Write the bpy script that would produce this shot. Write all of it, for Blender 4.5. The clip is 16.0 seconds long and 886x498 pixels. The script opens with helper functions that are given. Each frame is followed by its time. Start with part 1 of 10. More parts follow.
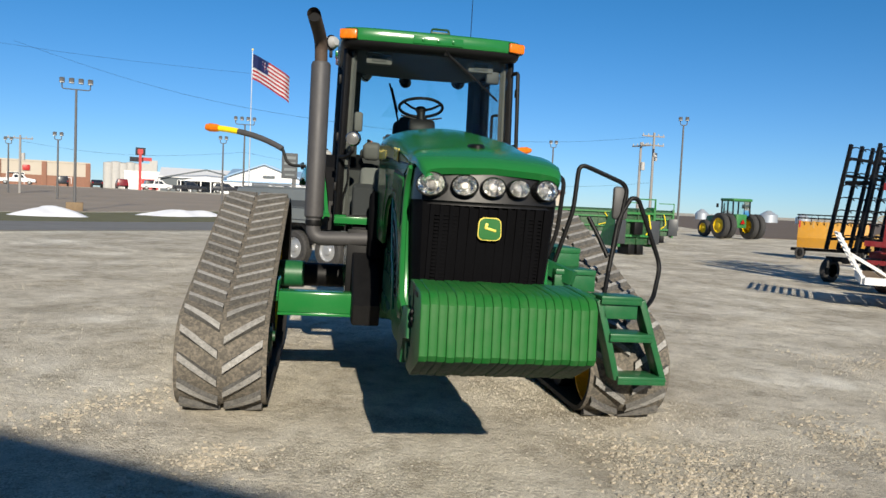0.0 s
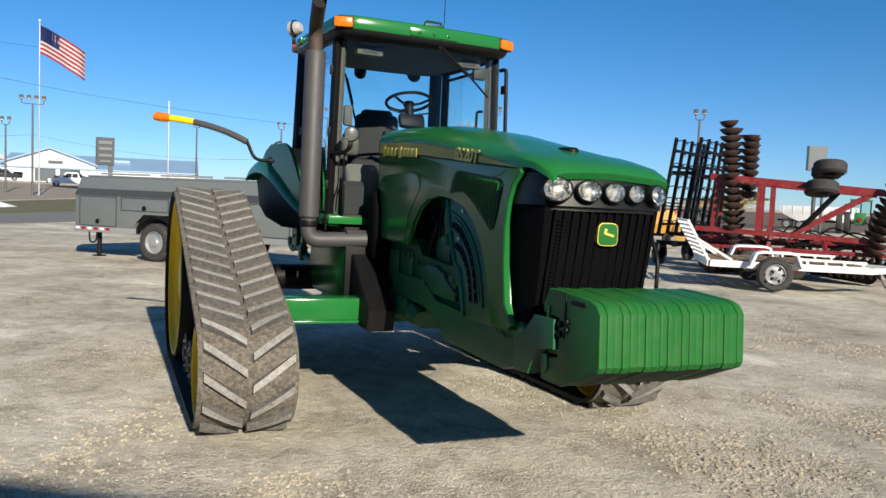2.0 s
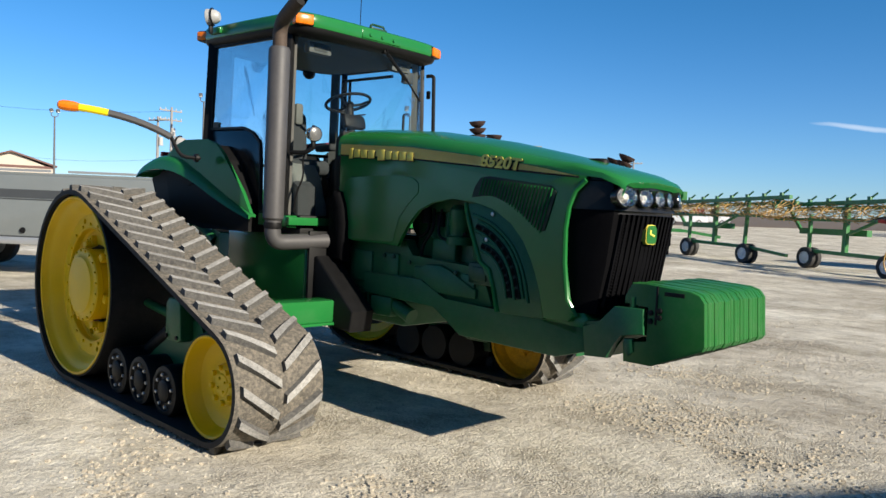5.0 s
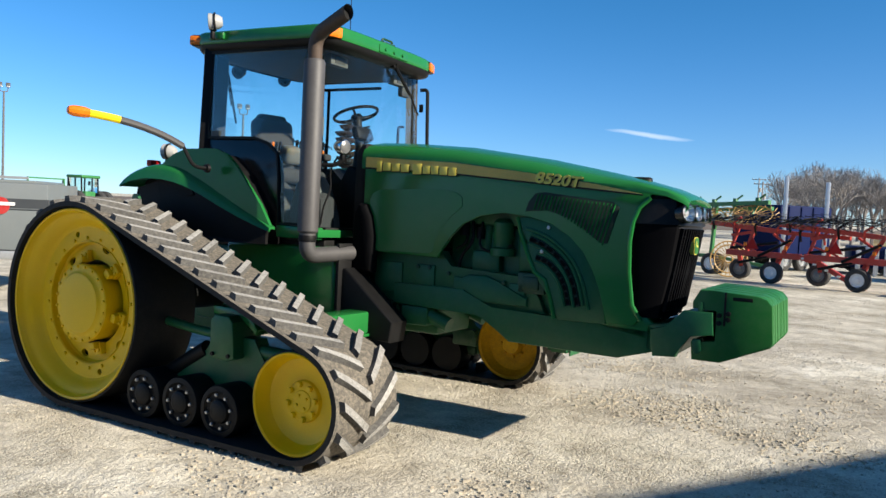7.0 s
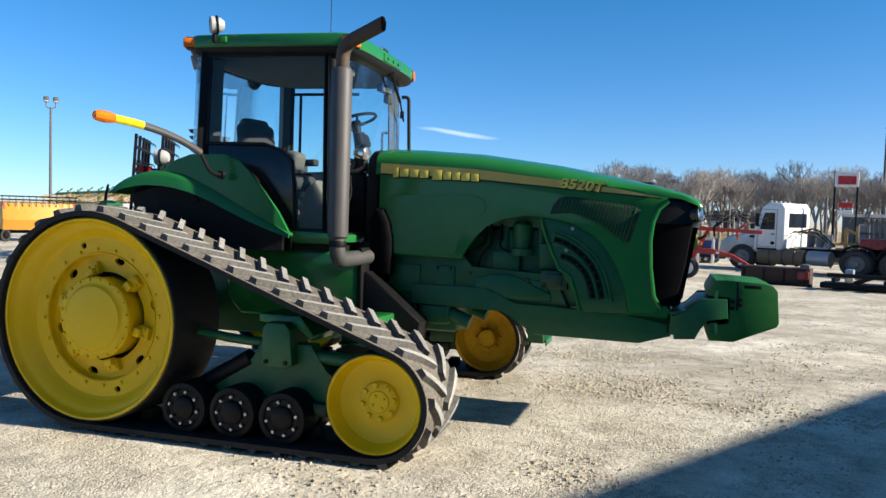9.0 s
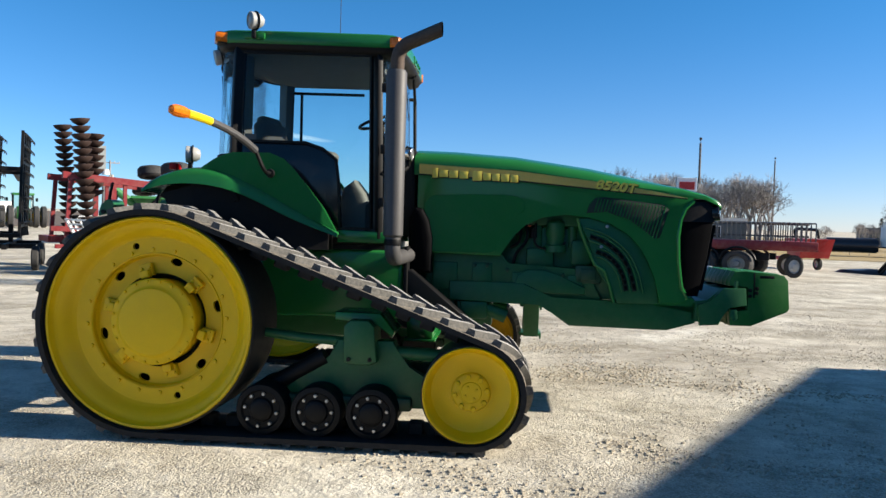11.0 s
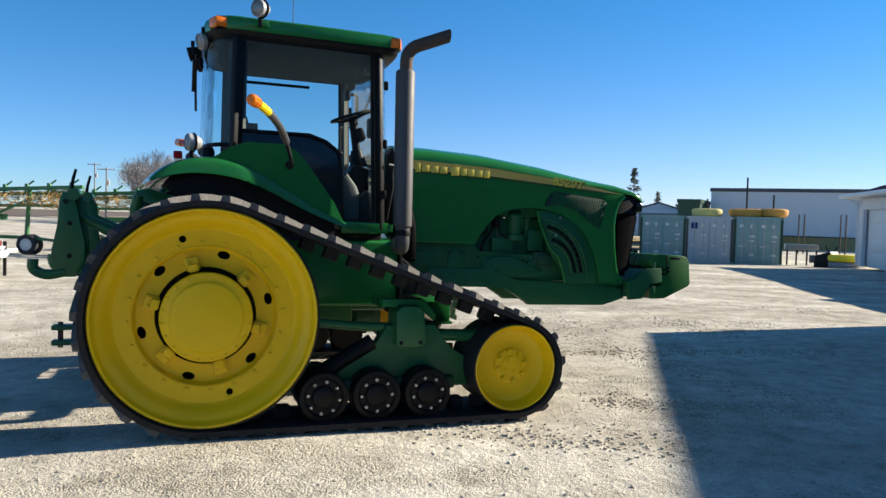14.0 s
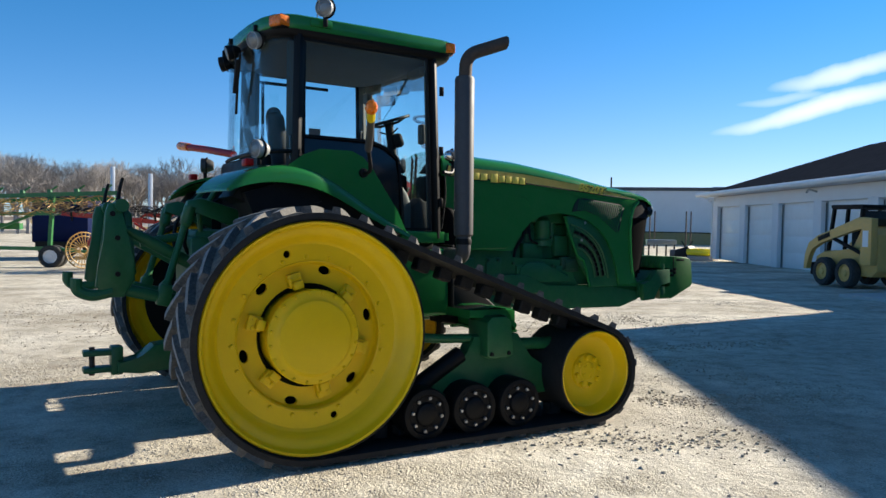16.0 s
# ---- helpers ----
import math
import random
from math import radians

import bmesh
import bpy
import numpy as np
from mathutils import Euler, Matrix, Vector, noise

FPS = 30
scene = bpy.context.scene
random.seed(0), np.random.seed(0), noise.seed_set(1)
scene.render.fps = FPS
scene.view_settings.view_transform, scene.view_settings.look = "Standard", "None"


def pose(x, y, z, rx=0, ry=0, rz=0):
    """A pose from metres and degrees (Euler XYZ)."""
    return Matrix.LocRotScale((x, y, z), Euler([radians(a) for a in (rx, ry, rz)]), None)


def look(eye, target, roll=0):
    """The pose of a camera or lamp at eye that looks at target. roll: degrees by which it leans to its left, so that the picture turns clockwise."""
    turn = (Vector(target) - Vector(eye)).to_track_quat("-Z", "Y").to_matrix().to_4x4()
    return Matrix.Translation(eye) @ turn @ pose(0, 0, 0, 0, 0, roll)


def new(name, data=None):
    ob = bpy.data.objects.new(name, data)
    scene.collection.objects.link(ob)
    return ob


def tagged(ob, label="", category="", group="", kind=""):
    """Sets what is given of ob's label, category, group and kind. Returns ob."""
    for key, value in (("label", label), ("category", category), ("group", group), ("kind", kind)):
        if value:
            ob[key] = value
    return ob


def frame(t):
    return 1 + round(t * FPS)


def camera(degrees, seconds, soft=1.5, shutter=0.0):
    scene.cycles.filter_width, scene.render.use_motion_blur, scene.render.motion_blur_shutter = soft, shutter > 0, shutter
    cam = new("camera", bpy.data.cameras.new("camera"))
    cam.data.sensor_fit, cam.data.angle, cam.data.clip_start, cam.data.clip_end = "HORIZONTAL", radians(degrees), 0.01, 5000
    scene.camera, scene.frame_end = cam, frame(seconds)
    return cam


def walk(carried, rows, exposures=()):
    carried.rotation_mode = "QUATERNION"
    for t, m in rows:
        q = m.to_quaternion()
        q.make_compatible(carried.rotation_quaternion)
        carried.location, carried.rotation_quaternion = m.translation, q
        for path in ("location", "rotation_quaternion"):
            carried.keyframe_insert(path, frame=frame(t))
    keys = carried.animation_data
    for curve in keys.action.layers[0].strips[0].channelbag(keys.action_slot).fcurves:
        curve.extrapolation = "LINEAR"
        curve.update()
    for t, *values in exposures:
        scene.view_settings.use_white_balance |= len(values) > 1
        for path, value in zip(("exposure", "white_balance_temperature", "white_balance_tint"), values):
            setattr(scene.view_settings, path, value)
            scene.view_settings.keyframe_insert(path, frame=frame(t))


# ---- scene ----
cam = camera(60.2, 16.0)
METRES, EYE, TILT, LEAN, TURN = 12.295, 1.5, -0.334, 0.786, 0.0
ROWS = [
    (0.0, 0.0, 0.0, 0.0, 0.19, -3.18, -3.35),
    (0.5, -0.0318, 0.0062, -0.0, -3.97, -3.3, -3.33),
    (1.0, -0.0646, 0.0105, -0.0008, -7.8, -3.45, -3.32),
    (1.5, -0.0946, 0.0179, -0.0005, -11.15, -3.48, -3.16),
    (2.0, -0.1203, 0.0271, 0.001, -14.32, -3.42, -3.0),
    (2.5, -0.1493, 0.0268, 0.0003, -17.65, -3.16, -2.83),
    (3.0, -0.1746, 0.0301, -0.0005, -21.4, -2.85, -2.78),
    (3.5, -0.196, 0.0399, 0.0005, -25.5, -2.62, -2.76),
    (4.0, -0.2246, 0.0483, -0.0009, -29.63, -2.68, -2.8),
    (6.5, -0.3455, 0.1369, -0.0002, -47.17, -2.67, -2.9),
    (7.0, -0.3759, 0.1526, 0.0, -50.65, -2.28, -2.8),
    (7.5, -0.3984, 0.1725, -0.0011, -54.4, -2.03, -2.62),
    (8.0, -0.4193, 0.1955, -0.0003, -58.16, -1.87, -2.31),
    (8.5, -0.4457, 0.2177, -0.0002, -61.56, -1.82, -2.01),
    (9.0, -0.4626, 0.2429, -0.0012, -64.44, -1.94, -1.78),
    (9.5, -0.4818, 0.2699, -0.0019, -67.02, -2.11, -1.61),
    (12.0, -0.5433, 0.4199, -0.0115, -84.69, -0.9, -1.39),
    (12.5, -0.5558, 0.4513, -0.0124, -88.98, -1.06, -1.26),
    (13.0, -0.5643, 0.4804, -0.0133, -92.85, -1.29, -1.25),
    (13.5, -0.5658, 0.5106, -0.0113, -96.23, -1.52, -1.33),
    (14.0, -0.5672, 0.5448, -0.0117, -99.29, -1.56, -1.3),
    (14.5, -0.5604, 0.5761, -0.0118, -102.18, -1.56, -1.14),
    (15.0, -0.5498, 0.6062, -0.0099, -104.89, -1.51, -0.83),
    (15.5, -0.5399, 0.6402, -0.0089, -107.56, -1.46, -0.58),
    (16.0, -0.527, 0.671, -0.0079, -110.49, -1.46, -0.47),
]
walk(cam, [(t, pose(0, 0, EYE, TILT, LEAN, TURN) @ pose(METRES * x, METRES * y, METRES * z, 90 + pitch, roll, yaw)) for t, x, y, z, yaw, pitch, roll in ROWS],
     exposures=((0.0, 0.34), (2.0, 0.47), (4.0, 0.60), (6.5, 0.86), (9.5, 1.02), (12.0, 0.98), (16.0, 0.98)))


# ---- world, sun ----
LEVEL = pose(0, 0, EYE, TILT, LEAN, TURN)
TRACTOR_POSE = LEVEL @ pose(-0.404, 7.678, -0.01 - EYE, 0, 0, -81.0)
TO_SUN = (TRACTOR_POSE.to_3x3() @ Vector((1.0, 0.02, 0.478))).normalized()
CLOUDS = (((0.767, -0.632, 0.11), (0.576, -0.8, 0.168), 0.012, 0.8),
          ((0.721, -0.674, 0.163), (0.582, -0.79, 0.195), 0.012, 0.7),
          ((0.745, -0.65, 0.146), (0.669, -0.728, 0.153), 0.006, 0.3),
          ((0.879, 0.465, 0.107), (0.927, 0.363, 0.096), 0.0035, 0.45))
sky_world = bpy.data.worlds.new("sky")
scene.world = sky_world
sky_world.use_nodes = True
wn = sky_world.node_tree
wn.nodes.clear()
w_out = wn.nodes.new("ShaderNodeOutputWorld")
w_bg = wn.nodes.new("ShaderNodeBackground")
w_sky = wn.nodes.new("ShaderNodeTexSky")
w_sky.sky_type = "NISHITA"
w_sky.sun_disc = False
w_sky.sun_elevation = math.asin(TO_SUN.z)
w_sky.sun_rotation = math.atan2(TO_SUN.x, TO_SUN.y)
w_sky.air_density, w_sky.dust_density, w_sky.ozone_density = 0.8, 0.0, 6.0
w_bg.inputs["Strength"].default_value = 0.065
w_tint = wn.nodes.new("ShaderNodeMix")
w_tint.data_type, w_tint.blend_type = "RGBA", "MULTIPLY"
w_tint.inputs[0].default_value = 1.0
w_updir = wn.nodes.new("ShaderNodeTexCoord")
w_sep = wn.nodes.new("ShaderNodeSeparateXYZ")
w_high = wn.nodes.new("ShaderNodeMapRange")
w_high.interpolation_type = "SMOOTHSTEP"
w_high.inputs["From Min"].default_value, w_high.inputs["From Max"].default_value = -0.02, 0.32
w_haze = wn.nodes.new("ShaderNodeMix")
w_haze.data_type = "RGBA"
w_side = wn.nodes.new("ShaderNodeVectorMath")
w_side.operation = "DOT_PRODUCT"
w_side.inputs[1].default_value = Vector((TO_SUN.x, TO_SUN.y, 0)).normalized()
w_glow = wn.nodes.new("ShaderNodeMapRange")
w_glow.interpolation_type = "SMOOTHSTEP"
w_glow.inputs["From Min"].default_value, w_glow.inputs["From Max"].default_value = -0.35, 0.75
w_low = wn.nodes.new("ShaderNodeMix")
w_low.data_type = "RGBA"
w_low.inputs[6].default_value = (0.88, 1.07, 1.26, 1)
w_low.inputs[7].default_value = (1.16, 1.02, 1.10, 1)
wn.links.new(w_updir.outputs["Generated"], w_side.inputs[0])
wn.links.new(w_side.outputs["Value"], w_glow.inputs["Value"])
wn.links.new(w_glow.outputs[0], w_low.inputs[0])
wn.links.new(w_low.outputs[2], w_haze.inputs[6])
w_haze.inputs[7].default_value = (0.42, 1.08, 1.26, 1)
wn.links.new(w_updir.outputs["Generated"], w_sep.inputs[0])
wn.links.new(w_sep.outputs["Z"], w_high.inputs["Value"])
wn.links.new(w_high.outputs[0], w_haze.inputs[0])
w_over = wn.nodes.new("ShaderNodeMapRange")
w_over.interpolation_type = "SMOOTHSTEP"
w_over.inputs["From Min"].default_value, w_over.inputs["From Max"].default_value = 0.42, 0.95
w_zenith = wn.nodes.new("ShaderNodeMix")
w_zenith.data_type = "RGBA"
w_zenith.inputs[7].default_value = (1.02, 1.14, 1.06, 1)
wn.links.new(w_sep.outputs["Z"], w_over.inputs["Value"])
wn.links.new(w_over.outputs[0], w_zenith.inputs[0])
wn.links.new(w_haze.outputs[2], w_zenith.inputs[6])
wn.links.new(w_zenith.outputs[2], w_tint.inputs[7])
wn.links.new(w_sky.outputs[0], w_tint.inputs[6])
sky_colour = w_tint.outputs[2]
w_dir = wn.nodes.new("ShaderNodeTexCoord")


def wmath(op, a, b=None):
    n = wn.nodes.new("ShaderNodeMath")
    n.operation = op
    for k, v in enumerate((a, b)):
        if v is None:
            continue
        if isinstance(v, (int, float)):
            n.inputs[k].default_value = v
        else:
            wn.links.new(v, n.inputs[k])
    return n.outputs[0]


def wdot(v):
    n = wn.nodes.new("ShaderNodeVectorMath")
    n.operation = "DOT_PRODUCT"
    n.inputs[1].default_value = v
    wn.links.new(w_dir.outputs["Generated"], n.inputs[0])
    return n.outputs["Value"]


def streak(sky_in, a, b, wide, dense, seed):
    """A wisp of thin cloud between two directions of the sky."""
    a, b = Vector(a).normalized(), Vector(b).normalized()
    mid = (a + b).normalized()
    along = (b - a).normalized()
    across = mid.cross(along).normalized()
    ns = wn.nodes.new("ShaderNodeTexNoise")
    ns.inputs["Scale"].default_value, ns.inputs["Detail"].default_value = 9.0 + seed, 6.0
    wn.links.new(w_dir.outputs["Generated"], ns.inputs["Vector"])
    wob = wmath("MULTIPLY", wmath("SUBTRACT", ns.outputs["Fac"], 0.5), wide * 2.2)
    p_ = wmath("DIVIDE", wmath("ADD", wdot(across), wob), wide)
    l_ = wmath("DIVIDE", wdot(along), (b - a).length / 2)
    r2 = wmath("ADD", wmath("MULTIPLY", p_, p_), wmath("MULTIPLY", l_, l_))
    fac = wmath("MULTIPLY", wmath("MAXIMUM", wmath("SUBTRACT", 1.0, r2), 0.0), wmath("MULTIPLY", wmath("MAXIMUM", wdot(mid), 0.0), dense))
    mx = wn.nodes.new("ShaderNodeMix")
    mx.data_type = "RGBA"
    wn.links.new(fac, mx.inputs[0])
    wn.links.new(sky_in, mx.inputs[6])
    mx.inputs[7].default_value = (9.5, 10.2, 11.0, 1)
    return mx.outputs[2]


for k, (a, b, wide, dense) in enumerate(CLOUDS):
    sky_colour = streak(sky_colour, a, b, wide, dense, 1.7 * k)
wn.links.new(sky_colour, w_bg.inputs["Color"])
wn.links.new(w_bg.outputs[0], w_out.inputs["Surface"])
sun_data = bpy.data.lights.new("sun", "SUN")
sun_data.energy, sun_data.angle, sun_data.color = 5.0, radians(0.5), (1.0, 0.91, 0.76)
sun = new("sun", sun_data)
sun.matrix_world = look((0, 0, 60), Vector((0, 0, 60)) - TO_SUN)


# ---- materials ----
def node(nt, kind, **sets):
    n = nt.nodes.new(kind)
    for key, value in sets.items():
        n.inputs[key.replace("_", " ")].default_value = value
    return n


def paint(name, colour, rough=0.4, metal=0.0, vary=0.12, scale=6.0, grain=60.0, bump=0.0, dust=0.0, dust_colour=(0.33, 0.29, 0.23, 1), coat=0.0, random_tone=0.0, spec=0.5):
    """A surface with broad stains, fine grain, some dust and relief; sizes in metres of the world."""
    m = bpy.data.materials.new(name)
    m.use_nodes = True
    nt = m.node_tree
    b = nt.nodes["Principled BSDF"]
    b.inputs["Metallic"].default_value = metal
    b.inputs["Specular IOR Level"].default_value = spec
    b.inputs["Coat Weight"].default_value = coat
    b.inputs["Coat Roughness"].default_value = 0.08
    tc = nt.nodes.new("ShaderNodeNewGeometry")
    big = node(nt, "ShaderNodeTexNoise", Scale=scale, Detail=5.0, Roughness=0.6)
    fine = node(nt, "ShaderNodeTexNoise", Scale=grain, Detail=3.0, Roughness=0.6)
    for n in (big, fine):
        nt.links.new(tc.outputs["Position"], n.inputs["Vector"])
    add = nt.nodes.new("ShaderNodeMath")
    add.operation = "ADD"
    nt.links.new(big.outputs["Fac"], add.inputs[0])
    nt.links.new(fine.outputs["Fac"], add.inputs[1])
    mp = nt.nodes.new("ShaderNodeMapRange")
    mp.inputs["From Min"].default_value, mp.inputs["From Max"].default_value = 0.6, 1.4
    mp.inputs["To Min"].default_value, mp.inputs["To Max"].default_value = 1 - vary, 1 + vary
    nt.links.new(add.outputs[0], mp.inputs["Value"])
    mul = nt.nodes.new("ShaderNodeVectorMath")
    mul.operation = "SCALE"
    mul.inputs[0].default_value = colour[:3]
    nt.links.new(mp.outputs[0], mul.inputs["Scale"])
    col = mul.outputs[0]
    if random_tone:
        oi = nt.nodes.new("ShaderNodeObjectInfo")
        rm = nt.nodes.new("ShaderNodeMapRange")
        rm.inputs["To Min"].default_value, rm.inputs["To Max"].default_value = 1 - random_tone, 1 + random_tone
        nt.links.new(oi.outputs["Random"], rm.inputs["Value"])
        m2 = nt.nodes.new("ShaderNodeVectorMath")
        m2.operation = "SCALE"
        nt.links.new(col, m2.inputs[0])
        nt.links.new(rm.outputs[0], m2.inputs["Scale"])
        col = m2.outputs[0]
    if dust:
        dn = node(nt, "ShaderNodeTexNoise", Scale=scale * 2.3, Detail=6.0, Roughness=0.7)
        nt.links.new(tc.outputs["Position"], dn.inputs["Vector"])
        dm = nt.nodes.new("ShaderNodeMapRange")
        dm.inputs["From Min"].default_value, dm.inputs["From Max"].default_value = 0.42, 0.72
        dm.inputs["To Max"].default_value = dust
        nt.links.new(dn.outputs["Fac"], dm.inputs["Value"])
        mix = nt.nodes.new("ShaderNodeMix")
        mix.data_type = "RGBA"
        nt.links.new(dm.outputs[0], mix.inputs[0])
        nt.links.new(col, mix.inputs[6])
        mix.inputs[7].default_value = dust_colour
        col = mix.outputs[2]
    nt.links.new(col, b.inputs["Base Color"])
    rg = nt.nodes.new("ShaderNodeMapRange")
    rg.inputs["To Min"].default_value, rg.inputs["To Max"].default_value = max(0.02, rough - 0.08), min(1.0, rough + 0.12)
    nt.links.new(big.outputs["Fac"], rg.inputs["Value"])
    nt.links.new(rg.outputs[0], b.inputs["Roughness"])
    if bump:
        bp = nt.nodes.new("ShaderNodeBump")
        bp.inputs["Strength"].default_value = 0.6
        bp.inputs["Distance"].default_value = bump
        nt.links.new(add.outputs[0], bp.inputs["Height"])
        nt.links.new(bp.outputs[0], b.inputs["Normal"])
    return m


def glass(name, tint, rough=0.0, ior=1.45):
    m = bpy.data.materials.new(name)
    m.use_nodes = True
    b = m.node_tree.nodes["Principled BSDF"]
    b.inputs["Base Color"].default_value = (*tint, 1)
    b.inputs["Transmission Weight"].default_value = 1.0
    b.inputs["Roughness"].default_value = rough
    b.inputs["IOR"].default_value = ior
    return m


WEIGHT_GREEN = paint("weight_green_paint", (0.012, 0.125, 0.020), 0.42, vary=0.10, scale=5, grain=150, dust=0.06, spec=0.35)
WEIGHT_DIRTY = paint("dirty_weight_underside", (0.07, 0.11, 0.055), 0.8, vary=0.3, scale=12, grain=150, dust=0.7, dust_colour=(0.20, 0.18, 0.14, 1), spec=0.2)
GREEN = paint("green_paint", (0.015, 0.155, 0.035), 0.17, vary=0.07, scale=3, grain=220, dust=0.02, spec=0.38)
GREEN_WORN = paint("worn_green_paint", (0.010, 0.105, 0.034), 0.4, spec=0.4, vary=0.18, scale=7, grain=150, dust=0.05, bump=0.001)
# dark copy of the green: low and inner parts carry their shade in it
GREEN_DEEP = paint("shaded_dark_green", (0.004, 0.05, 0.017), 0.45, vary=0.12, scale=7, grain=150, dust=0.1)
YELLOW = paint("yellow_paint", (0.78, 0.515, 0.004), 0.34, vary=0.06, scale=4, grain=150, dust=0.03, dust_colour=(0.45, 0.31, 0.06, 1), spec=0.3)
# darker yellow for the idlers' inner faces: dust, and their shade as colour
YELLOW_DUSTY_SHADED = paint("dusty_shaded_yellow_paint", (0.60, 0.34, 0.012), 0.5, vary=0.22, scale=9, dust=0.25, dust_colour=(0.14, 0.085, 0.02, 1), spec=0.2)
STRIPE = paint("gold_stripe", (0.86, 0.72, 0.24), 0.35, vary=0.08)
LETTER = paint("yellow_lettering", (0.80, 0.64, 0.10), 0.4, vary=0.04)
BLACK = paint("black_plastic", (0.0055, 0.0055, 0.006), 0.5, spec=0.2, vary=0.25, scale=9, dust=0.005)
VISOR_BLACK = paint("satin_black_visor", (0.006, 0.006, 0.007), 0.40, vary=0.15, scale=9, dust=0.02, spec=0.3)
SIDEWALL = paint("black_belt_rubber", (0.014, 0.014, 0.015), 0.7, vary=0.3, scale=9, grain=90, dust=0.08, dust_colour=(0.12, 0.11, 0.1, 1), spec=0.3)
BLACK_GLOSS = paint("black_gloss", (0.008, 0.008, 0.009), 0.18, vary=0.15, scale=9, dust=0.03)
# worn lug tops, paler than the sides: sunlight on them is in the colour
LUG_TOP_LIT = paint("lit_worn_tread_top", (0.25, 0.247, 0.238), 0.9, vary=0.6, scale=30, grain=110, bump=0.006, dust=0.55, dust_colour=(0.40, 0.375, 0.335, 1), random_tone=0.25)
LUG = paint("worn_tread_rubber", (0.085, 0.083, 0.080), 0.9, vary=0.5, scale=20, grain=90, bump=0.006, dust=0.6, dust_colour=(0.22, 0.205, 0.18, 1), random_tone=0.2)
BELT = paint("dirt_caked_rubber", (0.085, 0.078, 0.066), 0.95, vary=0.4, scale=18, grain=140, bump=0.006, dust=0.8, dust_colour=(0.28, 0.24, 0.19, 1))
TYRE = paint("tyre_rubber", (0.025, 0.025, 0.026), 0.8, vary=0.25, scale=10, dust=0.3, dust_colour=(0.15, 0.14, 0.12, 1))
STEEL_GREY = paint("muffler_grey", (0.062, 0.060, 0.062), 0.55, metal=0.1, vary=0.15, scale=7, dust=0.04, dust_colour=(0.2, 0.19, 0.18, 1))
RUSTY = paint("rusty_pipe", (0.085, 0.06, 0.045), 0.7, metal=0.3, vary=0.3, scale=14)
BARE = paint("bare_steel", (0.45, 0.45, 0.45), 0.4, metal=0.9, vary=0.2)
LAMP_SILVER = paint("silvered_lamp", (0.2, 0.2, 0.195), 0.3, metal=0.4, vary=0.15, scale=40, grain=200)
# near-black green: louvre panel, and the shade in the shield's slots
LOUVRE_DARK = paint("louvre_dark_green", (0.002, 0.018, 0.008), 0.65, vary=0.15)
GRILLE_BLACK = paint("matt_black_grille", (0.0042, 0.0042, 0.005), 0.65, vary=0.2, spec=0.03)
PILLAR_DARK = paint("dark_cab_trim", (0.04, 0.04, 0.038), 0.6, vary=0.15)
MIRROR_GREY = paint("mirror_shell_grey", (0.06, 0.06, 0.06), 0.5, vary=0.15)
CHROME = paint("lamp_reflector", (0.75, 0.75, 0.74), 0.12, metal=1.0, vary=0.05)
AMBER = paint("amber_lens", (0.72, 0.17, 0.008), 0.25, vary=0.15, scale=30, spec=0.4)
RED_LENS = paint("red_lens", (0.33, 0.005, 0.005), 0.4, vary=0.1, spec=0.2)
REFLECT_Y = paint("yellow_reflector", (0.85, 0.65, 0.01), 0.3, vary=0.04)
LAMP_WHITE = paint("lamp_shell_grey", (0.38, 0.38, 0.37), 0.4, vary=0.1, scale=20)
WHITE = paint("white_paint", (0.75, 0.75, 0.74), 0.4, vary=0.06, scale=2, dust=0.08)
SEAT = paint("seat_fabric", (0.03, 0.03, 0.032), 0.9, vary=0.2)
TRIM_GREY = paint("cab_trim_grey", (0.10, 0.098, 0.09), 0.75, vary=0.1)
TRIM_PALE = paint("pale_cab_plastic", (0.12, 0.118, 0.11), 0.7, vary=0.12, scale=12)
HEADLINER = paint("cab_headliner_felt", (0.085, 0.088, 0.092), 0.95, vary=0.12, scale=8, spec=0.1)


def thin_glass(name, tint, ior):
    """A flat pane: what lies behind shows through its tint, and a little gloss lies over it."""
    m = bpy.data.materials.new(name)
    m.use_nodes = True
    nt = m.node_tree
    nt.nodes.clear()
    out = nt.nodes.new("ShaderNodeOutputMaterial")
    mixer = nt.nodes.new("ShaderNodeMixShader")
    clear = node(nt, "ShaderNodeBsdfTransparent", Color=(*tint, 1))
    gloss = node(nt, "ShaderNodeBsdfGlossy", Color=(1, 1, 1, 1), Roughness=0.02)
    fres = node(nt, "ShaderNodeFresnel", IOR=ior)
    nt.links.new(fres.outputs[0], mixer.inputs[0])
    nt.links.new(clear.outputs[0], mixer.inputs[1])
    nt.links.new(gloss.outputs[0], mixer.inputs[2])
    nt.links.new(mixer.outputs[0], out.inputs["Surface"])
    return m


GLASS = thin_glass("cab_glass", (0.84, 0.935, 0.925), 1.29)
LENS = glass("lamp_lens", (0.97, 0.97, 0.97), ior=1.3)
DARK_GLASS = paint("dark_window_glass", (0.012, 0.015, 0.02), 0.08, vary=0.2, scale=1.5)


# ---- mesh helpers ----
def bm_new():
    return bmesh.new()


def thing(name, m, label, category, group="", kind=""):
    ob = new(name)
    ob.empty_display_size = 0.2
    ob.matrix_world = m
    return tagged(ob, label, category, group, kind)


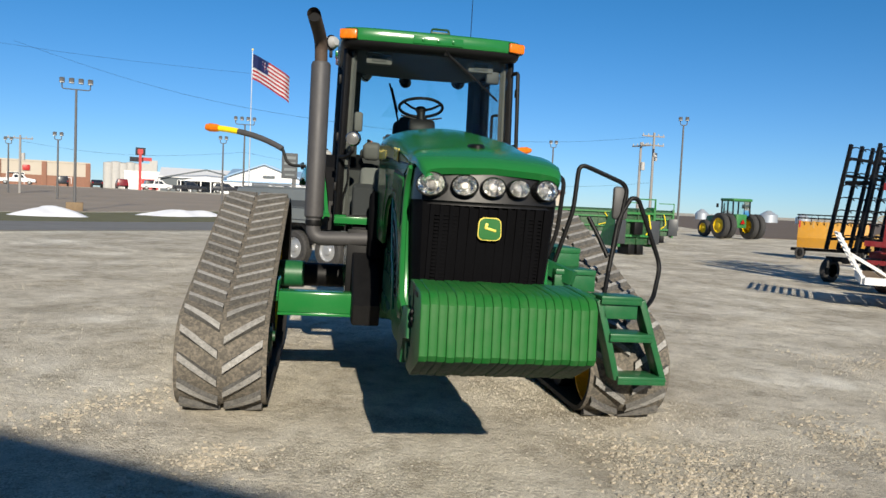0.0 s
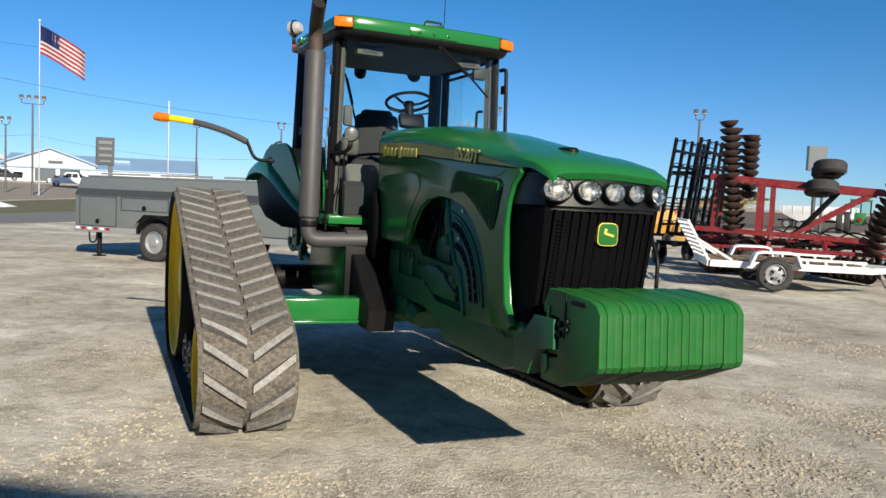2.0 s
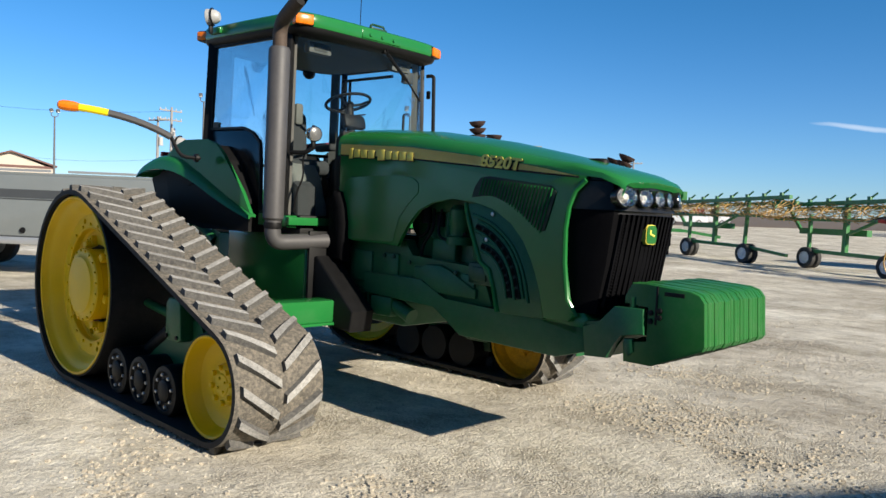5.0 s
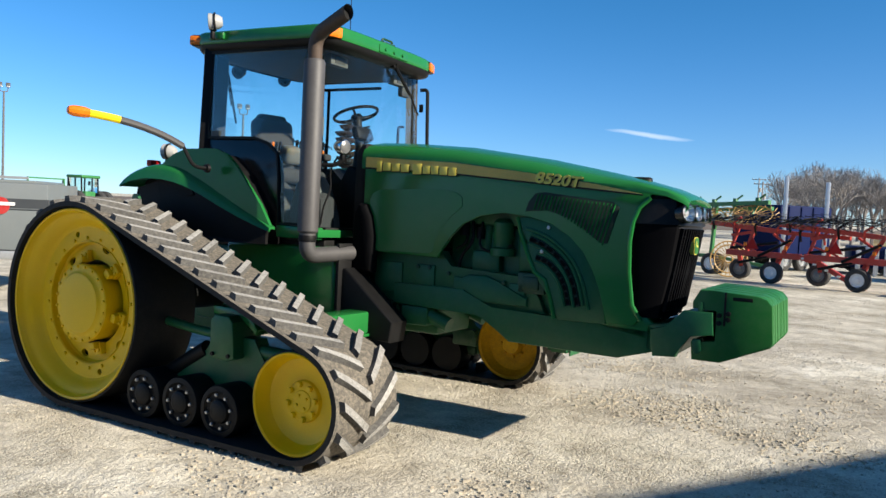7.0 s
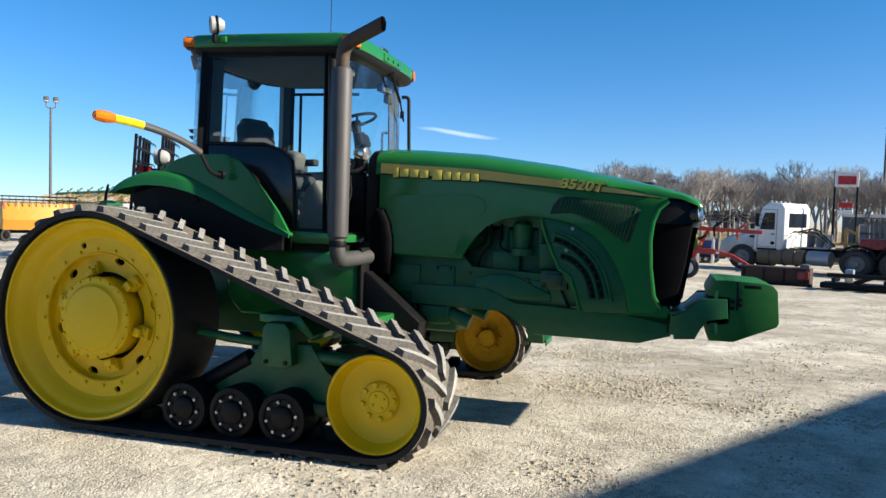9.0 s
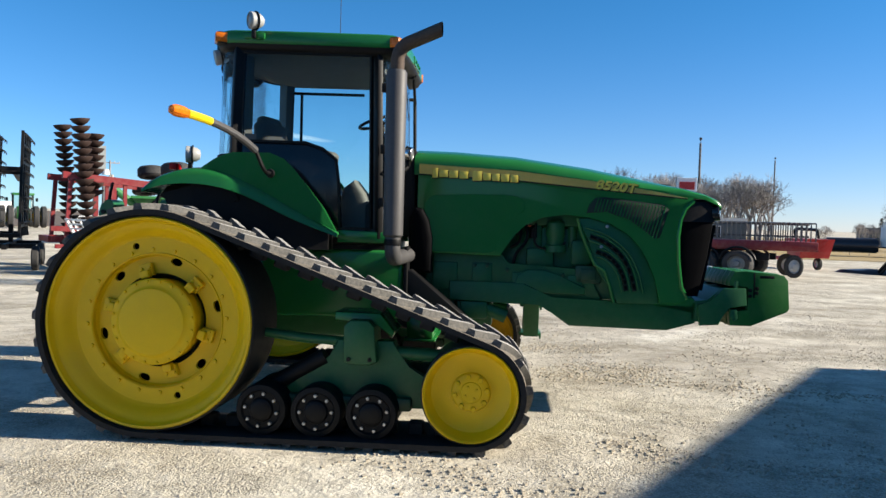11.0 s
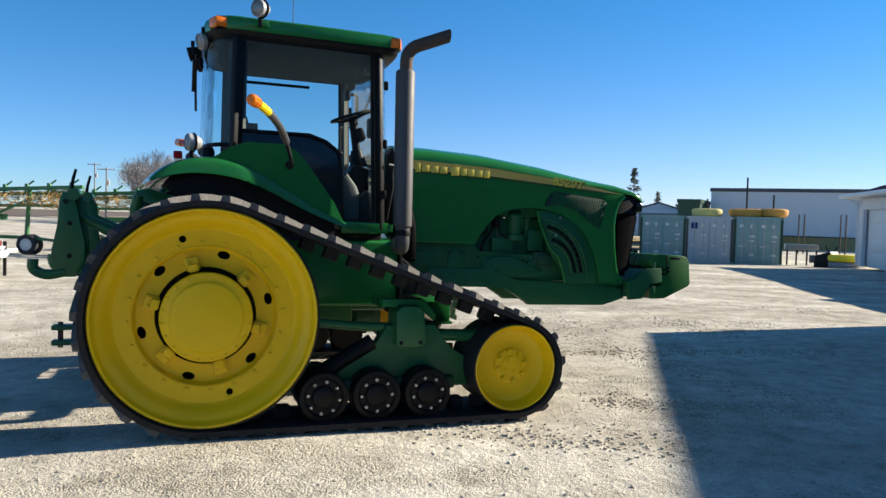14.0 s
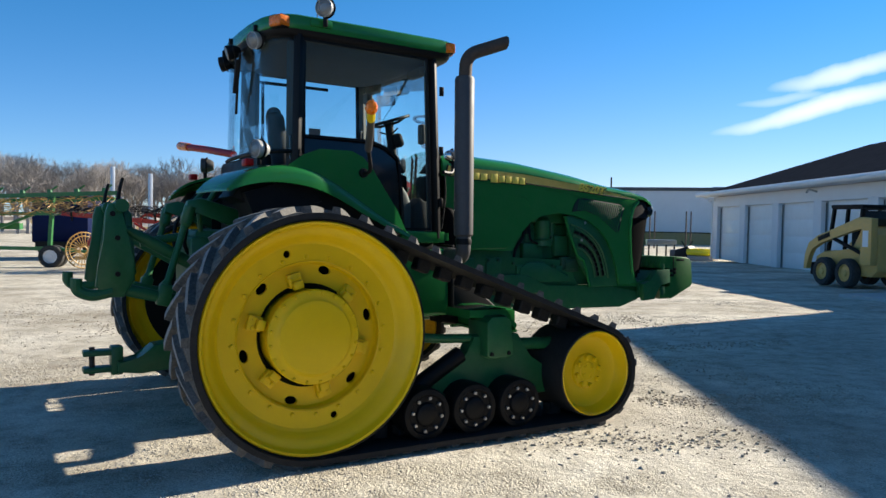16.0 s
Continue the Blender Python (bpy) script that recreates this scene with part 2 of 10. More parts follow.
def mesh_of(bm, name, material, smooth=32):
    bmesh.ops.recalc_face_normals(bm, faces=bm.faces)
    me = bpy.data.meshes.new(name)
    bm.to_mesh(me)
    bm.free()
    me.materials.append(material)
    if smooth:
        me.polygons.foreach_set("use_smooth", [True] * len(me.polygons))
        me.set_sharp_from_angle(angle=radians(smooth))
    return me


def part(name, bm, material, parent, label="", smooth=32, m=None):
    ob = new(name, mesh_of(bm, name, material, smooth))
    ob.parent = parent
    if m is not None:
        ob.matrix_local = m
    return tagged(ob, label)


def solo(name, bm, material, label, category, m=None, kind="", group="", smooth=32):
    ob = new(name, mesh_of(bm, name, material, smooth))
    if m is not None:
        ob.matrix_world = m
    return tagged(ob, label, category, group, kind)


def box(bm, c, s, bevel=0.0, rot=None, m=None, seg=2):
    mat = Matrix.Translation(c)
    if rot:
        mat = mat @ Euler([radians(a) for a in rot]).to_matrix().to_4x4()
    mat = mat @ Matrix.Diagonal((*s, 1))
    if m is not None:
        mat = m @ mat
    vs = bmesh.ops.create_cube(bm, size=1, matrix=mat)["verts"]
    if bevel:
        es = {e for v in vs for e in v.link_edges}
        bmesh.ops.bevel(bm, geom=list(es), offset=bevel, segments=seg, affect="EDGES", profile=0.5)
    return bm


def prism(bm, pts, axis, a, b, bevel=0.0, seg=2):
    """A polygon, extruded along an axis from a to b. Polygon points are (x, z), (y, z) or (x, y)."""
    def p(u, v, w):
        return {"y": (u, w, v), "x": (w, u, v), "z": (u, v, w)}[axis]
    lo = [bm.verts.new(p(u, v, a)) for u, v in pts]
    hi = [bm.verts.new(p(u, v, b)) for u, v in pts]
    n = len(pts)
    fs = [bm.faces.new(lo), bm.faces.new(hi[::-1])]
    fs += [bm.faces.new((lo[i], hi[i], hi[(i + 1) % n], lo[(i + 1) % n])) for i in range(n)]
    if bevel:
        es = set(fs[0].edges) | set(fs[1].edges)
        bmesh.ops.bevel(bm, geom=list(es), offset=bevel, segments=seg, affect="EDGES", profile=0.5)
    return bm


def tube(bm, pts, r, seg=10, cap=True):
    pts = [Vector(p) for p in pts]
    rs = r if isinstance(r, (list, tuple)) else [r] * len(pts)
    rings, up = [], None
    for i, p in enumerate(pts):
        d = (pts[min(i + 1, len(pts) - 1)] - pts[max(i - 1, 0)]).normalized()
        if up is None:
            up = d.orthogonal().normalized()
        up = (up - d * up.dot(d)).normalized()
        side = d.cross(up)
        rings.append([bm.verts.new(p + (up * math.cos(k * math.tau / seg) + side * math.sin(k * math.tau / seg)) * rs[i]) for k in range(seg)])
    for a, b in zip(rings, rings[1:]):
        for k in range(seg):
            bm.faces.new((a[k], a[(k + 1) % seg], b[(k + 1) % seg], b[k]))
    if cap:
        bm.faces.new(rings[0][::-1])
        bm.faces.new(rings[-1])
    return bm


def bent(pts, radius, n=5):
    """The way through corners, each rounded off."""
    pts = [Vector(p) for p in pts]
    out = [pts[0]]
    for a, b, c in zip(pts, pts[1:], pts[2:]):
        u, v = (a - b), (c - b)
        r = min(radius, u.length * 0.49, v.length * 0.49)
        p, q = b + u.normalized() * r, b + v.normalized() * r
        out += [(p * (1 - t) ** 2 + b * 2 * t * (1 - t) + q * t * t) for t in (k / n for k in range(n + 1))]
    return out + [pts[-1]]


def lathe(bm, prof, m, seg=32):
    """Turns (radius, height) points round the z axis of m."""
    rings = []
    for r, h in prof:
        if r < 1e-5:
            rings.append([bm.verts.new(m @ Vector((0, 0, h)))])
        else:
            rings.append([bm.verts.new(m @ Vector((r * math.cos(k * math.tau / seg), r * math.sin(k * math.tau / seg), h))) for k in range(seg)])
    for a, b in zip(rings, rings[1:]):
        for k in range(seg):
            q = (k + 1) % seg
            if len(a) == 1 and len(b) == 1:
                continue
            if len(a) == 1:
                bm.faces.new((a[0], b[q], b[k]))
            elif len(b) == 1:
                bm.faces.new((a[k], a[q], b[0]))
            else:
                bm.faces.new((a[k], a[q], b[q], b[k]))
    return bm


def rod(bm, a, b, r, seg=10, r2=None):
    return tube(bm, [a, b], [r, r if r2 is None else r2], seg)


def bars(bm, pairs, w, h=None):
    """Square bars from point to point."""
    for a, b in pairs:
        a, b = Vector(a), Vector(b)
        d = b - a
        q = d.to_track_quat("Z", "Y").to_matrix().to_4x4()
        box(bm, (0, 0, 0), (w, h or w, d.length), m=Matrix.Translation((a + b) / 2) @ q)
    return bm


def wheel_frame(x, y, z, side):
    """Axis outwards: side -1 for the right flank, +1 for the left, as the tractor drives."""
    return Matrix(((1, 0, 0, x), (0, 0, side, y), (0, 1, 0, z), (0, 0, 0, 1)))


# ---- ground ----
def ease(v, a, b):
    t = min(1.0, max(0.0, (v - a) / (b - a)))
    return t * t * (3 - 2 * t)


def fall(x, y):
    """The yard's height: it slopes by under a degree and levels off far away; the lots across the road lie a little higher."""
    plane = 0.9 * math.tanh((-0.0137 * x - 0.0058 * y) / 0.9)
    far = ease(y, 16, 48)
    rise = -0.28 + 1.55 * ease(y, 50, 135) * ease(-x, -30, 5)
    dip = -0.25 * math.exp(-((x - 32) ** 2 + (y + 14) ** 2) / 80)
    return plane * (1 - far) + rise * far + dip


def on_ground(x, y, turn=0.0, lift=0.0):
    return pose(x, y, fall(x, y) + lift, 0, 0, turn)


def tilted(x, y, turn=0.0, lift=0.0):
    """A pose that stands on the sloping yard."""
    n = Vector((0.0137, 0.0058, 1.0)).normalized()
    return Matrix.Translation((x, y, fall(x, y) + lift)) @ Vector((0, 0, 1)).rotation_difference(n).to_matrix().to_4x4() @ pose(0, 0, 0, 0, 0, turn)


# ---- the yard ----
def gravel_material():
    m = bpy.data.materials.new("crushed_limestone")
    m.use_nodes = True
    nt = m.node_tree
    b = nt.nodes["Principled BSDF"]
    b.inputs["Roughness"].default_value = 0.95
    b.inputs["Specular IOR Level"].default_value = 0.2
    geo = nt.nodes.new("ShaderNodeNewGeometry")

    def nz(scale, detail, rough=0.6, stretch=None):
        n = node(nt, "ShaderNodeTexNoise", Scale=scale, Detail=detail, Roughness=rough)
        src = geo.outputs["Position"]
        if stretch:
            mp = nt.nodes.new("ShaderNodeMapping")
            mp.inputs["Rotation"].default_value = (0, 0, radians(stretch[2]))
            mp.inputs["Scale"].default_value = (stretch[0], stretch[1], 1)
            nt.links.new(src, mp.inputs["Vector"])
            src = mp.outputs[0]
        nt.links.new(src, n.inputs["Vector"])
        return n.outputs["Fac"]

    def ramp(src, stops):
        r = nt.nodes.new("ShaderNodeValToRGB")
        r.color_ramp.elements[0].position, r.color_ramp.elements[0].color = stops[0][0], (*stops[0][1], 1)
        r.color_ramp.elements[1].position, r.color_ramp.elements[1].color = stops[-1][0], (*stops[-1][1], 1)
        for p, c in stops[1:-1]:
            r.color_ramp.elements.new(p).color = (*c, 1)
        nt.links.new(src, r.inputs[0])
        return r.outputs[0]

    def mix(f, a, c, kind="MIX"):
        x = nt.nodes.new("ShaderNodeMix")
        x.data_type, x.blend_type = "RGBA", kind
        if isinstance(f, float):
            x.inputs[0].default_value = f
        else:
            nt.links.new(f, x.inputs[0])
        nt.links.new(a, x.inputs[6])
        nt.links.new(c, x.inputs[7])
        return x.outputs[2]
    base = ramp(nz(0.42, 7, 0.62), [(0.28, (0.42, 0.378, 0.305)), (0.46, (0.545, 0.498, 0.41)), (0.58, (0.64, 0.595, 0.50)), (0.72, (0.80, 0.765, 0.67))])
    ruts = ramp(nz(0.5, 6, 0.68, (1.0, 0.42, 24)), [(0.34, (0.84, 0.83, 0.81)), (0.52, (1, 1, 1)), (0.68, (1.10, 1.10, 1.09))])
    col = mix(1.0, base, ruts, "MULTIPLY")
    tyre = ramp(nz(1.6, 7, 0.75, (1.0, 0.5, -12)), [(0.36, (0.84, 0.83, 0.81)), (0.5, (1, 1, 1)), (0.66, (1.08, 1.08, 1.08))])
    col = mix(1.0, col, tyre, "MULTIPLY")
    blot = ramp(nz(4.5, 7, 0.72), [(0.34, (0.72, 0.71, 0.69)), (0.5, (1, 1, 1)), (0.68, (1.16, 1.16, 1.15))])
    col = mix(1.0, col, blot, "MULTIPLY")
    grit = ramp(nz(70, 4, 0.8), [(0.34, (0.70, 0.69, 0.67)), (0.5, (1, 1, 1)), (0.66, (1.2, 1.2, 1.2))])
    col = mix(1.0, col, grit, "MULTIPLY")
    patch = ramp(nz(0.9, 6, 0.68), [(0.46, (0, 0, 0)), (0.56, (1, 1, 1))])

    def cells(scale):
        v = node(nt, "ShaderNodeTexVoronoi", Scale=scale, Randomness=1.0)
        nt.links.new(geo.outputs["Position"], v.inputs["Vector"])
        return v
    vor, vor2 = cells(75.0), cells(30.0)
    chips = ramp(vor.outputs["Color"], [(0.15, (0.80, 0.79, 0.77)), (0.5, (1.0, 1.0, 0.99)), (0.85, (1.14, 1.14, 1.14))])
    rim = ramp(vor.outputs["Distance"], [(0.25, (1.03, 1.03, 1.03)), (0.62, (0.80, 0.79, 0.77))])
    stones = mix(1.0, mix(1.0, col, chips, "MULTIPLY"), rim, "MULTIPLY")
    col = mix(patch, col, stones)
    pebble = ramp(vor2.outputs["Distance"], [(0.10, (1, 1, 1)), (0.16, (0, 0, 0))])
    shade = ramp(vor2.outputs["Color"], [(0.3, (0.72, 0.71, 0.69)), (0.5, (1, 1, 1)), (0.7, (1.35, 1.35, 1.34))])
    col = mix(pebble, col, mix(1.0, col, shade, "MULTIPLY"))
    nt.links.new(col, b.inputs["Base Color"])

    def sums(a, fa, c):
        q = nt.nodes.new("ShaderNodeMath")
        q.operation = "MULTIPLY_ADD"
        nt.links.new(a, q.inputs[0])
        q.inputs[1].default_value = fa
        if c is None:
            q.inputs[2].default_value = 0.0
        else:
            nt.links.new(c, q.inputs[2])
        return q.outputs[0]
    lump = nt.nodes.new("ShaderNodeMath")
    lump.operation = "MULTIPLY"
    nt.links.new(vor.outputs["Distance"], lump.inputs[0])
    nt.links.new(patch, lump.inputs[1])
    h = sums(pebble, 0.35, sums(lump.outputs[0], -0.5, sums(nz(24, 5, 0.7), 0.8, sums(nz(6, 6, 0.7), 1.0, None))))
    bp = nt.nodes.new("ShaderNodeBump")
    bp.inputs["Strength"].default_value, bp.inputs["Distance"].default_value = 0.8, 0.022
    nt.links.new(h, bp.inputs["Height"])
    nt.links.new(bp.outputs[0], b.inputs["Normal"])
    return m


GRAVEL = gravel_material()


def spread(near, far, step, grow=1.28):
    out, v, s = [], near[0], step
    while v < near[1]:
        out.append(v)
        v += step
    hi, lo = [near[1]], [near[0]]
    while hi[-1] < far:
        s *= grow
        hi.append(hi[-1] + s)
    s = step
    while lo[-1] > -far:
        s *= grow
        lo.append(lo[-1] - s)
    return sorted(lo[1:]) + out + hi


def yard_height(x, y):
    z = fall(x, y)
    near = max(0.0, 1 - math.hypot(x - 1, y - 5) / 45)
    if near > 0:
        z += near * (0.018 * noise.noise((x * 0.5, y * 0.5, 1.3)) + 0.012 * noise.noise((x * 1.7, y * 1.7, 4.1)) + 0.006 * noise.noise((x * 5.1, y * 5.1, 7.7)))
    return z


def build_yard():
    xs, ys = spread((-8.0, 12.0), 3500, 0.13), spread((-4.0, 12.0), 3500, 0.13)
    verts = [(x, y, yard_height(x, y)) for y in ys for x in xs]
    n = len(xs)
    faces = [(j * n + i, j * n + i + 1, (j + 1) * n + i + 1, (j + 1) * n + i) for j in range(len(ys) - 1) for i in range(n - 1)]
    me = bpy.data.meshes.new("ground")
    me.from_pydata(verts, [], faces)
    me.polygons.foreach_set("use_smooth", [True] * len(faces))
    me.materials.append(GRAVEL)
    return tagged(new("ground", me), "pale crushed limestone yard with tyre ruts and loose chips", "ground", kind="structure")


build_yard()


# ---- the shop behind the camera, whose shadow lies on the yard ----
SHOP_AXIS = Vector((-0.917, 0.399, 0)).normalized()
SHOP_TURN = math.degrees(math.atan2(SHOP_AXIS.y, SHOP_AXIS.x))
SHOP_SIDING = paint("grey_steel_siding", (0.14, 0.145, 0.15), 0.6, vary=0.08, scale=0.8)
SIDING = paint("white_steel_siding", (0.66, 0.67, 0.68), 0.5, vary=0.05, scale=0.8, dust=0.05)


def build_shop():
    m = pose(5.08, -10.17, 0, 0, 0, SHOP_TURN)
    bm = bm_new()
    prism(bm, [(0, -0.5), (9.0, -0.5), (9.0, 6.06), (4.5, 6.98), (0, 6.06)], "x", 0, 40)
    ob = solo("building", bm, SHOP_SIDING, "tall grey steel shop building beside the yard", "building", m=m)
    return ob


build_shop()


# ---- the tracked tractor ----
tractor = thing("tractor", TRACTOR_POSE, "green rubber-tracked farm tractor with yellow wheels on gravel", "tractor")
REAR, IDLER = (0.045, 0.770, 0.735), (2.14, 0.390, 0.350)


def belt_path(step=0.05):
    """The outside of the belt round the drive wheel and the idler: points and outward normals at even steps, and the length."""
    (x1, z1, r1), (x2, z2, r2) = REAR, IDLER
    d, phi = math.hypot(x2 - x1, z2 - z1), math.atan2(z2 - z1, x2 - x1)
    al = math.acos((r1 - r2) / d)
    top, low = phi + al, phi - al
    arc1, arc2 = r1 * (math.tau - 2 * al), r2 * 2 * al
    run = math.sqrt(d * d - (r1 - r2) ** 2)
    total = arc1 + arc2 + 2 * run

    def at(s):
        s %= total
        if s < arc1:
            a = top + s / r1
            return x1 + r1 * math.cos(a), z1 + r1 * math.sin(a), math.cos(a), math.sin(a)
        s -= arc1
        if s < run:
            c, q = math.cos(low), math.sin(low)
            return x1 + r1 * c - q * s, z1 + r1 * q + c * s, c, q
        s -= run
        if s < arc2:
            a = low + s / r2
            return x2 + r2 * math.cos(a), z2 + r2 * math.sin(a), math.cos(a), math.sin(a)
        s -= arc2
        c, q = math.cos(top), math.sin(top)
        return x2 + r2 * c - q * s, z2 + r2 * q + c * s, c, q
    return at, total


PATH_AT, BELT_LENGTH = belt_path()


def holed_disc(bm, m, r0, r1, thick, count, first, hole_r, wide, tall, seg=20, every=1):
    """A ring with oval holes right through every so many of its sectors."""
    for k in range(count):
        if k % every:
            a0, a1 = radians(first) + (k - 0.5) * math.tau / count, radians(first) + (k + 0.5) * math.tau / count
            for j in range(4):
                b0, b1 = a0 + (a1 - a0) * j / 4, a0 + (a1 - a0) * (j + 1) / 4
                vs = [bm.verts.new(m @ Vector((r * math.cos(b), r * math.sin(b), 0))) for r, b in ((r0, b0), (r1, b0), (r1, b1), (r0, b1))]
                bm.faces.new(vs)
            continue
        mid, half = radians(first) + k * math.tau / count, math.pi / count
        edge, ring = [], []
        for i in range(seg):
            a = math.tau * i / seg
            c, s = math.cos(a), math.sin(a)
            q = 1 / max(abs(c), abs(s))
            th, rr = mid + half * c * q, (r0 + r1) / 2 + (r1 - r0) / 2 * s * q
            edge.append((rr * math.cos(th), rr * math.sin(th)))
            ht, hr = mid + wide * c / hole_r, hole_r + tall * s
            ring.append((hr * math.cos(ht), hr * math.sin(ht)))
        lay = [[bm.verts.new(m @ Vector((x, y, h))) for x, y in pts] for pts, h in ((edge, 0), (ring, 0), (ring, -thick), (edge, -thick))]
        for a, b in zip(lay, lay[1:]):
            for i in range(seg):
                j = (i + 1) % seg
                bm.faces.new((a[i], a[j], b[j], b[i]))
    bmesh.ops.remove_doubles(bm, verts=list(bm.verts), dist=0.0005)
    return bm


def bolt_ring(name, parent, m, r, count, first, size, height, material, label="", h0=0.0):
    for k in range(count):
        a = radians(first) + k * math.tau / count
        bm = bm_new()
        lathe(bm, [(0, height), (size * 0.8, height), (size, height * 0.6), (size, 0)], m @ Matrix.Translation((r * math.cos(a), r * math.sin(a), h0)), 6)
        part(name, bm, material, parent, label if k == 0 else "", smooth=0)


def lug_mesh(s0, y_mid, y_end, shift):
    """One tread bar, bent round the belt: from the middle of the belt to its edge."""
    bm = bm_new()
    rings = []
    for k in range(5):
        u = k / 4
        y = y_mid + (y_end - y_mid) * u
        s = s0 + shift * u
        ring = []
        wb, wt = 0.033, 0.022
        for ds, h in ((-wb, -0.006), (-wt, 0.042), (wt, 0.042), (wb, -0.006)):
            x, z, nx, nz = PATH_AT(s + ds)
            ring.append(bm.verts.new((x + nx * h, y, z + nz * h)))
        rings.append(ring)
    for a, b in zip(rings, rings[1:]):
        for i in range(4):
            # the top face takes the paler, sunlit tone
            bm.faces.new((a[i], a[(i + 1) % 4], b[(i + 1) % 4], b[i])).material_index = 1 if i == 1 else 0
    bm.faces.new(rings[0])
    bm.faces.new(rings[-1][::-1])
    return bm


def track_unit(side):
    yi, yo, yc = side * 1.13, side * 1.73, side * 1.43
    # belt
    bm = bm_new()
    n = 150
    sect = []
    for k in range(n):
        x, z, nx, nz = PATH_AT(BELT_LENGTH * k / n)
        ring = []
        for y, h in ((yi, 0), (yc, 0.006), (yo, 0), (yo, -0.034), (yi, -0.034)):
            ring.append(bm.verts.new((x + nx * h, y, z + nz * h)))
        sect.append(ring)
    for k in range(n):
        a, b = sect[k], sect[(k + 1) % n]
        for i in range(5):
            bm.faces.new((a[i], a[(i + 1) % 5], b[(i + 1) % 5], b[i])).material_index = 0 if i < 2 else 1
    belt = part("track_belt", bm, BELT, tractor, "dusty black rubber track belt with chevron tread")
    belt.data.materials.append(SIDEWALL)
    count = 44
    for k in range(count):
        s = BELT_LENGTH * k / count
        for s_, a_, b_ in ((s, yc + side * 0.018, yo - side * 0.03), (s + BELT_LENGTH / count / 2, yc - side * 0.018, yi + side * 0.03)):
            part("tread_lug", lug_mesh(s_, a_, b_, 0.165), LUG, belt, smooth=20).data.materials.append(LUG_TOP_LIT)
    # guide blocks on the inside of the belt
    for k in range(count):
        bm = bm_new()
        x, z, nx, nz = PATH_AT(BELT_LENGTH * (k + 0.5) / count)
        rt = Matrix(((nz, 0, nx, x - nx * 0.07), (0, 1, 0, yc), (-nx, 0, nz, z - nz * 0.07), (0, 0, 0, 1)))
        box(bm, (0, 0, 0), (0.10, 0.1, 0.085), 0.01, m=rt, seg=1)
        part("guide_lug", bm, SIDEWALL, belt, smooth=0)
    # drive wheel
    out = yo - side * 0.04
    w = wheel_frame(REAR[0], out, REAR[1], side)
    bm = bm_new()
    lathe(bm, [(0.690, -0.44), (0.690, 0.0), (0.682, 0.012), (0.668, 0.008), (0.657, -0.028), (0.648, -0.040), (0.634, -0.048), (0.616, -0.060), (0.597, -0.082), (0.578, -0.108), (0.567, -0.122), (0.552, -0.1325)], w, 96)
    drive = part("drive_wheel", bm, YELLOW, tractor, "large yellow steel drive wheel")
    bm = bm_new()
    lathe(bm, [(0.703, -0.50), (0.703, 0.0), (0.69, 0.006), (0.685, -0.02)], w, 72)
    part("tyre_band", bm, SIDEWALL, drive, "black rubber band")
    bm = bm_new()
    holed_disc(bm, w @ Matrix.Translation((0, 0, -0.132)), 0.44, 0.56, 0.02, 20, 107, 0.512, 0.022, 0.022, 32, 10)
    part("wheel_flange", bm, YELLOW, drive, smooth=0)
    bm = bm_new()
    holed_disc(bm, w @ Matrix.Translation((0, 0, -0.188)), 0.314, 0.445, 0.025, 6, 15, 0.402, 0.040, 0.026, 32)
    part("wheel_disc", bm, YELLOW, drive, smooth=0)
    bm = bm_new()
    lathe(bm, [(0.428, -0.188), (0.440, -0.172), (0.443, -0.128), (0.449, -0.124), (0.452, -0.133)], w, 72)
    part("disc_rim", bm, YELLOW, drive)
    # added black disc: stands in for the shade seen through the wheel's holes
    part("wheel_shade_disc", lathe(bm_new(), [(0.25, -0.33), (0.67, -0.33)], w, 40), BLACK, drive, "black disc for the shade inside the wheel")
    bolt_ring("wheel_bolt", drive, w, 0.475, 20, 4, 0.014, 0.014, YELLOW, h0=-0.132)
    # black ring: the shade in the gap round the hub, as colour
    bm = bm_new()
    lathe(bm, [(0.322, -0.20), (0.29, -0.215), (0.27, -0.28)], w, 40)
    part("hub_gap_shade", bm, BLACK, drive)
    bm = bm_new()
    lathe(bm, [(0, -0.036), (0.2, -0.038), (0.218, -0.042), (0.230, -0.056), (0.246, -0.062), (0.276, -0.066), (0.284, -0.074), (0.284, -0.11), (0.278, -0.115), (0.278, -0.28)], w, 72)
    part("hub_cap", bm, YELLOW, drive)
    bolt_ring("hub_bolt", drive, w, 0.268, 20, 8, 0.011, 0.012, YELLOW, h0=-0.065)
    for k in range(6):
        a = radians(45 + 60 * k)
        bm = bm_new()
        mm = w @ Euler((0, 0, a)).to_matrix().to_4x4()
        box(bm, (0.345, 0, -0.172), (0.085, 0.088, 0.05), 0.007, m=mm)
        box(bm, (0.318, 0, -0.135), (0.05, 0.062, 0.06), 0.008, m=mm)
        for q in (-0.026, 0.026):
            lathe(bm, [(0, 0.014), (0.012, 0.012), (0.014, 0)], mm @ Matrix.Translation((0.356, q, -0.148)), 6)
        part("clamp_block", bm, YELLOW, drive)
    # inner side of the drive wheel and axle
    bm = bm_new()
    w2 = wheel_frame(REAR[0], yi + side * 0.10, REAR[1], -side)
    lathe(bm, [(0.69, 0.0), (0.67, 0.01), (0.655, -0.05), (0.6, -0.1), (0.52, -0.11)], w2, 48)
    part("inner_wheel", bm, YELLOW, tractor, "yellow inner drive wheel")
    bm = bm_new()
    rod(bm, (0.045, side * 0.96, 0.77), (0.045, side * 1.4, 0.77), 0.13, 20)
    axle = part("axle", bm, GREEN_WORN, tractor)
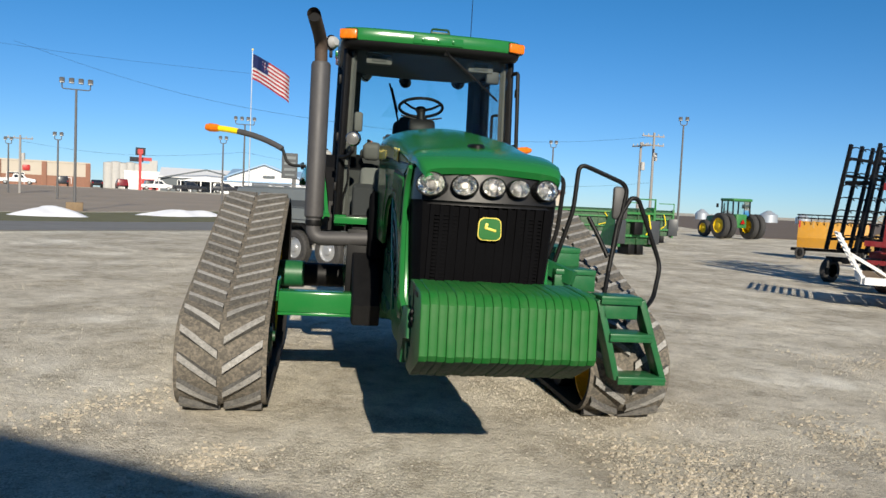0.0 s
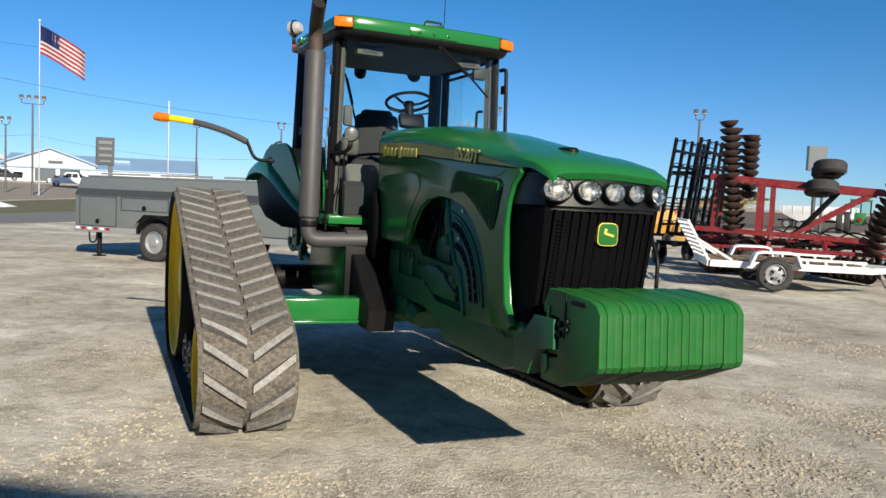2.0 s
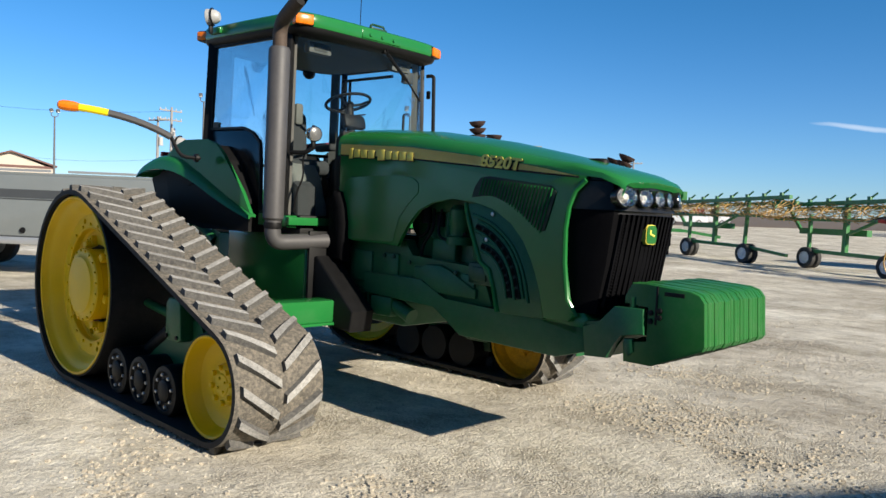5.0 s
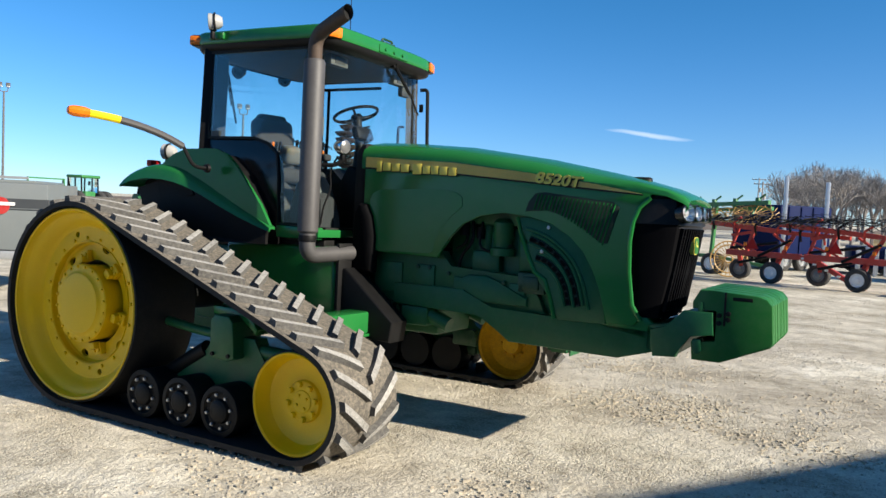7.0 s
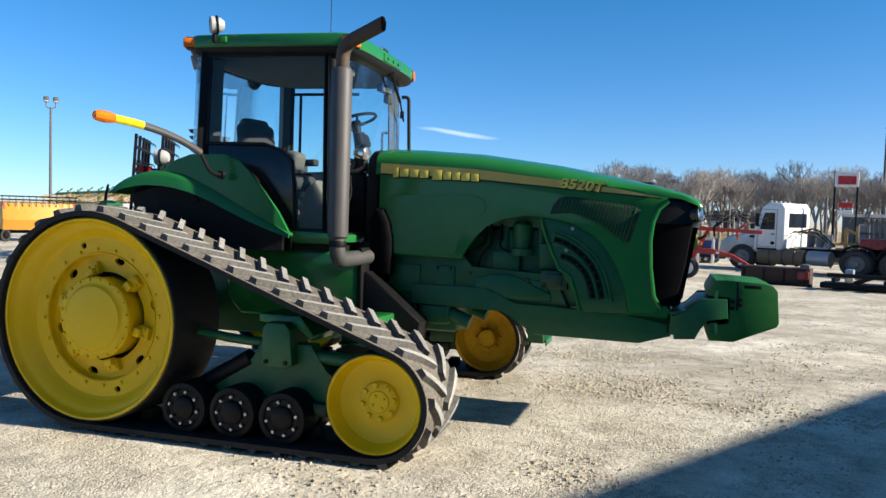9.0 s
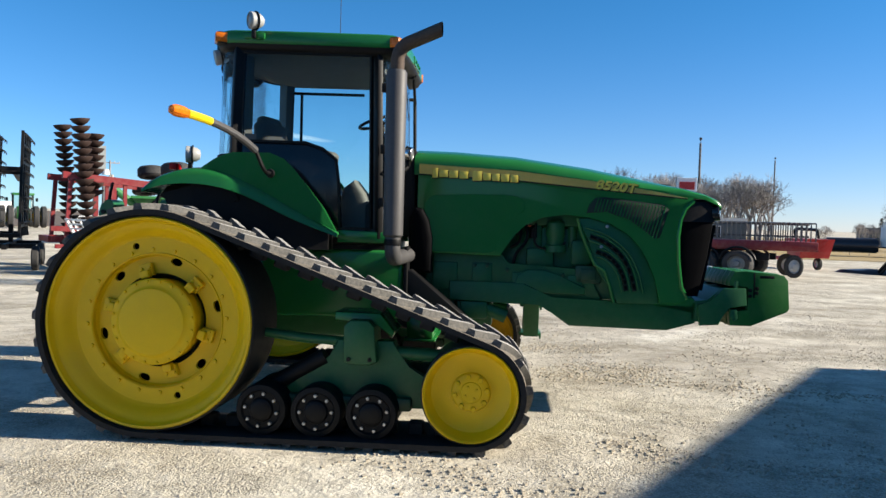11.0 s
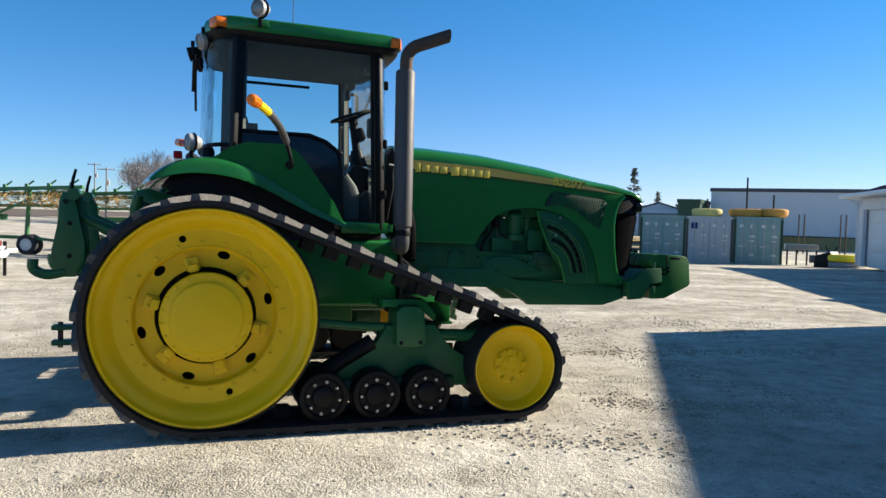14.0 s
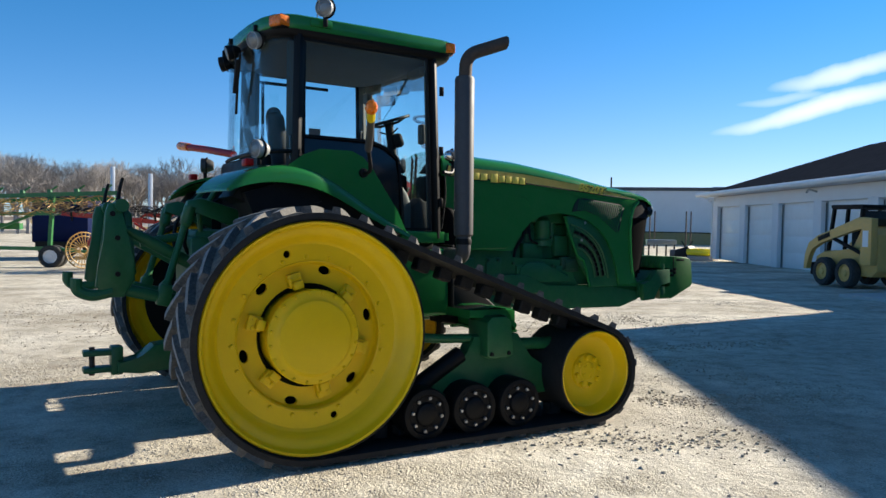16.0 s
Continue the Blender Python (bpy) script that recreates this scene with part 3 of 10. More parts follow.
    bm = bm_new()
    rod(bm, (0.045, side * 0.25, 0.77), (0.045, side * 0.96, 0.77), 0.115, 20)
    part("axle_sleeve", bm, BLACK, axle, "black axle sleeve")
    # idler
    wi = wheel_frame(IDLER[0], out + side * 0.01, IDLER[1], side)
    bm = bm_new()
    lathe(bm, [(0.305, -0.42), (0.305, 0.0), (0.298, 0.006), (0.288, -0.004), (0.276, -0.06), (0.255, -0.095), (0.22, -0.112), (0.16, -0.118), (0.128, -0.117), (0.120, -0.100), (0.108, -0.094), (0.070, -0.094), (0.064, -0.088), (0.0, -0.088)], wi, 56)
    idler = part("idler_wheel", bm, YELLOW, tractor, "yellow front idler wheel")
    bolt_ring("idler_bolt", idler, wi, 0.104, 8, 10, 0.018, 0.024, YELLOW, h0=-0.095)
    bolt_ring("hub_bolt", idler, wi, 0.042, 4, 30, 0.009, 0.01, YELLOW, h0=-0.088)
    bm = bm_new()
    lathe(bm, [(0.314, -0.48), (0.314, -0.005), (0.304, 0.001)], wi, 56)
    part("idler_tyre", bm, SIDEWALL, idler)
    w3 = wheel_frame(IDLER[0], yi + side * 0.10, IDLER[1], -side)
    bm = bm_new()
    lathe(bm, [(0.314, 0.0), (0.288, 0.0), (0.276, -0.05), (0.24, -0.09), (0.1, -0.1), (0.08, -0.03), (0, -0.02)], w3, 40)
    part("idler_inner", bm, YELLOW_DUSTY_SHADED, idler, "dusty inner face of the idler, shade in its colour")
    bolt_ring("inner_bolt", idler, w3, 0.115, 8, 4, 0.017, 0.03, YELLOW_DUSTY_SHADED, h0=-0.10)
    # rollers
    for x in (0.79, 1.148, 1.507):
        wr = wheel_frame(x, side * 1.655, 0.232, side)
        bm = bm_new()
        lathe(bm, [(0.165, -0.20), (0.168, -0.02), (0.160, 0.0), (0.13, 0.004), (0.118, -0.012), (0.08, -0.012), (0.072, 0.006), (0.06, 0.012), (0.05, 0.016), (0.0, 0.016)], wr, 40)
        wr2 = wheel_frame(x, side * 1.2, 0.232, -side)
        lathe(bm, [(0.165, -0.20), (0.168, -0.02), (0.160, 0.0), (0.1, 0.0), (0, 0)], wr2, 30)
        roller = part("mid_roller", bm, BLACK, tractor, "black rubber mid roller with steel bolts")
        bolt_ring("roller_bolt", roller, wr, 0.105, 8, 12 + x * 30, 0.0125, 0.014, BARE, "bare steel bolt", h0=-0.004)
    # carrier between the wheels
    bm = bm_new()
    prism(bm, [(0.86, 0.33), (1.0, 0.42), (1.2, 0.56), (1.24, 0.68), (1.62, 0.68), (1.66, 0.58), (1.72, 0.50), (1.93, 0.40), (1.93, 0.24), (1.6, 0.235), (1.45, 0.33), (1.0, 0.30)], "y", side * 1.36, side * 1.47, 0.012)
    frame_ob = part("undercarriage_frame", bm, GREEN_WORN, tractor, "dusty green track carrier frame")
    bm = bm_new()
    prism(bm, [(1.30, 0.55), (1.30, 0.78), (1.34, 0.82), (1.46, 0.82), (1.50, 0.78), (1.52, 0.55), (1.47, 0.53), (1.34, 0.53)], "y", side * 1.30, side * 1.56, 0.015)
    part("pivot_cover", bm, GREEN_WORN, frame_ob)
    for dx, dz in ((1.335, 0.565), (1.475, 0.565)):
        part("cover_bolt", lathe(bm_new(), [(0, 0.012), (0.013, 0.012), (0.015, 0)], wheel_frame(dx, side * 1.56, dz, side), 8), BLACK, frame_ob, smooth=0)
    bm = bm_new()
    prism(bm, [(1.22, 0.80), (1.22, 0.86), (1.52, 0.86), (1.62, 0.74), (1.60, 0.70), (1.50, 0.80)], "y", side * 1.12, side * 1.46, 0.012)
    part("carrier_top", bm, GREEN, frame_ob)
    bm = bm_new()
    tube(bm, bent([(0.60, side * 1.42, 0.72), (1.0, side * 1.42, 0.675), (1.3, side * 1.42, 0.66)], 0.05), 0.032, 12)
    tube(bm, [(1.62, side * 1.42, 0.60), (2.0, side * 1.42, 0.585)], 0.045, 14)
    part("tension_rod", bm, GREEN_WORN, frame_ob)
    bm = bm_new()
    tube(bm, [(0.68, side * 1.43, 0.28), (1.16, side * 1.43, 0.56)], 0.06, 16)
    tube(bm, [(0.62, side * 1.43, 0.245), (0.70, side * 1.43, 0.292)], 0.045, 16)
    part("tension_cylinder", bm, BLACK, frame_ob, "black hydraulic tension cylinder")
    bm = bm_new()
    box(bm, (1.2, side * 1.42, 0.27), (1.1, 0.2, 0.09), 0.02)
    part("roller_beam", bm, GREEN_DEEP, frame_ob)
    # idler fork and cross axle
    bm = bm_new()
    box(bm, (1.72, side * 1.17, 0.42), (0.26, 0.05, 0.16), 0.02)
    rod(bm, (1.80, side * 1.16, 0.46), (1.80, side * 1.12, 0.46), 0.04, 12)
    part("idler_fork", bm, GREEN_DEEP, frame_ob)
    bm = bm_new()
    box(bm, (1.75, side * 0.80, 0.73), (0.19, 0.62, 0.16), 0.015)
    box(bm, (1.75, side * 0.80, 0.642), (0.22, 0.62, 0.02), 0.004)
    part("cross_axle", bm, GREEN, tractor, "bright green cross axle beam")
    bm = bm_new()
    box(bm, (1.75, side * 0.485, 0.73), (0.24, 0.03, 0.24), 0.008)
    part("axle_flange", bm, GREEN_WORN, tractor)


for flank in (-1, 1):
    track_unit(flank)


# body: transmission, tank, frame rails
bm = bm_new()
box(bm, (0.5, 0, 0.86), (1.5, 0.62, 0.66), 0.04)
box(bm, (1.6, 0, 0.9), (1.3, 0.5, 0.5), 0.03)
box(bm, (-0.12, 0, 1.05), (0.5, 0.55, 0.7), 0.04)
part("transmission_case", bm, GREEN_WORN, tractor, "dusty green transmission housing")
for sd in (-1, 1):
    bm = bm_new()
    prism(bm, [(0.42, 0.86), (0.55, 0.72), (1.54, 0.72), (1.56, 0.80), (1.56, 1.26), (0.42, 1.26)], "y", sd * 0.28, sd * 0.60, 0.04, 3)
    part("fuel_tank", bm, GREEN, tractor, "glossy dark green fuel tank")
    bm = bm_new()
    prism(bm, [(1.50, 0.66), (1.50, 1.10), (1.615, 1.11), (2.055, 0.75), (2.03, 0.60), (1.89, 0.61)], "y", sd * 0.36, sd * 0.565, 0.016, 3)
    box(bm, (1.575, sd * 0.45, 1.0), (0.03, 0.32, 0.58), 0.006)
    part("battery_box", bm, BLACK, tractor, "black angular battery box")
    bm = bm_new()
    prism(bm, [(1.9, 0.86), (2.62, 0.86), (2.86, 0.69), (3.62, 0.68), (3.84, 0.745), (3.84, 0.885), (2.72, 0.90), (2.5, 1.02), (1.9, 1.02)], "y", sd * 0.26, sd * 0.34, 0.012)
    part("frame_rail", bm, GREEN_WORN, tractor, "green cast frame rail")
    bm = bm_new()
    prism(bm, [(1.70, 0.88), (1.70, 1.285), (2.30, 1.275), (2.36, 1.16), (2.95, 1.15), (3.05, 1.02), (3.12, 0.9), (2.4, 0.88)], "y", sd * 0.22, sd * 0.31, 0.012)
    for cx, cz, sx, sz in ((1.86, 1.06, 0.2, 0.22), (2.16, 1.05, 0.16, 0.24), (2.55, 1.02, 0.3, 0.16), (2.9, 1.02, 0.12, 0.14)):
        part("cover_plate", box(bm_new(), (cx, sd * 0.315, cz), (sx, 0.02, sz), 0.008), GREEN_WORN, tractor)
    part("engine_side_plate", bm, GREEN_WORN, tractor)
    for bx, bz in ((2.1, 1.15), (2.2, 1.15), (2.1, 0.95), (2.2, 0.95), (2.36, 1.12), (2.44, 0.98), (2.8, 1.09), (1.95, 0.93)):
        part("plate_bolt", lathe(bm_new(), [(0, 0.014), (0.014, 0.012), (0.016, 0)], wheel_frame(bx, sd * 0.325, bz, sd), 8), GREEN_DEEP, tractor, smooth=0)
    # ribs and pads under the front of the body
    bm = bm_new()
    for k in range(6):
        part("cooling_rib", box(bm_new(), (1.78 + 0.05 * k, sd * 0.30, 0.80), (0.018, 0.05, 0.16), 0.004), GREEN_WORN, tractor)
    box(bm, (2.1, sd * 0.30, 0.79), (0.22, 0.1, 0.14), 0.02)
    tube(bm, [(2.2, sd * 0.28, 0.80), (2.36, sd * 0.28, 0.74)], 0.055, 14)
    part("suspension_mount", bm, GREEN_WORN, tractor)
# engine
bm = bm_new()
box(bm, (2.75, 0, 1.22), (0.9, 0.42, 0.5), 0.03)
for k in range(4):
    tube(bm, [(2.46 + 0.14 * k, -0.19, 1.30), (2.46 + 0.14 * k, -0.19, 1.50)], 0.042, 12)
    tube(bm, [(2.46 + 0.14 * k, 0.19, 1.30), (2.46 + 0.14 * k, 0.19, 1.50)], 0.042, 12)
box(bm, (2.95, -0.21, 1.27), (0.16, 0.1, 0.2), 0.02)
box(bm, (2.62, -0.23, 1.22), (0.22, 0.08, 0.16), 0.02)
box(bm, (3.3, 0, 1.25), (0.5, 0.55, 0.7), 0.02)
box(bm, (2.7, 0, 1.6), (1.5, 0.5, 0.24), 0.02)
part("engine", bm, GREEN_WORN, tractor, "green diesel engine behind the side arch")
for sd in (-1, 1):
    bm = bm_new()
    lathe(bm, [(0, 1.53), (0.05, 1.53), (0.075, 1.50), (0.078, 1.40), (0.07, 1.385), (0.07, 1.33), (0.09, 1.32), (0.09, 1.27)], Matrix.Translation((2.74, sd * 0.24, 0)), 20)
    part("filter_housing", bm, GREEN_WORN, tractor)
    bm = bm_new()
    prism(bm, [(2.40, 0.94), (2.44, 1.08), (2.52, 1.125), (2.66, 1.13), (2.74, 1.10), (2.98, 1.0), (2.98, 0.94)], "y", sd * 0.30, sd * 0.335, 0.012)
    part("block_cover", bm, GREEN_WORN, tractor)
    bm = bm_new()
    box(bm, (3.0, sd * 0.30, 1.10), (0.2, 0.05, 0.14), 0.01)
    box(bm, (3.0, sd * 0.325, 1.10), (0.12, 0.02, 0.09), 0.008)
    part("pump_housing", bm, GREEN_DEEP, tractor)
part("engine_hose", tube(bm_new(), bent([(2.5, -0.25, 1.5), (2.52, -0.27, 1.36), (2.42, -0.27, 1.25), (2.4, -0.26, 1.1)], 0.06), 0.012, 8), BLACK, tractor)
part("engine_hose", tube(bm_new(), bent([(2.46, -0.24, 1.52), (2.46, -0.26, 1.34), (2.38, -0.26, 1.3)], 0.06), 0.01, 8), BLACK, tractor)
part("engine_hose", tube(bm_new(), bent([(2.58, -0.26, 1.5), (2.57, -0.28, 1.32), (2.7, -0.28, 1.28), (2.82, -0.27, 1.35)], 0.05), 0.009, 8), BLACK, tractor)
bm = bm_new()
tube(bm, [(2.44, -0.26, 1.40), (2.44, -0.26, 1.5)], 0.035, 14)
tube(bm, [(2.56, -0.24, 1.38), (2.56, -0.24, 1.46)], 0.03, 14)
part("filter", bm, BLACK, tractor, "black fuel filter")


# hood
HOOD = [(1.60, 2.085, 0.392), (1.9, 2.078, 0.396), (2.4, 2.045, 0.396), (3.0, 1.962, 0.392), (3.4, 1.885, 0.388), (3.55, 1.855, 0.385), (3.7, 1.822, 0.380), (3.88, 1.775, 0.368), (3.98, 1.735, 0.350), (4.012, 1.708, 0.332)]


def hood_w(x):
    return float(np.interp(x, [h[0] for h in HOOD], [h[2] for h in HOOD]))


def hood_top(x):
    return float(np.interp(x, [h[0] for h in HOOD], [h[1] for h in HOOD]))


bm = bm_new()
rings = []
for x, zt, w in HOOD:
    k = min(1.0, max(0.28, 1 - (x - 3.45) * 2.4))
    zs = zt - 0.135 * k
    half_p = [(w, zs - 0.09 * k), (w, zs - 0.02), (w - 0.004, zs + 0.015 * k), (w - 0.02, zs + 0.05 * k), (w - 0.06, zs + 0.08 * k), (w - 0.12, zs + 0.100 * k), (w - 0.22, zt - 0.016 * k), (0.10, zt - 0.004), (0, zt)]
    prof = half_p + [(-y, z) for y, z in half_p[-2::-1]]
    rings.append([bm.verts.new((x, y, z)) for y, z in prof])
for a, b in zip(rings, rings[1:]):
    for i in range(len(a) - 1):
        bm.faces.new((a[i], a[i + 1], b[i + 1], b[i]))
bm.faces.new(rings[0])
fr = rings[-1]
low = [bm.verts.new((v.co.x - 0.02, v.co.y, v.co.z - 0.03)) for v in fr]
for i in range(len(fr) - 1):
    bm.faces.new((fr[i], fr[i + 1], low[i + 1], low[i]))
hood = part("hood", bm, GREEN, tractor, "glossy green engine hood", smooth=40)
bm = bm_new()
lathe(bm, [(0, 0.022), (0.05, 0.02), (0.06, 0.008), (0.062, -0.02)], Matrix.Translation((3.62, -0.02, hood_top(3.62) - 0.008)) @ Matrix.Diagonal((1.3, 0.8, 0.8, 1)), 18)
part("hood_pad", bm, BLACK, hood, "small dark hood pad")


def on_side(bm, sd):
    """Lays a panel built round y = 0 onto the hood's flank."""
    for v in bm.verts:
        v.co.y = sd * (hood_w(v.co.x) + v.co.y)
    return bm


arch = [(2.30, 1.23), (2.34, 1.30), (2.40, 1.40), (2.49, 1.49), (2.62, 1.55), (2.80, 1.57), (2.98, 1.562), (3.15, 1.52), (3.29, 1.44), (3.39, 1.34), (3.46, 1.22), (3.51, 1.08), (3.55, 0.90)]
for sd in (-1, 1):
    bm = bm_new()
    outline = [(1.63, 1.93), (1.63, 1.42), (1.66, 1.32), (1.71, 1.26), (1.79, 1.24)] + arch + [(3.72, 0.90), (3.76, 0.94), (3.705, 1.03), (3.675, 1.23), (3.668, 1.42), (3.683, 1.55), (3.718, 1.64), (3.785, 1.70), (3.80, 1.735), (3.55, 1.775), (3.4, 1.79), (3.0, 1.84), (2.4, 1.915)]
    prism(bm, outline, "y", -0.03, 0.0, 0.008, 2)
    part("hood_side", on_side(bm, sd), GREEN, tractor, "glossy green hood side panel")
    bm = bm_new()
    prism(bm, [(1.688, 1.40), (1.69, 1.63), (1.715, 1.675), (1.77, 1.70), (2.05, 1.712), (2.32, 1.715), (2.43, 1.70), (2.48, 1.665), (2.485, 1.60), (2.40, 1.53), (2.31, 1.435), (2.27, 1.33), (2.262, 1.27), (2.23, 1.252), (1.79, 1.25), (1.72, 1.29)], "y", -0.01, 0.003, 0.003, 1)
    part("panel_bulge", on_side(bm, sd), GREEN, tractor, "raised glossy panel of the hood side", smooth=20)
    # slotted shield in the arch
    bm = bm_new()
    prism(bm, [(2.905, 1.54), (2.98, 1.55), (3.15, 1.51), (3.29, 1.43), (3.39, 1.33), (3.46, 1.21), (3.51, 1.07), (3.55, 0.89), (3.22, 0.885), (3.19, 0.98), (3.07, 1.13), (3.04, 1.22), (3.0, 1.36)], "y", -0.06, -0.02, 0.006)
    shield = part("slotted_shield", on_side(bm, sd), GREEN_WORN, tractor, "green slotted engine shield")
    for line in (((2.965, 1.475), (3.13, 1.43), (3.30, 1.30), (3.385, 1.15), (3.43, 0.97)), ((3.0, 1.405), (3.10, 1.375), (3.235, 1.28), (3.315, 1.155), (3.36, 0.985)), ((3.05, 1.285), (3.13, 1.265), (3.21, 1.20), (3.265, 1.11), (3.295, 0.985))):
        way = bent([(x, 0.0, z) for x, z in line], 0.16, 6)
        dist = [0.0]
        for a, b in zip(way, way[1:]):
            dist.append(dist[-1] + (b - a).length)

        def along(u, q=way, dd=dist):
            return Vector([float(np.interp(u * dd[-1], dd, [p[i] for p in q])) for i in range(3)])
        deep = line[0][1] < 1.45
        for off in (0.034, -0.030) if deep else (0.0,):
            rib = []
            for k in range(19):
                p, q = along(k / 18), along(min(1, k / 18 + 0.02)) - along(max(0, k / 18 - 0.02))
                n_ = Vector((-q.z, 0, q.x)).normalized()
                rib.append(p + n_ * off + Vector((0, -0.018, 0)))
            part("shield_rib", on_side(tube(bm_new(), rib, 0.011, 6), sd), GREEN_WORN, shield)
        # slots are not cut: dark strips and black bars give their inner shade
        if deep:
            part("slot_shade", on_side(tube(bm_new(), [along(k / 14) + Vector((0, -0.024, 0)) for k in range(15)], 0.019, 6), sd), LOUVRE_DARK, shield, "dark strip for the shade in a slot")
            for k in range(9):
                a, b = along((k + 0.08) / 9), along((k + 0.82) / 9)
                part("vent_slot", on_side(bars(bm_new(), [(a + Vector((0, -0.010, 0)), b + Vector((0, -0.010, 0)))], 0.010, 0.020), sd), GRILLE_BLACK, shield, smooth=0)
    part("shield_edge", on_side(tube(bm_new(), [(2.90, -0.018, 1.545), (2.93, -0.018, 1.44), (2.985, -0.018, 1.31), (3.045, -0.018, 1.185), (3.12, -0.018, 1.14), (3.165, -0.018, 1.02), (3.20, -0.018, 0.89)], 0.015, 8), sd), GREEN, shield)
    for bx, bz in ((3.13, 1.485), (3.09, 1.325)):
        part("shield_bolt", lathe(bm_new(), [(0, 0.008), (0.012, 0.006), (0.014, 0)], wheel_frame(bx, sd * (hood_w(bx) - 0.012), bz, sd), 10), BARE, shield)
    # louvres
    bm = bm_new()
    prism(bm, [(2.965, 1.585), (2.985, 1.65), (3.03, 1.705), (3.1, 1.715), (3.56, 1.665), (3.60, 1.63), (3.535, 1.405), (3.50, 1.40), (3.44, 1.44), (3.30, 1.545), (3.12, 1.60)], "y", -0.004, 0.004, 0.002)
    louvre = part("louvre_panel", on_side(bm, sd), LOUVRE_DARK, tractor, "dark green louvred panel")
    for k in range(22):
        u = k / 21
        xt, zt = 3.055 + 0.52 * u, 1.702 - 0.05 * u
        zb = 1.60 - 0.02 * u if u < 0.25 else 1.59 - 0.2 * ((u - 0.25) / 0.75) ** 1.2
        bm = bm_new()
        tube(bm, [(xt, 0.006, zt), (xt - (zt - zb) * 0.28, 0.006, zb)], 0.0042, 6)
        part("louvre_slat", on_side(bm, sd), GREEN, louvre)
    # stripe and lettering
    bm = bm_new()
    lo = [bm.verts.new((x, 0.006, z)) for x, z in [(1.64, 1.945), (2.4, 1.905), (3.0, 1.838), (3.45, 1.775), (3.74, 1.722)]]
    hi = [bm.verts.new((x, 0.006, z)) for x, z in [(1.64, 1.868), (2.4, 1.833), (3.0, 1.782), (3.45, 1.745), (3.74, 1.720)]]
    for i in range(4):
        bm.faces.new((lo[i], lo[i + 1], hi[i + 1], hi[i]))
    bmesh.ops.solidify(bm, geom=list(bm.faces), thickness=0.003)
    stripe = part("stripe", on_side(bm, sd), STRIPE, tractor, "gold stripe")
    bm = bm_new()
    for i in range(4):
        a, b = ((1.64, 1.862), (2.4, 1.827), (3.0, 1.776), (3.45, 1.739), (3.74, 1.716))[i:i + 2]
        rod(bm, (a[0], 0.003, a[1]), (b[0], 0.003, b[1]), 0.0055, 6)
    part("stripe_edge", on_side(bm, sd), BLACK, stripe)
    x0, widths = 1.745, (0.045, 0.07, 0.07, 0.07, 0.075, 0.06, 0.06, 0.065, 0.06)
    for k, wd in enumerate(widths):
        zc = 1.884 - (x0 - 1.7) * 0.052
        tall = 0.074 if k in (0, 4) else 0.056
        part("lettering_bar", on_side(box(bm_new(), (x0 + wd / 2, 0.0095, zc - 0.008), (wd, 0.003, tall), 0.001), sd), LETTER, stripe)
        part("lettering_shadow", on_side(box(bm_new(), (x0 + wd / 2 + 0.005, 0.0075, zc - 0.013), (wd + 0.004, 0.003, tall + 0.004)), sd), BLACK, stripe)
        x0 += wd + (0.010 if k != 3 else 0.034)
    curve = bpy.data.curves.new("model_number", "FONT")
    curve.body, curve.size, curve.extrude, curve.shear, curve.offset = "8520T", 0.108, 0.003, 0.15, 0.0035
    curve.align_x = "CENTER"
    for mat, dx, dz, out in ((LETTER, 0, 0, 0.014), (BLACK, 0.006, -0.007, 0.010)):
        tmp = bpy.data.objects.new("model_number", curve)
        me = bpy.data.meshes.new_from_object(tmp)
        bpy.data.objects.remove(tmp)
        me.materials.clear()
        me.materials.append(mat)
        ob = new("model_number", me)
        ob.parent = stripe
        turn = Matrix(((-sd, 0, 0, 0), (0, 0, sd, 0), (0, 1, 0, 0), (0, 0, 0, 1)))
        ob.matrix_local = Matrix.Translation((3.18 + dx, sd * (hood_w(3.18) + out), 1.766 + dz)) @ Euler((0, radians(5.5), 0)).to_matrix().to_4x4() @ turn @ Matrix.Diagonal((1.12, 0.9, 1, 1))

# nose: grille, visor, lamps
def nose_plan(x_side, x_front, w, round_=0.09):
    return [(x_side, -w), (x_front - round_ * 1.3, -w), (x_front - round_ * 0.5, -w + 0.03), (x_front - 0.02, -w + 0.10), (x_front, 0), (x_front - 0.02, w - 0.10), (x_front - round_ * 0.5, w - 0.03), (x_front - round_ * 1.3, w), (x_side, w)]


bm = bm_new()
lo_p, hi_p = nose_plan(3.66, 3.90, 0.335), nose_plan(3.66, 3.995, 0.36)
lo = [bm.verts.new((x, y, 0.955)) for x, y in lo_p]
md = [bm.verts.new((x + 0.01, y * 1.01, 1.25)) for x, y in [((a[0] + b[0]) / 2, (a[1] + b[1]) / 2) for a, b in zip(lo_p, hi_p)]]
hi = [bm.verts.new((x, y, 1.54)) for x, y in hi_p]
bm.faces.new(lo)
bm.faces.new(hi[::-1])
for a, b in ((lo, md), (md, hi)):
    for i in range(len(a)):
        j = (i + 1) % len(a)
        bm.faces.new((a[i], a[j], b[j], b[i]))
grille = part("grille", bm, GRILLE_BLACK, tractor, "black nose grille")
for k in range(13):
    y = -0.285 + 0.0475 * k
    bend = 0.02 * (abs(y) / 0.3) ** 2
    bm = bm_new()
    bars(bm, [((3.905 - bend, y, 1.0), (3.992 - bend, y, 1.52))], 0.018, 0.02)
    part("grille_bar", bm, GRILLE_BLACK, grille, smooth=0)
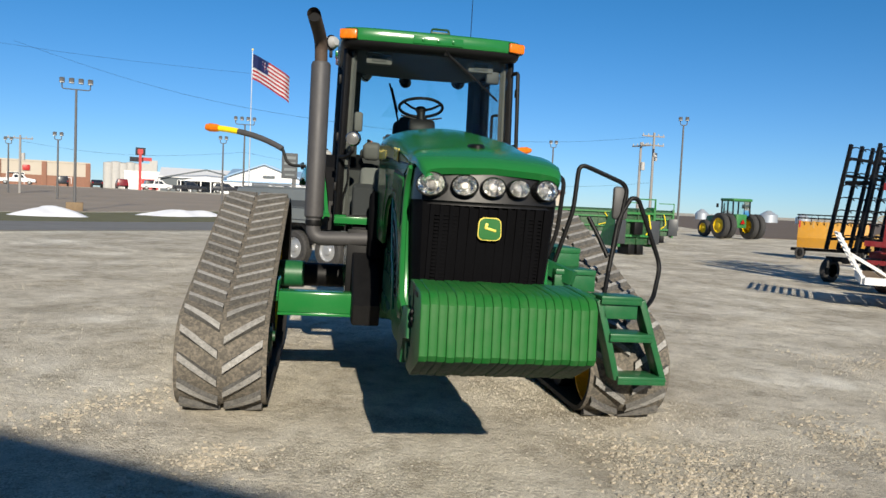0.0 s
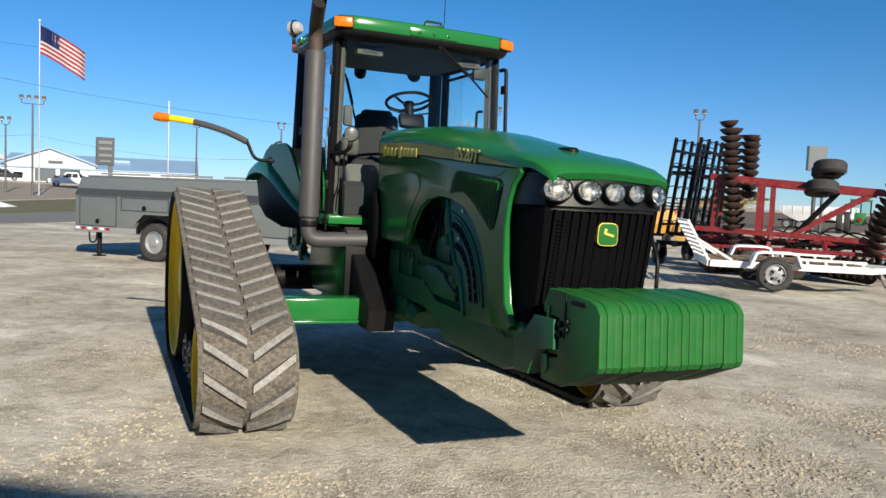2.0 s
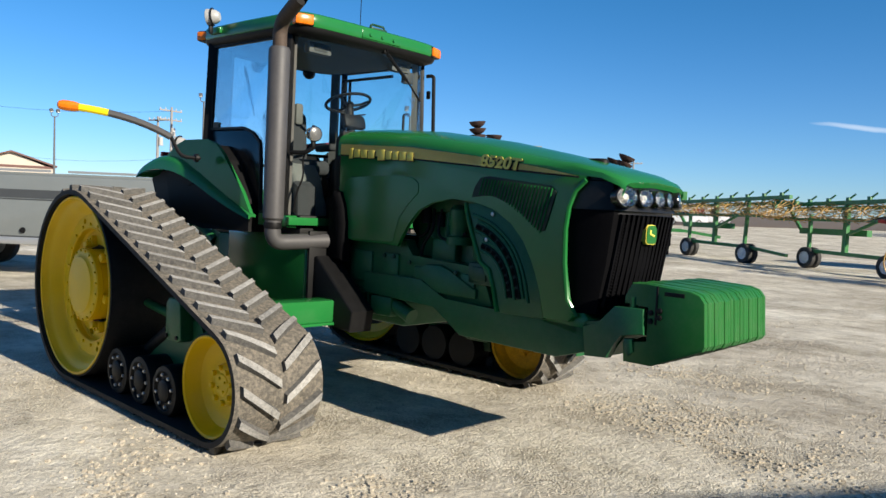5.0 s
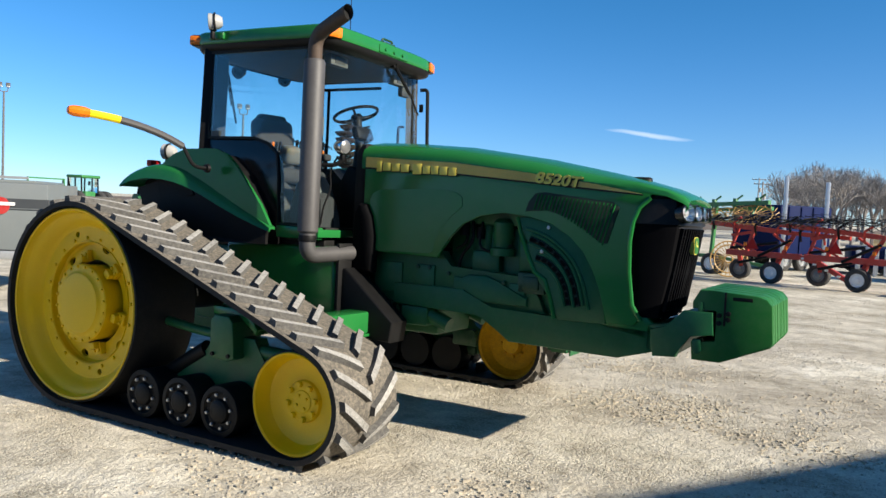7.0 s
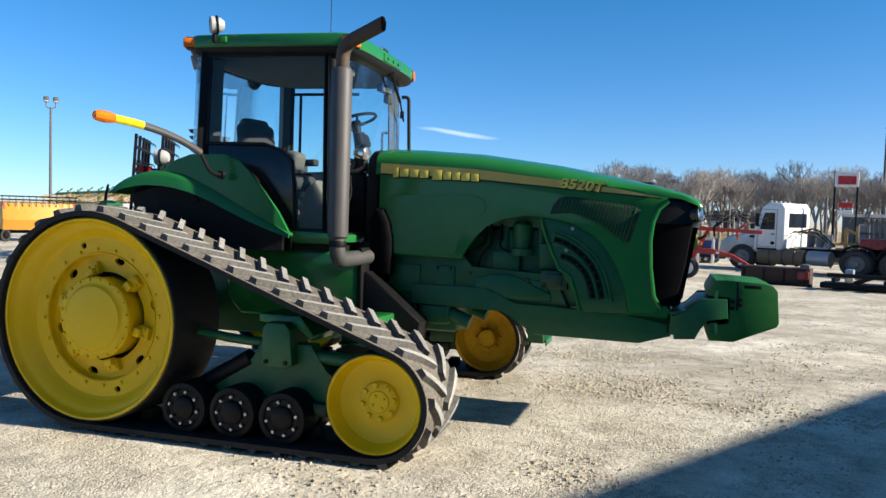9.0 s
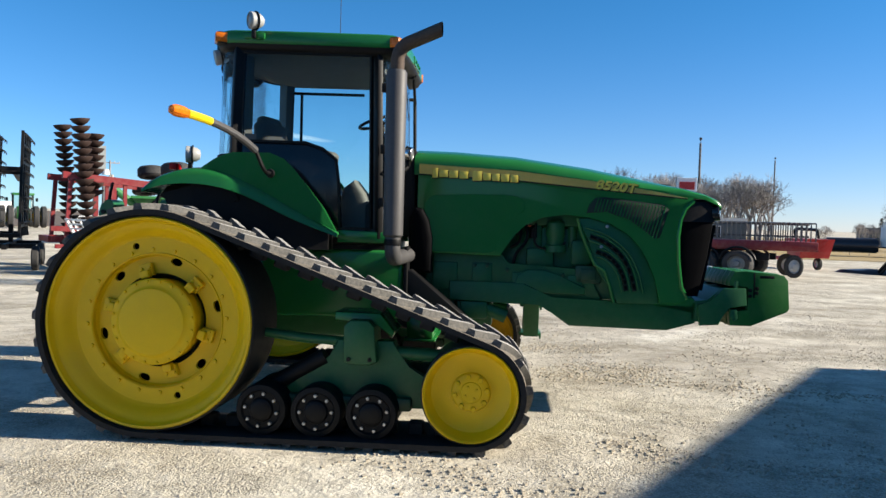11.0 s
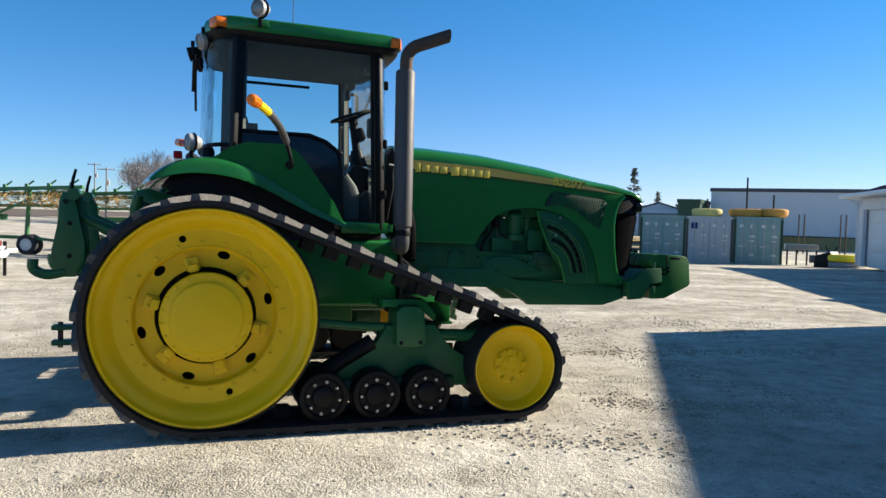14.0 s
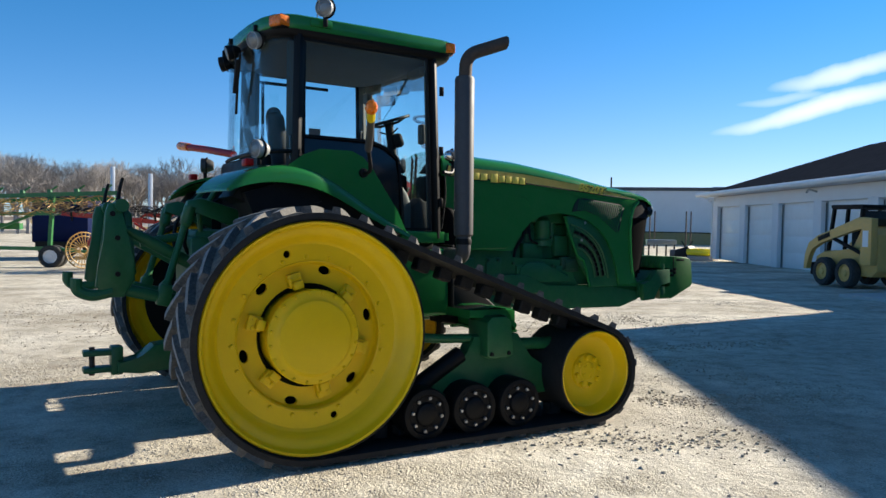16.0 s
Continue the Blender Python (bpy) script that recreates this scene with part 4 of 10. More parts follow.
for sg in (-1, 1):
    bm = bm_new()
    for k in range(26):
        z = 1.02 + 0.018 * k
        box(bm, (3.905 + (z - 1) * 0.165 - 0.012, sg * 0.19, z), (0.012, 0.16, 0.005))
    tagged(part("grille_mesh", bm, GRILLE_BLACK, grille, "fine grey mesh", smooth=0), kind="stuff")
bm = bm_new()
lo_p, hi_p = nose_plan(3.66, 4.018, 0.367, 0.11), nose_plan(3.66, 3.985, 0.362, 0.11)
lo = [bm.verts.new((x, y, 1.52)) for x, y in lo_p]
hi = [bm.verts.new((x, y, 1.715)) for x, y in hi_p]
bm.faces.new(lo)
bm.faces.new(hi[::-1])
for i in range(len(lo)):
    j = (i + 1) % len(lo)
    bm.faces.new((lo[i], lo[j], hi[j], hi[i]))
bmesh.ops.bevel(bm, geom=[e for e in bm.edges if abs(e.verts[0].co.z - e.verts[1].co.z) < 1e-4], offset=0.02, segments=3, affect="EDGES")
visor = part("lamp_panel", bm, VISOR_BLACK, tractor, "glossy black headlamp panel")
for y, r in ((-0.296, 0.068), (-0.138, 0.06), (0.0, 0.056), (0.128, 0.052), (0.268, 0.06)):
    xf = float(np.interp(abs(y), [0.0, 0.25, 0.32, 0.352], [4.02, 4.005, 3.982, 3.96]))
    lm = Matrix.Translation((xf, y, 1.614)) @ Euler((0, radians(84), radians(20 * y / 0.29))).to_matrix().to_4x4() @ Matrix.Diagonal((0.8, 1, 1, 1))
    bm = bm_new()
    lathe(bm, [(r * 1.14, -0.03), (r * 1.12, 0.018), (r * 1.04, 0.024), (r * 0.99, 0.02)], lm, 28)
    lamp = part("headlamp", bm, BLACK_GLOSS, visor, "round clear headlamp")
    bm = bm_new()
    lathe(bm, [(r * 1.0, 0.021), (r * 0.9, 0.008), (r * 0.7, -0.004), (r * 0.5, -0.012), (r * 0.36, -0.016)], lm, 14)
    wob = random.Random(int(1000 * (y + 1)))
    for v in bm.verts:
        v.co.x += wob.uniform(-0.005, 0.005)
    part("reflector", bm, CHROME, lamp, "bright faceted reflector", smooth=0)
    bm = bm_new()
    lathe(bm, [(r * 0.40, -0.016), (r * 0.36, 0.002), (r * 0.26, 0.008), (0, 0.009)], lm, 20)
    part("bulb_cap", bm, LAMP_SILVER, lamp)
    bm = bm_new()
    lathe(bm, [(0, 0.026), (r * 0.5, 0.025), (r * 0.97, 0.021), (r * 0.97, 0.019), (r * 0.5, 0.0235), (0, 0.0245)], lm, 28)
    lens = part("lens", bm, LENS, lamp)
    lens.visible_shadow = False
# badge: a plain shield in its colours
def shield_plate(half_w, half_h, x0, x1):
    """A plate with rounded corners, a little narrower at the foot, set on the grille."""
    pts = []
    for cx, cz, a0 in ((1, 1, 0), (-1, 1, 90), (-1, -1, 180), (1, -1, 270)):
        r = half_w * 0.5
        for k in range(5):
            a = radians(a0 + 22.5 * k)
            y, z = cx * (half_w - r) + r * math.cos(a), cz * (half_h - r) + r * math.sin(a)
            pts.append((y * (1.0 - 0.04 * z / half_h), z + 1.413))
    return prism(bm_new(), pts, "x", x0, x1)


badge = part("badge", shield_plate(0.058, 0.056, 3.955, 3.999), LETTER, tractor, "green and yellow badge", smooth=0)
part("badge_field", shield_plate(0.0535, 0.0515, 3.985, 4.003), WEIGHT_GREEN, badge, smooth=0)
bm = bm_new()
box(bm, (4.004, 0.004, 1.412), (0.004, 0.056, 0.011), 0.001, rot=(-14, 0, 0))
box(bm, (4.004, -0.018, 1.428), (0.004, 0.014, 0.026), 0.001, rot=(-14, 0, 0))
part("badge_bar", bm, LETTER, badge)
# bright rims beside the grille
for sd in (-1, 1):
    bm = bm_new()
    tube(bm, [(3.765, sd * 0.36, 0.935), (3.712, sd * 0.383, 1.03), (3.684, sd * 0.386, 1.23), (3.676, sd * 0.386, 1.42), (3.691, sd * 0.385, 1.55), (3.726, sd * 0.382, 1.64), (3.79, sd * 0.377, 1.70)], 0.015, 8)
    part("grille_rim", bm, GREEN, tractor)
bm = bm_new()
prism(bm, [(3.50, 0.86), (3.50, 0.98), (3.80, 0.96), (3.86, 0.90), (3.84, 0.80)], "y", -0.34, 0.34, 0.02)
part("nose_skirt", bm, GREEN, tractor)

# front weights
bm = bm_new()
prism(bm, [(3.80, 0.76), (3.80, 0.92), (3.93, 0.925), (4.025, 1.02), (4.19, 1.025), (4.19, 0.905), (4.07, 0.885), (3.99, 0.75)], "y", -0.34, 0.34, 0.008)
bracket = part("weight_bracket", bm, GREEN_WORN, tractor, "green front weight bracket")
for sd in (-1, 1):
    bm = bm_new()
    prism(bm, [(3.86, 0.735), (3.84, 0.90), (3.935, 0.92), (4.0, 0.995), (4.03, 1.03), (4.20, 1.035), (4.21, 0.90), (4.075, 0.885), (4.035, 0.83), (4.0, 0.745)], "y", sd * 0.35, sd * 0.405, 0.006)
    part("bracket_cheek", bm, GREEN_WORN, bracket)
    for bx, bz in ((4.235, 1.02), (4.235, 0.975), (4.285, 1.035), (4.285, 1.0)):
        part("lock_bolt", lathe(bm_new(), [(0, 0.014), (0.014, 0.012), (0.016, 0)], wheel_frame(bx, sd * 0.385, bz, sd), 8), BLACK, bracket, smooth=0)
    part("lock_bar", box(bm_new(), (4.265, sd * 0.386, 1.06), (0.012, 0.008, 0.20), 0.002), BLACK, bracket)
    part("lock_pin", rod(bm_new(), (4.13, sd * 0.375, 1.03), (4.13, sd * 0.375, 1.09), 0.02, 10), GREEN_WORN, bracket)
    part("lower_hook", prism(bm_new(), [(4.09, 0.80), (4.09, 0.865), (4.14, 0.87), (4.15, 0.80), (4.12, 0.775)], "y", sd * 0.35, sd * 0.395, 0.006), GREEN_WORN, bracket)
    part("grip_slot", box(bm_new(), (4.36, sd * 0.386, 1.125), (0.11, 0.006, 0.022), 0.002), BLACK, bracket)
WEIGHT_N = 20
w_mesh = None
for k in range(WEIGHT_N):
    y = -0.386 + 0.772 * (k + 0.5) / WEIGHT_N
    if w_mesh is None:
        bm = bm_new()
        prism(bm, [(4.09, 0.742), (4.08, 0.85), (4.225, 0.86), (4.225, 1.05), (4.08, 1.05), (4.08, 1.09), (4.12, 1.165), (4.2, 1.164), (4.44, 1.152), (4.49, 1.136), (4.52, 1.10), (4.535, 0.885), (4.52, 0.86), (4.25, 0.742)], "y", -0.0192, 0.0192, 0.0055, 2)
        for f in bm.faces:
            f.material_index = 1 if f.calc_center_median().z < 0.855 and abs(f.normal.y) < 0.5 else 0
        w_mesh = mesh_of(bm, "front_weight", WEIGHT_GREEN)
        w_mesh.materials.append(WEIGHT_DIRTY)
    ob = new("front_weight", w_mesh)
    ob.parent = bracket
    ob.matrix_local = Matrix.Translation((0.002 * math.sin(k * 2.3), y, 0.002 * math.sin(k * 1.7)))

# exhaust
bm = bm_new()
lathe(bm, [(0.0, 1.36), (0.06, 1.36), (0.074, 1.375), (0.076, 2.56), (0.066, 2.58), (0.05, 2.58)], Matrix.Translation((1.51, -0.88, 0)), 32)
muffler = part("muffler", bm, STEEL_GREY, tractor, "tall grey exhaust muffler")
bm = bm_new()
pts = bent([(1.513, -0.88, 2.55), (1.516, -0.888, 2.745), (1.855, -0.948, 2.872)], 0.15, 8)
tube(bm, pts, 0.05, 20, cap=False)
bmesh.ops.bisect_plane(bm, geom=list(bm.verts) + list(bm.edges) + list(bm.faces), plane_co=(1.842, -0.94, 2.86), plane_no=(1, -0.05, 0.0), clear_outer=True)
part("exhaust_pipe", bm, RUSTY, muffler, "heat-browned exhaust pipe")
bm = bm_new()
tube(bm, [(1.66, -0.913, 2.80), (1.80, -0.938, 2.852)], 0.046, 20, cap=True)
part("pipe_bore", bm, BLACK, muffler)
bm = bm_new()
tube(bm, bent([(1.51, -0.88, 1.38), (1.51, -0.88, 1.20), (1.58, -0.40, 1.22)], 0.13, 8), 0.058, 20)
part("exhaust_elbow", bm, STEEL_GREY, muffler)
bm = bm_new()
lathe(bm, [(0.062, 1.30), (0.064, 1.31), (0.064, 1.335), (0.062, 1.345)], Matrix.Translation((1.51, -0.88, 0)), 24)
part("muffler_clamp", bm, BLACK, muffler)
bm = bm_new()
prism(bm, [(1.57, 1.08), (1.57, 1.52), (1.62, 1.60), (1.68, 1.59), (1.73, 1.50), (1.76, 1.36), (1.76, 1.08)], "y", -0.455, -0.34, 0.045, 3)
part("heat_shield", bm, GRILLE_BLACK, tractor)

# cab
cab = part("cab_floor", box(bm_new(), (0.74, 0, 1.33), (1.30, 1.22, 0.08), 0.03), BLACK, tractor, "black cab floor")
part("cab_frame", box(bm_new(), (0.80, 0, 1.275), (1.24, 1.16, 0.13), 0.02), BLACK, tractor, "black cab subframe")
CAB_PLAN = [(1.505, 0.0), (1.50, 0.20), (1.485, 0.40), (1.462, 0.55), (1.435, 0.63), (1.412, 0.665), (1.375, 0.695), (1.33, 0.705), (0.80, 0.725), (0.30, 0.72), (0.24, 0.715), (0.17, 0.70), (0.11, 0.66), (0.06, 0.58), (0.025, 0.46), (0.005, 0.30), (-0.005, 0.15), (-0.008, 0.0)]


def cab_at(i, z, sd, out=0.0):
    """A point of the cab's plan at a height: it narrows a little and leans back towards the roof."""
    u = (z - 1.4) / 1.35
    x, y = CAB_PLAN[i]
    x += -0.035 * u if x > 1.2 else (0.03 * u if x < 0.3 else 0.0)
    y *= 1.0 - 0.035 * u
    d = Vector((x - 0.75, y * 1.2)).normalized() * out
    return Vector((x + d.x, sd * (y + d.y), z))


def curved_pane(name, first, last, z0, z1, label, both=False):
    """One bent sheet of glass along the plan, from point to point; both: right across the middle of the cab."""
    cols = [(i, -1) for i in range(first, last + 1)]
    if both:
        cols = [(i, -1) for i in range(last, first - 1, -1)] + [(i, 1) for i in range(first + 1, last + 1)]
    for sd in ((-1, 1) if not both else (1,)):
        bm = bm_new()
        rows = [[bm.verts.new(cab_at(i, z0 + (z1 - z0) * k / 4, s_ * (sd if not both else 1) * (1 if both else -1))) for i, s_ in cols] for k in range(5)]
        for a, b in zip(rows, rows[1:]):
            for k in range(len(a) - 1):
                bm.faces.new((a[k], a[k + 1], b[k + 1], b[k]))
        bmesh.ops.solidify(bm, geom=list(bm.faces), thickness=0.005)
        g = part(name, bm, GLASS, tractor, label, smooth=50)
        g.visible_shadow = False


curved_pane("windscreen", 0, 5, 1.40, 2.77, "large clear bowed windscreen", True)
curved_pane("rear_window", 10, 17, 1.95, 2.77, "curved rear cab glass")


def cab_post(i, z0, z1, sd, w, d, turn=0.0):
    a, b = cab_at(i, z0, sd), cab_at(i, z1, sd)
    bm = bm_new()
    up = (b - a).normalized()
    m = Matrix.Translation((a + b) / 2) @ up.to_track_quat("Z", "X").to_matrix().to_4x4()
    box(bm, (0, 0, 0), (d, w, (b - a).length), 0.008, rot=(0, 0, turn), m=m)
    return bm


DOOR = [(1.315, 1.415), (1.08, 1.415), (1.06, 1.76), (1.035, 1.94), (0.93, 2.02), (0.80, 2.062), (0.29, 2.07), (0.29, 2.745), (1.285, 2.725)]
LEFT_DOOR = [(1.315, 1.415), (0.95, 1.415), (0.80, 1.60), (0.62, 1.80), (0.29, 1.90), (0.29, 2.745), (1.285, 2.725)]


def door_y(x, z):
    return float(np.interp(x, [0.29, 0.8, 1.33], [0.715, 0.722, 0.70])) * (1 - 0.035 * (z - 1.4) / 1.35)


for sd, outline in ((-1, DOOR), (1, LEFT_DOOR)):
    part("front_pillar", cab_post(6, 1.34, 2.78, sd, 0.044, 0.058, 20 * sd), BLACK, tractor, "slim dark front cab pillar")
    part("pillar_trim", bars(bm_new(), [((1.345, sd * 0.648, 1.40), (1.315, sd * 0.628, 2.74))], 0.05, 0.045), TRIM_GREY, tractor, "grey pillar trim inside the cab")
    part("rear_pillar", cab_post(10, 1.36, 2.78, sd, 0.055, 0.092), BLACK, tractor, "dark rear cab pillar")
    part("pillar_trim", bars(bm_new(), [((0.255, sd * 0.60, 1.40), (0.27, sd * 0.585, 2.74))], 0.07, 0.13), PILLAR_DARK, tractor)
    bm = bm_new()
    bm.faces.new([bm.verts.new((x, sd * door_y(x, z), z)) for x, z in outline])
    bmesh.ops.solidify(bm, geom=list(bm.faces), thickness=0.005)
    g = part("door_glass", bm, GLASS, tractor, "clear cab door glass with a dark edge", smooth=0)
    g.visible_shadow = False
    for a, b in zip(outline, outline[1:] + outline[:1]):
        part("door_seal", bars(bm_new(), [((a[0], sd * door_y(*a), a[1]), (b[0], sd * door_y(*b), b[1]))], 0.026, 0.018), BLACK, tractor, smooth=0)
    bm = bm_new()
    low = [(1.07, 1.36)] + [(x - 0.006, z - 0.004) for x, z in outline[1:-2]] + [(0.20, outline[-3][1]), (0.20, 1.36)]
    prism(bm, low, "y", sd * 0.64, sd * 0.698, 0.01)
    part("door_lower_panel", bm, BLACK_GLOSS, tractor, "black lower cab panel")
    # hinges and the corner mirror strip beside the windscreen
    for z in (1.62, 2.02, 2.48):
        part("door_hinge", box(bm_new(), (1.395, sd * 0.725, z), (0.035, 0.022, 0.07), 0.006), BLACK, tractor)
    part("roof_rail", bars(bm_new(), [((1.33, sd * 0.665, 2.755), (0.22, sd * 0.685, 2.765))], 0.05, 0.05), BLACK, tractor)
part("header_rail", tube(bm_new(), [cab_at(i, 2.765, s_, -0.015) for i, s_ in [(k, -1) for k in range(6, -1, -1)] + [(k, 1) for k in range(1, 7)]], 0.022, 8), BLACK, tractor)
part("rear_header", tube(bm_new(), [cab_at(i, 2.765, s_, -0.015) for i, s_ in [(k, -1) for k in range(10, 18)] + [(k, 1) for k in range(16, 9, -1)]], 0.022, 8), BLACK, tractor)
part("rear_sill", tube(bm_new(), [cab_at(i, 1.955, s_, 0.0) for i, s_ in [(k, -1) for k in range(10, 18)] + [(k, 1) for k in range(16, 9, -1)]], 0.016, 8), BLACK, tractor)
part("warning_decal", box(bm_new(), (0.37, -0.712, 2.10), (0.085, 0.004, 0.045)), TRIM_GREY, tractor)
# far door frame and its pull bar
part("door_frame_bar", rod(bm_new(), (0.30, 0.66, 2.675), (0.99, 0.66, 2.665), 0.014, 8), BLACK, tractor)
part("door_frame_bar", rod(bm_new(), (0.395, 0.66, 2.68), (0.395, 0.66, 1.90), 0.014, 8), BLACK, tractor)
part("grab_handle", tube(bm_new(), bent([(1.30, 0.60, 2.06), (1.27, 0.56, 2.06), (1.27, 0.56, 2.30), (1.30, 0.60, 2.30)], 0.03), 0.012, 8), BLACK, tractor)
# firewall, cowl and lower front
bm = bm_new()
box(bm, (1.42, 0, 1.375), (0.07, 1.22, 0.05), 0.012)
part("cowl_sill", bm, BLACK, tractor)
bm = bm_new()
prism(bm, [(1.50, 1.36), (1.515, 1.98), (1.56, 2.04), (1.61, 2.05), (1.61, 1.36)], "y", -0.36, 0.36, 0.02)
part("firewall", bm, BLACK, tractor, "black cowl behind the hood")
bm = bm_new()
box(bm, (0.06, 0, 1.66), (0.10, 1.16, 0.58), 0.04)
part("cab_rear_wall", bm, BLACK, tractor)
for sd in (-1, 1):
    bm = bm_new()
    prism(bm, [(1.06, 1.31), (1.06, 1.405), (1.44, 1.395), (1.44, 1.31)], "y", sd * 0.62, sd * 0.72, 0.012)
    part("cab_sill", bm, GREEN, tractor, "green sill under the cab door")
    bm = bm_new()
    prism(bm, [(sd * 0.30, 1.325), (sd * 0.72, 1.325), (sd * 0.72, 1.385), (sd * 0.30, 1.385)], "x", 1.44, 1.475, 0.008)
    part("front_sill", bm, GREEN, tractor)

# roof
def roof_plan(grow):
    half_p = [(1.55, 0), (1.548, 0.2), (1.545, 0.40), (1.535, 0.56), (1.515, 0.655), (1.475, 0.715), (1.40, 0.735), (0.8, 0.75), (0.22, 0.745), (0.16, 0.725), (0.08, 0.655), (0.03, 0.52), (0.005, 0.3), (0.0, 0)]
    full = half_p + [(x, -y) for x, y in half_p[-2:0:-1]]
    cx = 0.78
    return [(cx + (x - cx) * grow, y * grow) for x, y in full]


def roof_z(x, z):
    return z - 0.022 * (x - 0.2)


def roof_shell(layers, cap_low=True, cap_top=True):
    bm = bm_new()
    rg = [[bm.verts.new((x, y, roof_z(x, z))) for x, y in roof_plan(g_)] for g_, z in layers]
    for a, b in zip(rg, rg[1:]):
        for i in range(len(a)):
            j = (i + 1) % len(a)
            bm.faces.new((a[i], a[j], b[j], b[i]))
    if cap_top:
        bm.faces.new(rg[-1])
    if cap_low:
        bm.faces.new(rg[0][::-1])
    return bm


roof = part("cab_roof", roof_shell([(0.975, 2.802), (0.996, 2.808), (1.003, 2.83), (1.0, 2.875), (0.992, 2.897), (0.975, 2.907), (0.93, 2.915), (0.8, 2.926), (0.4, 2.934)]), GREEN, tractor, "green cab roof with a blunt edge", smooth=35)
part("roof_underside", roof_shell([(0.84, 2.752), (0.93, 2.752), (0.968, 2.765), (0.985, 2.785), (0.99, 2.806)], True, False), BLACK, roof, "black roof underside", smooth=45)
part("headliner", roof_shell([(0.35, 2.700), (0.62, 2.705), (0.74, 2.722), (0.80, 2.744), (0.82, 2.753)], True, False), HEADLINER, roof, "grey bowl-shaped cab headliner", smooth=60)
for sd in (-1, 1):
    vent = part("ceiling_vent", box(bm_new(), (1.335, sd * 0.42, 2.672), (0.07, 0.21, 0.085), 0.012), TRIM_GREY, roof, "grey speaker grille in the headliner")
    part("vent_face", box(bm_new(), (1.372, sd * 0.42, 2.672), (0.006, 0.12, 0.05), 0.002), PILLAR_DARK, vent)
for x, y, sx, sy, rz in ((1.452, -0.662, 0.15, 0.14, -18), (1.452, 0.662, 0.15, 0.14, 18), (0.165, -0.672, 0.20, 0.12, 24), (0.165, 0.672, 0.20, 0.12, -24)):
    zz = roof_z(x, 2.848)
    light = part("corner_light", box(bm_new(), (x, y, zz), (sx, sy, 0.078), 0.014, rot=(0, 0, rz)), AMBER, roof, "amber warning light let into the roof corner")
    part("light_frame", box(bm_new(), (x - (0.012 if x > 1 else -0.012), y * 0.985, zz), (sx, sy, 0.088), 0.010, rot=(0, 0, rz)), BLACK, light)
bm = bm_new()
box(bm, (1.46, 0.05, 2.892), (0.07, 0.16, 0.02), 0.006)
tube(bm, bent([(1.46, -0.02, 2.885), (1.47, -0.02, 2.925), (1.47, 0.12, 2.925), (1.46, 0.12, 2.885)], 0.02), 0.009, 6)
part("roof_bracket", bm, GREEN_DEEP, roof)
part("roof_hatch", box(bm_new(), (1.549, 0.03, roof_z(1.55, 2.845)), (0.014, 0.40, 0.062), 0.004), GREEN, roof)
for y in (-0.09, 0.03, 0.15):
    part("hatch_stud", lathe(bm_new(), [(0, 0.012), (0.012, 0.01), (0.014, 0)], Matrix.Translation((1.556, y, roof_z(1.55, 2.845))) @ Euler((0, radians(90), 0)).to_matrix().to_4x4(), 8), GREEN, roof)
part("roof_step", box(bm_new(), (0.40, -0.755, roof_z(0.4, 2.86)), (0.16, 0.03, 0.05), 0.006), GREEN, roof, "green lamp bracket on the roof edge")
bm = bm_new()
rod(bm, (0.80, 0.42, 2.9), (0.80, 0.42, 3.55), 0.0035, 6)
rod(bm, (0.80, 0.42, 2.9), (0.80, 0.42, 2.97), 0.012, 8)
part("antenna", bm, BLACK, roof, "thin whip antenna")


def work_light(x, y, z, aim, parent, r=0.055, shell=LAMP_WHITE, stem=0.09, up=-1):
    """A round work lamp on its bracket, shining along aim."""
    q = Vector(aim).to_track_quat("Z", "Y").to_matrix().to_4x4()
    m = Matrix.Translation((x, y, z)) @ q
    bm = bm_new()
    lathe(bm, [(0, -0.075), (r * 0.55, -0.07), (r * 0.85, -0.045), (r * 1.0, -0.005), (r * 1.05, 0.018), (r * 1.05, 0.03), (r * 0.95, 0.034)], m, 24)
    lamp = part("work_light", bm, shell, parent, "round work light")
    bm = bm_new()
    lathe(bm, [(r * 0.95, 0.03), (r * 0.8, 0.034), (r * 0.74, 0.031), (r * 0.5, 0.036), (r * 0.44, 0.033), (0, 0.037)], m, 24)
    part("lens", bm, LAMP_SILVER, lamp)
    bm = bm_new()
    box(bm, (x, y, z + up * (r + stem / 2)), (0.03, 0.03, stem), 0.006)
    tube(bm, [m @ Vector((r * 1.06 * math.cos(radians(a)), r * 1.06 * math.sin(radians(a)), -0.015)) for a in range(-100, 101, 20)], 0.008, 6)
    part("lamp_bracket", bm, BLACK, lamp)
    return lamp


work_light(0.41, -0.81, 2.955, (-0.75, -0.65, -0.1), roof, 0.062, stem=0.07)
work_light(0.015, -0.46, 2.755, (-0.9, -0.45, -0.25), roof, 0.058, stem=0.05, up=1)
work_light(-0.06, -0.06, 2.735, (-1, 0.1, -0.3), roof, 0.055, BLACK, stem=0.05, up=1)
work_light(0.015, 0.46, 2.755, (-0.9, 0.45, -0.25), roof, 0.058, BLACK, stem=0.05, up=1)
work_light(1.575, -0.605, 2.0, (1, -0.15, -0.1), tractor, 0.052, CHROME, stem=0.05)
work_light(1.575, 0.605, 2.0, (1, 0.15, -0.1), tractor, 0.052, CHROME, stem=0.05)
for sd in (-1, 1):
    part("lamp_arm", tube(bm_new(), bent([(1.575, sd * 0.605, 1.90), (1.54, sd * 0.64, 1.86), (1.43, sd * 0.70, 1.86)], 0.04), 0.016, 8), BLACK, tractor)
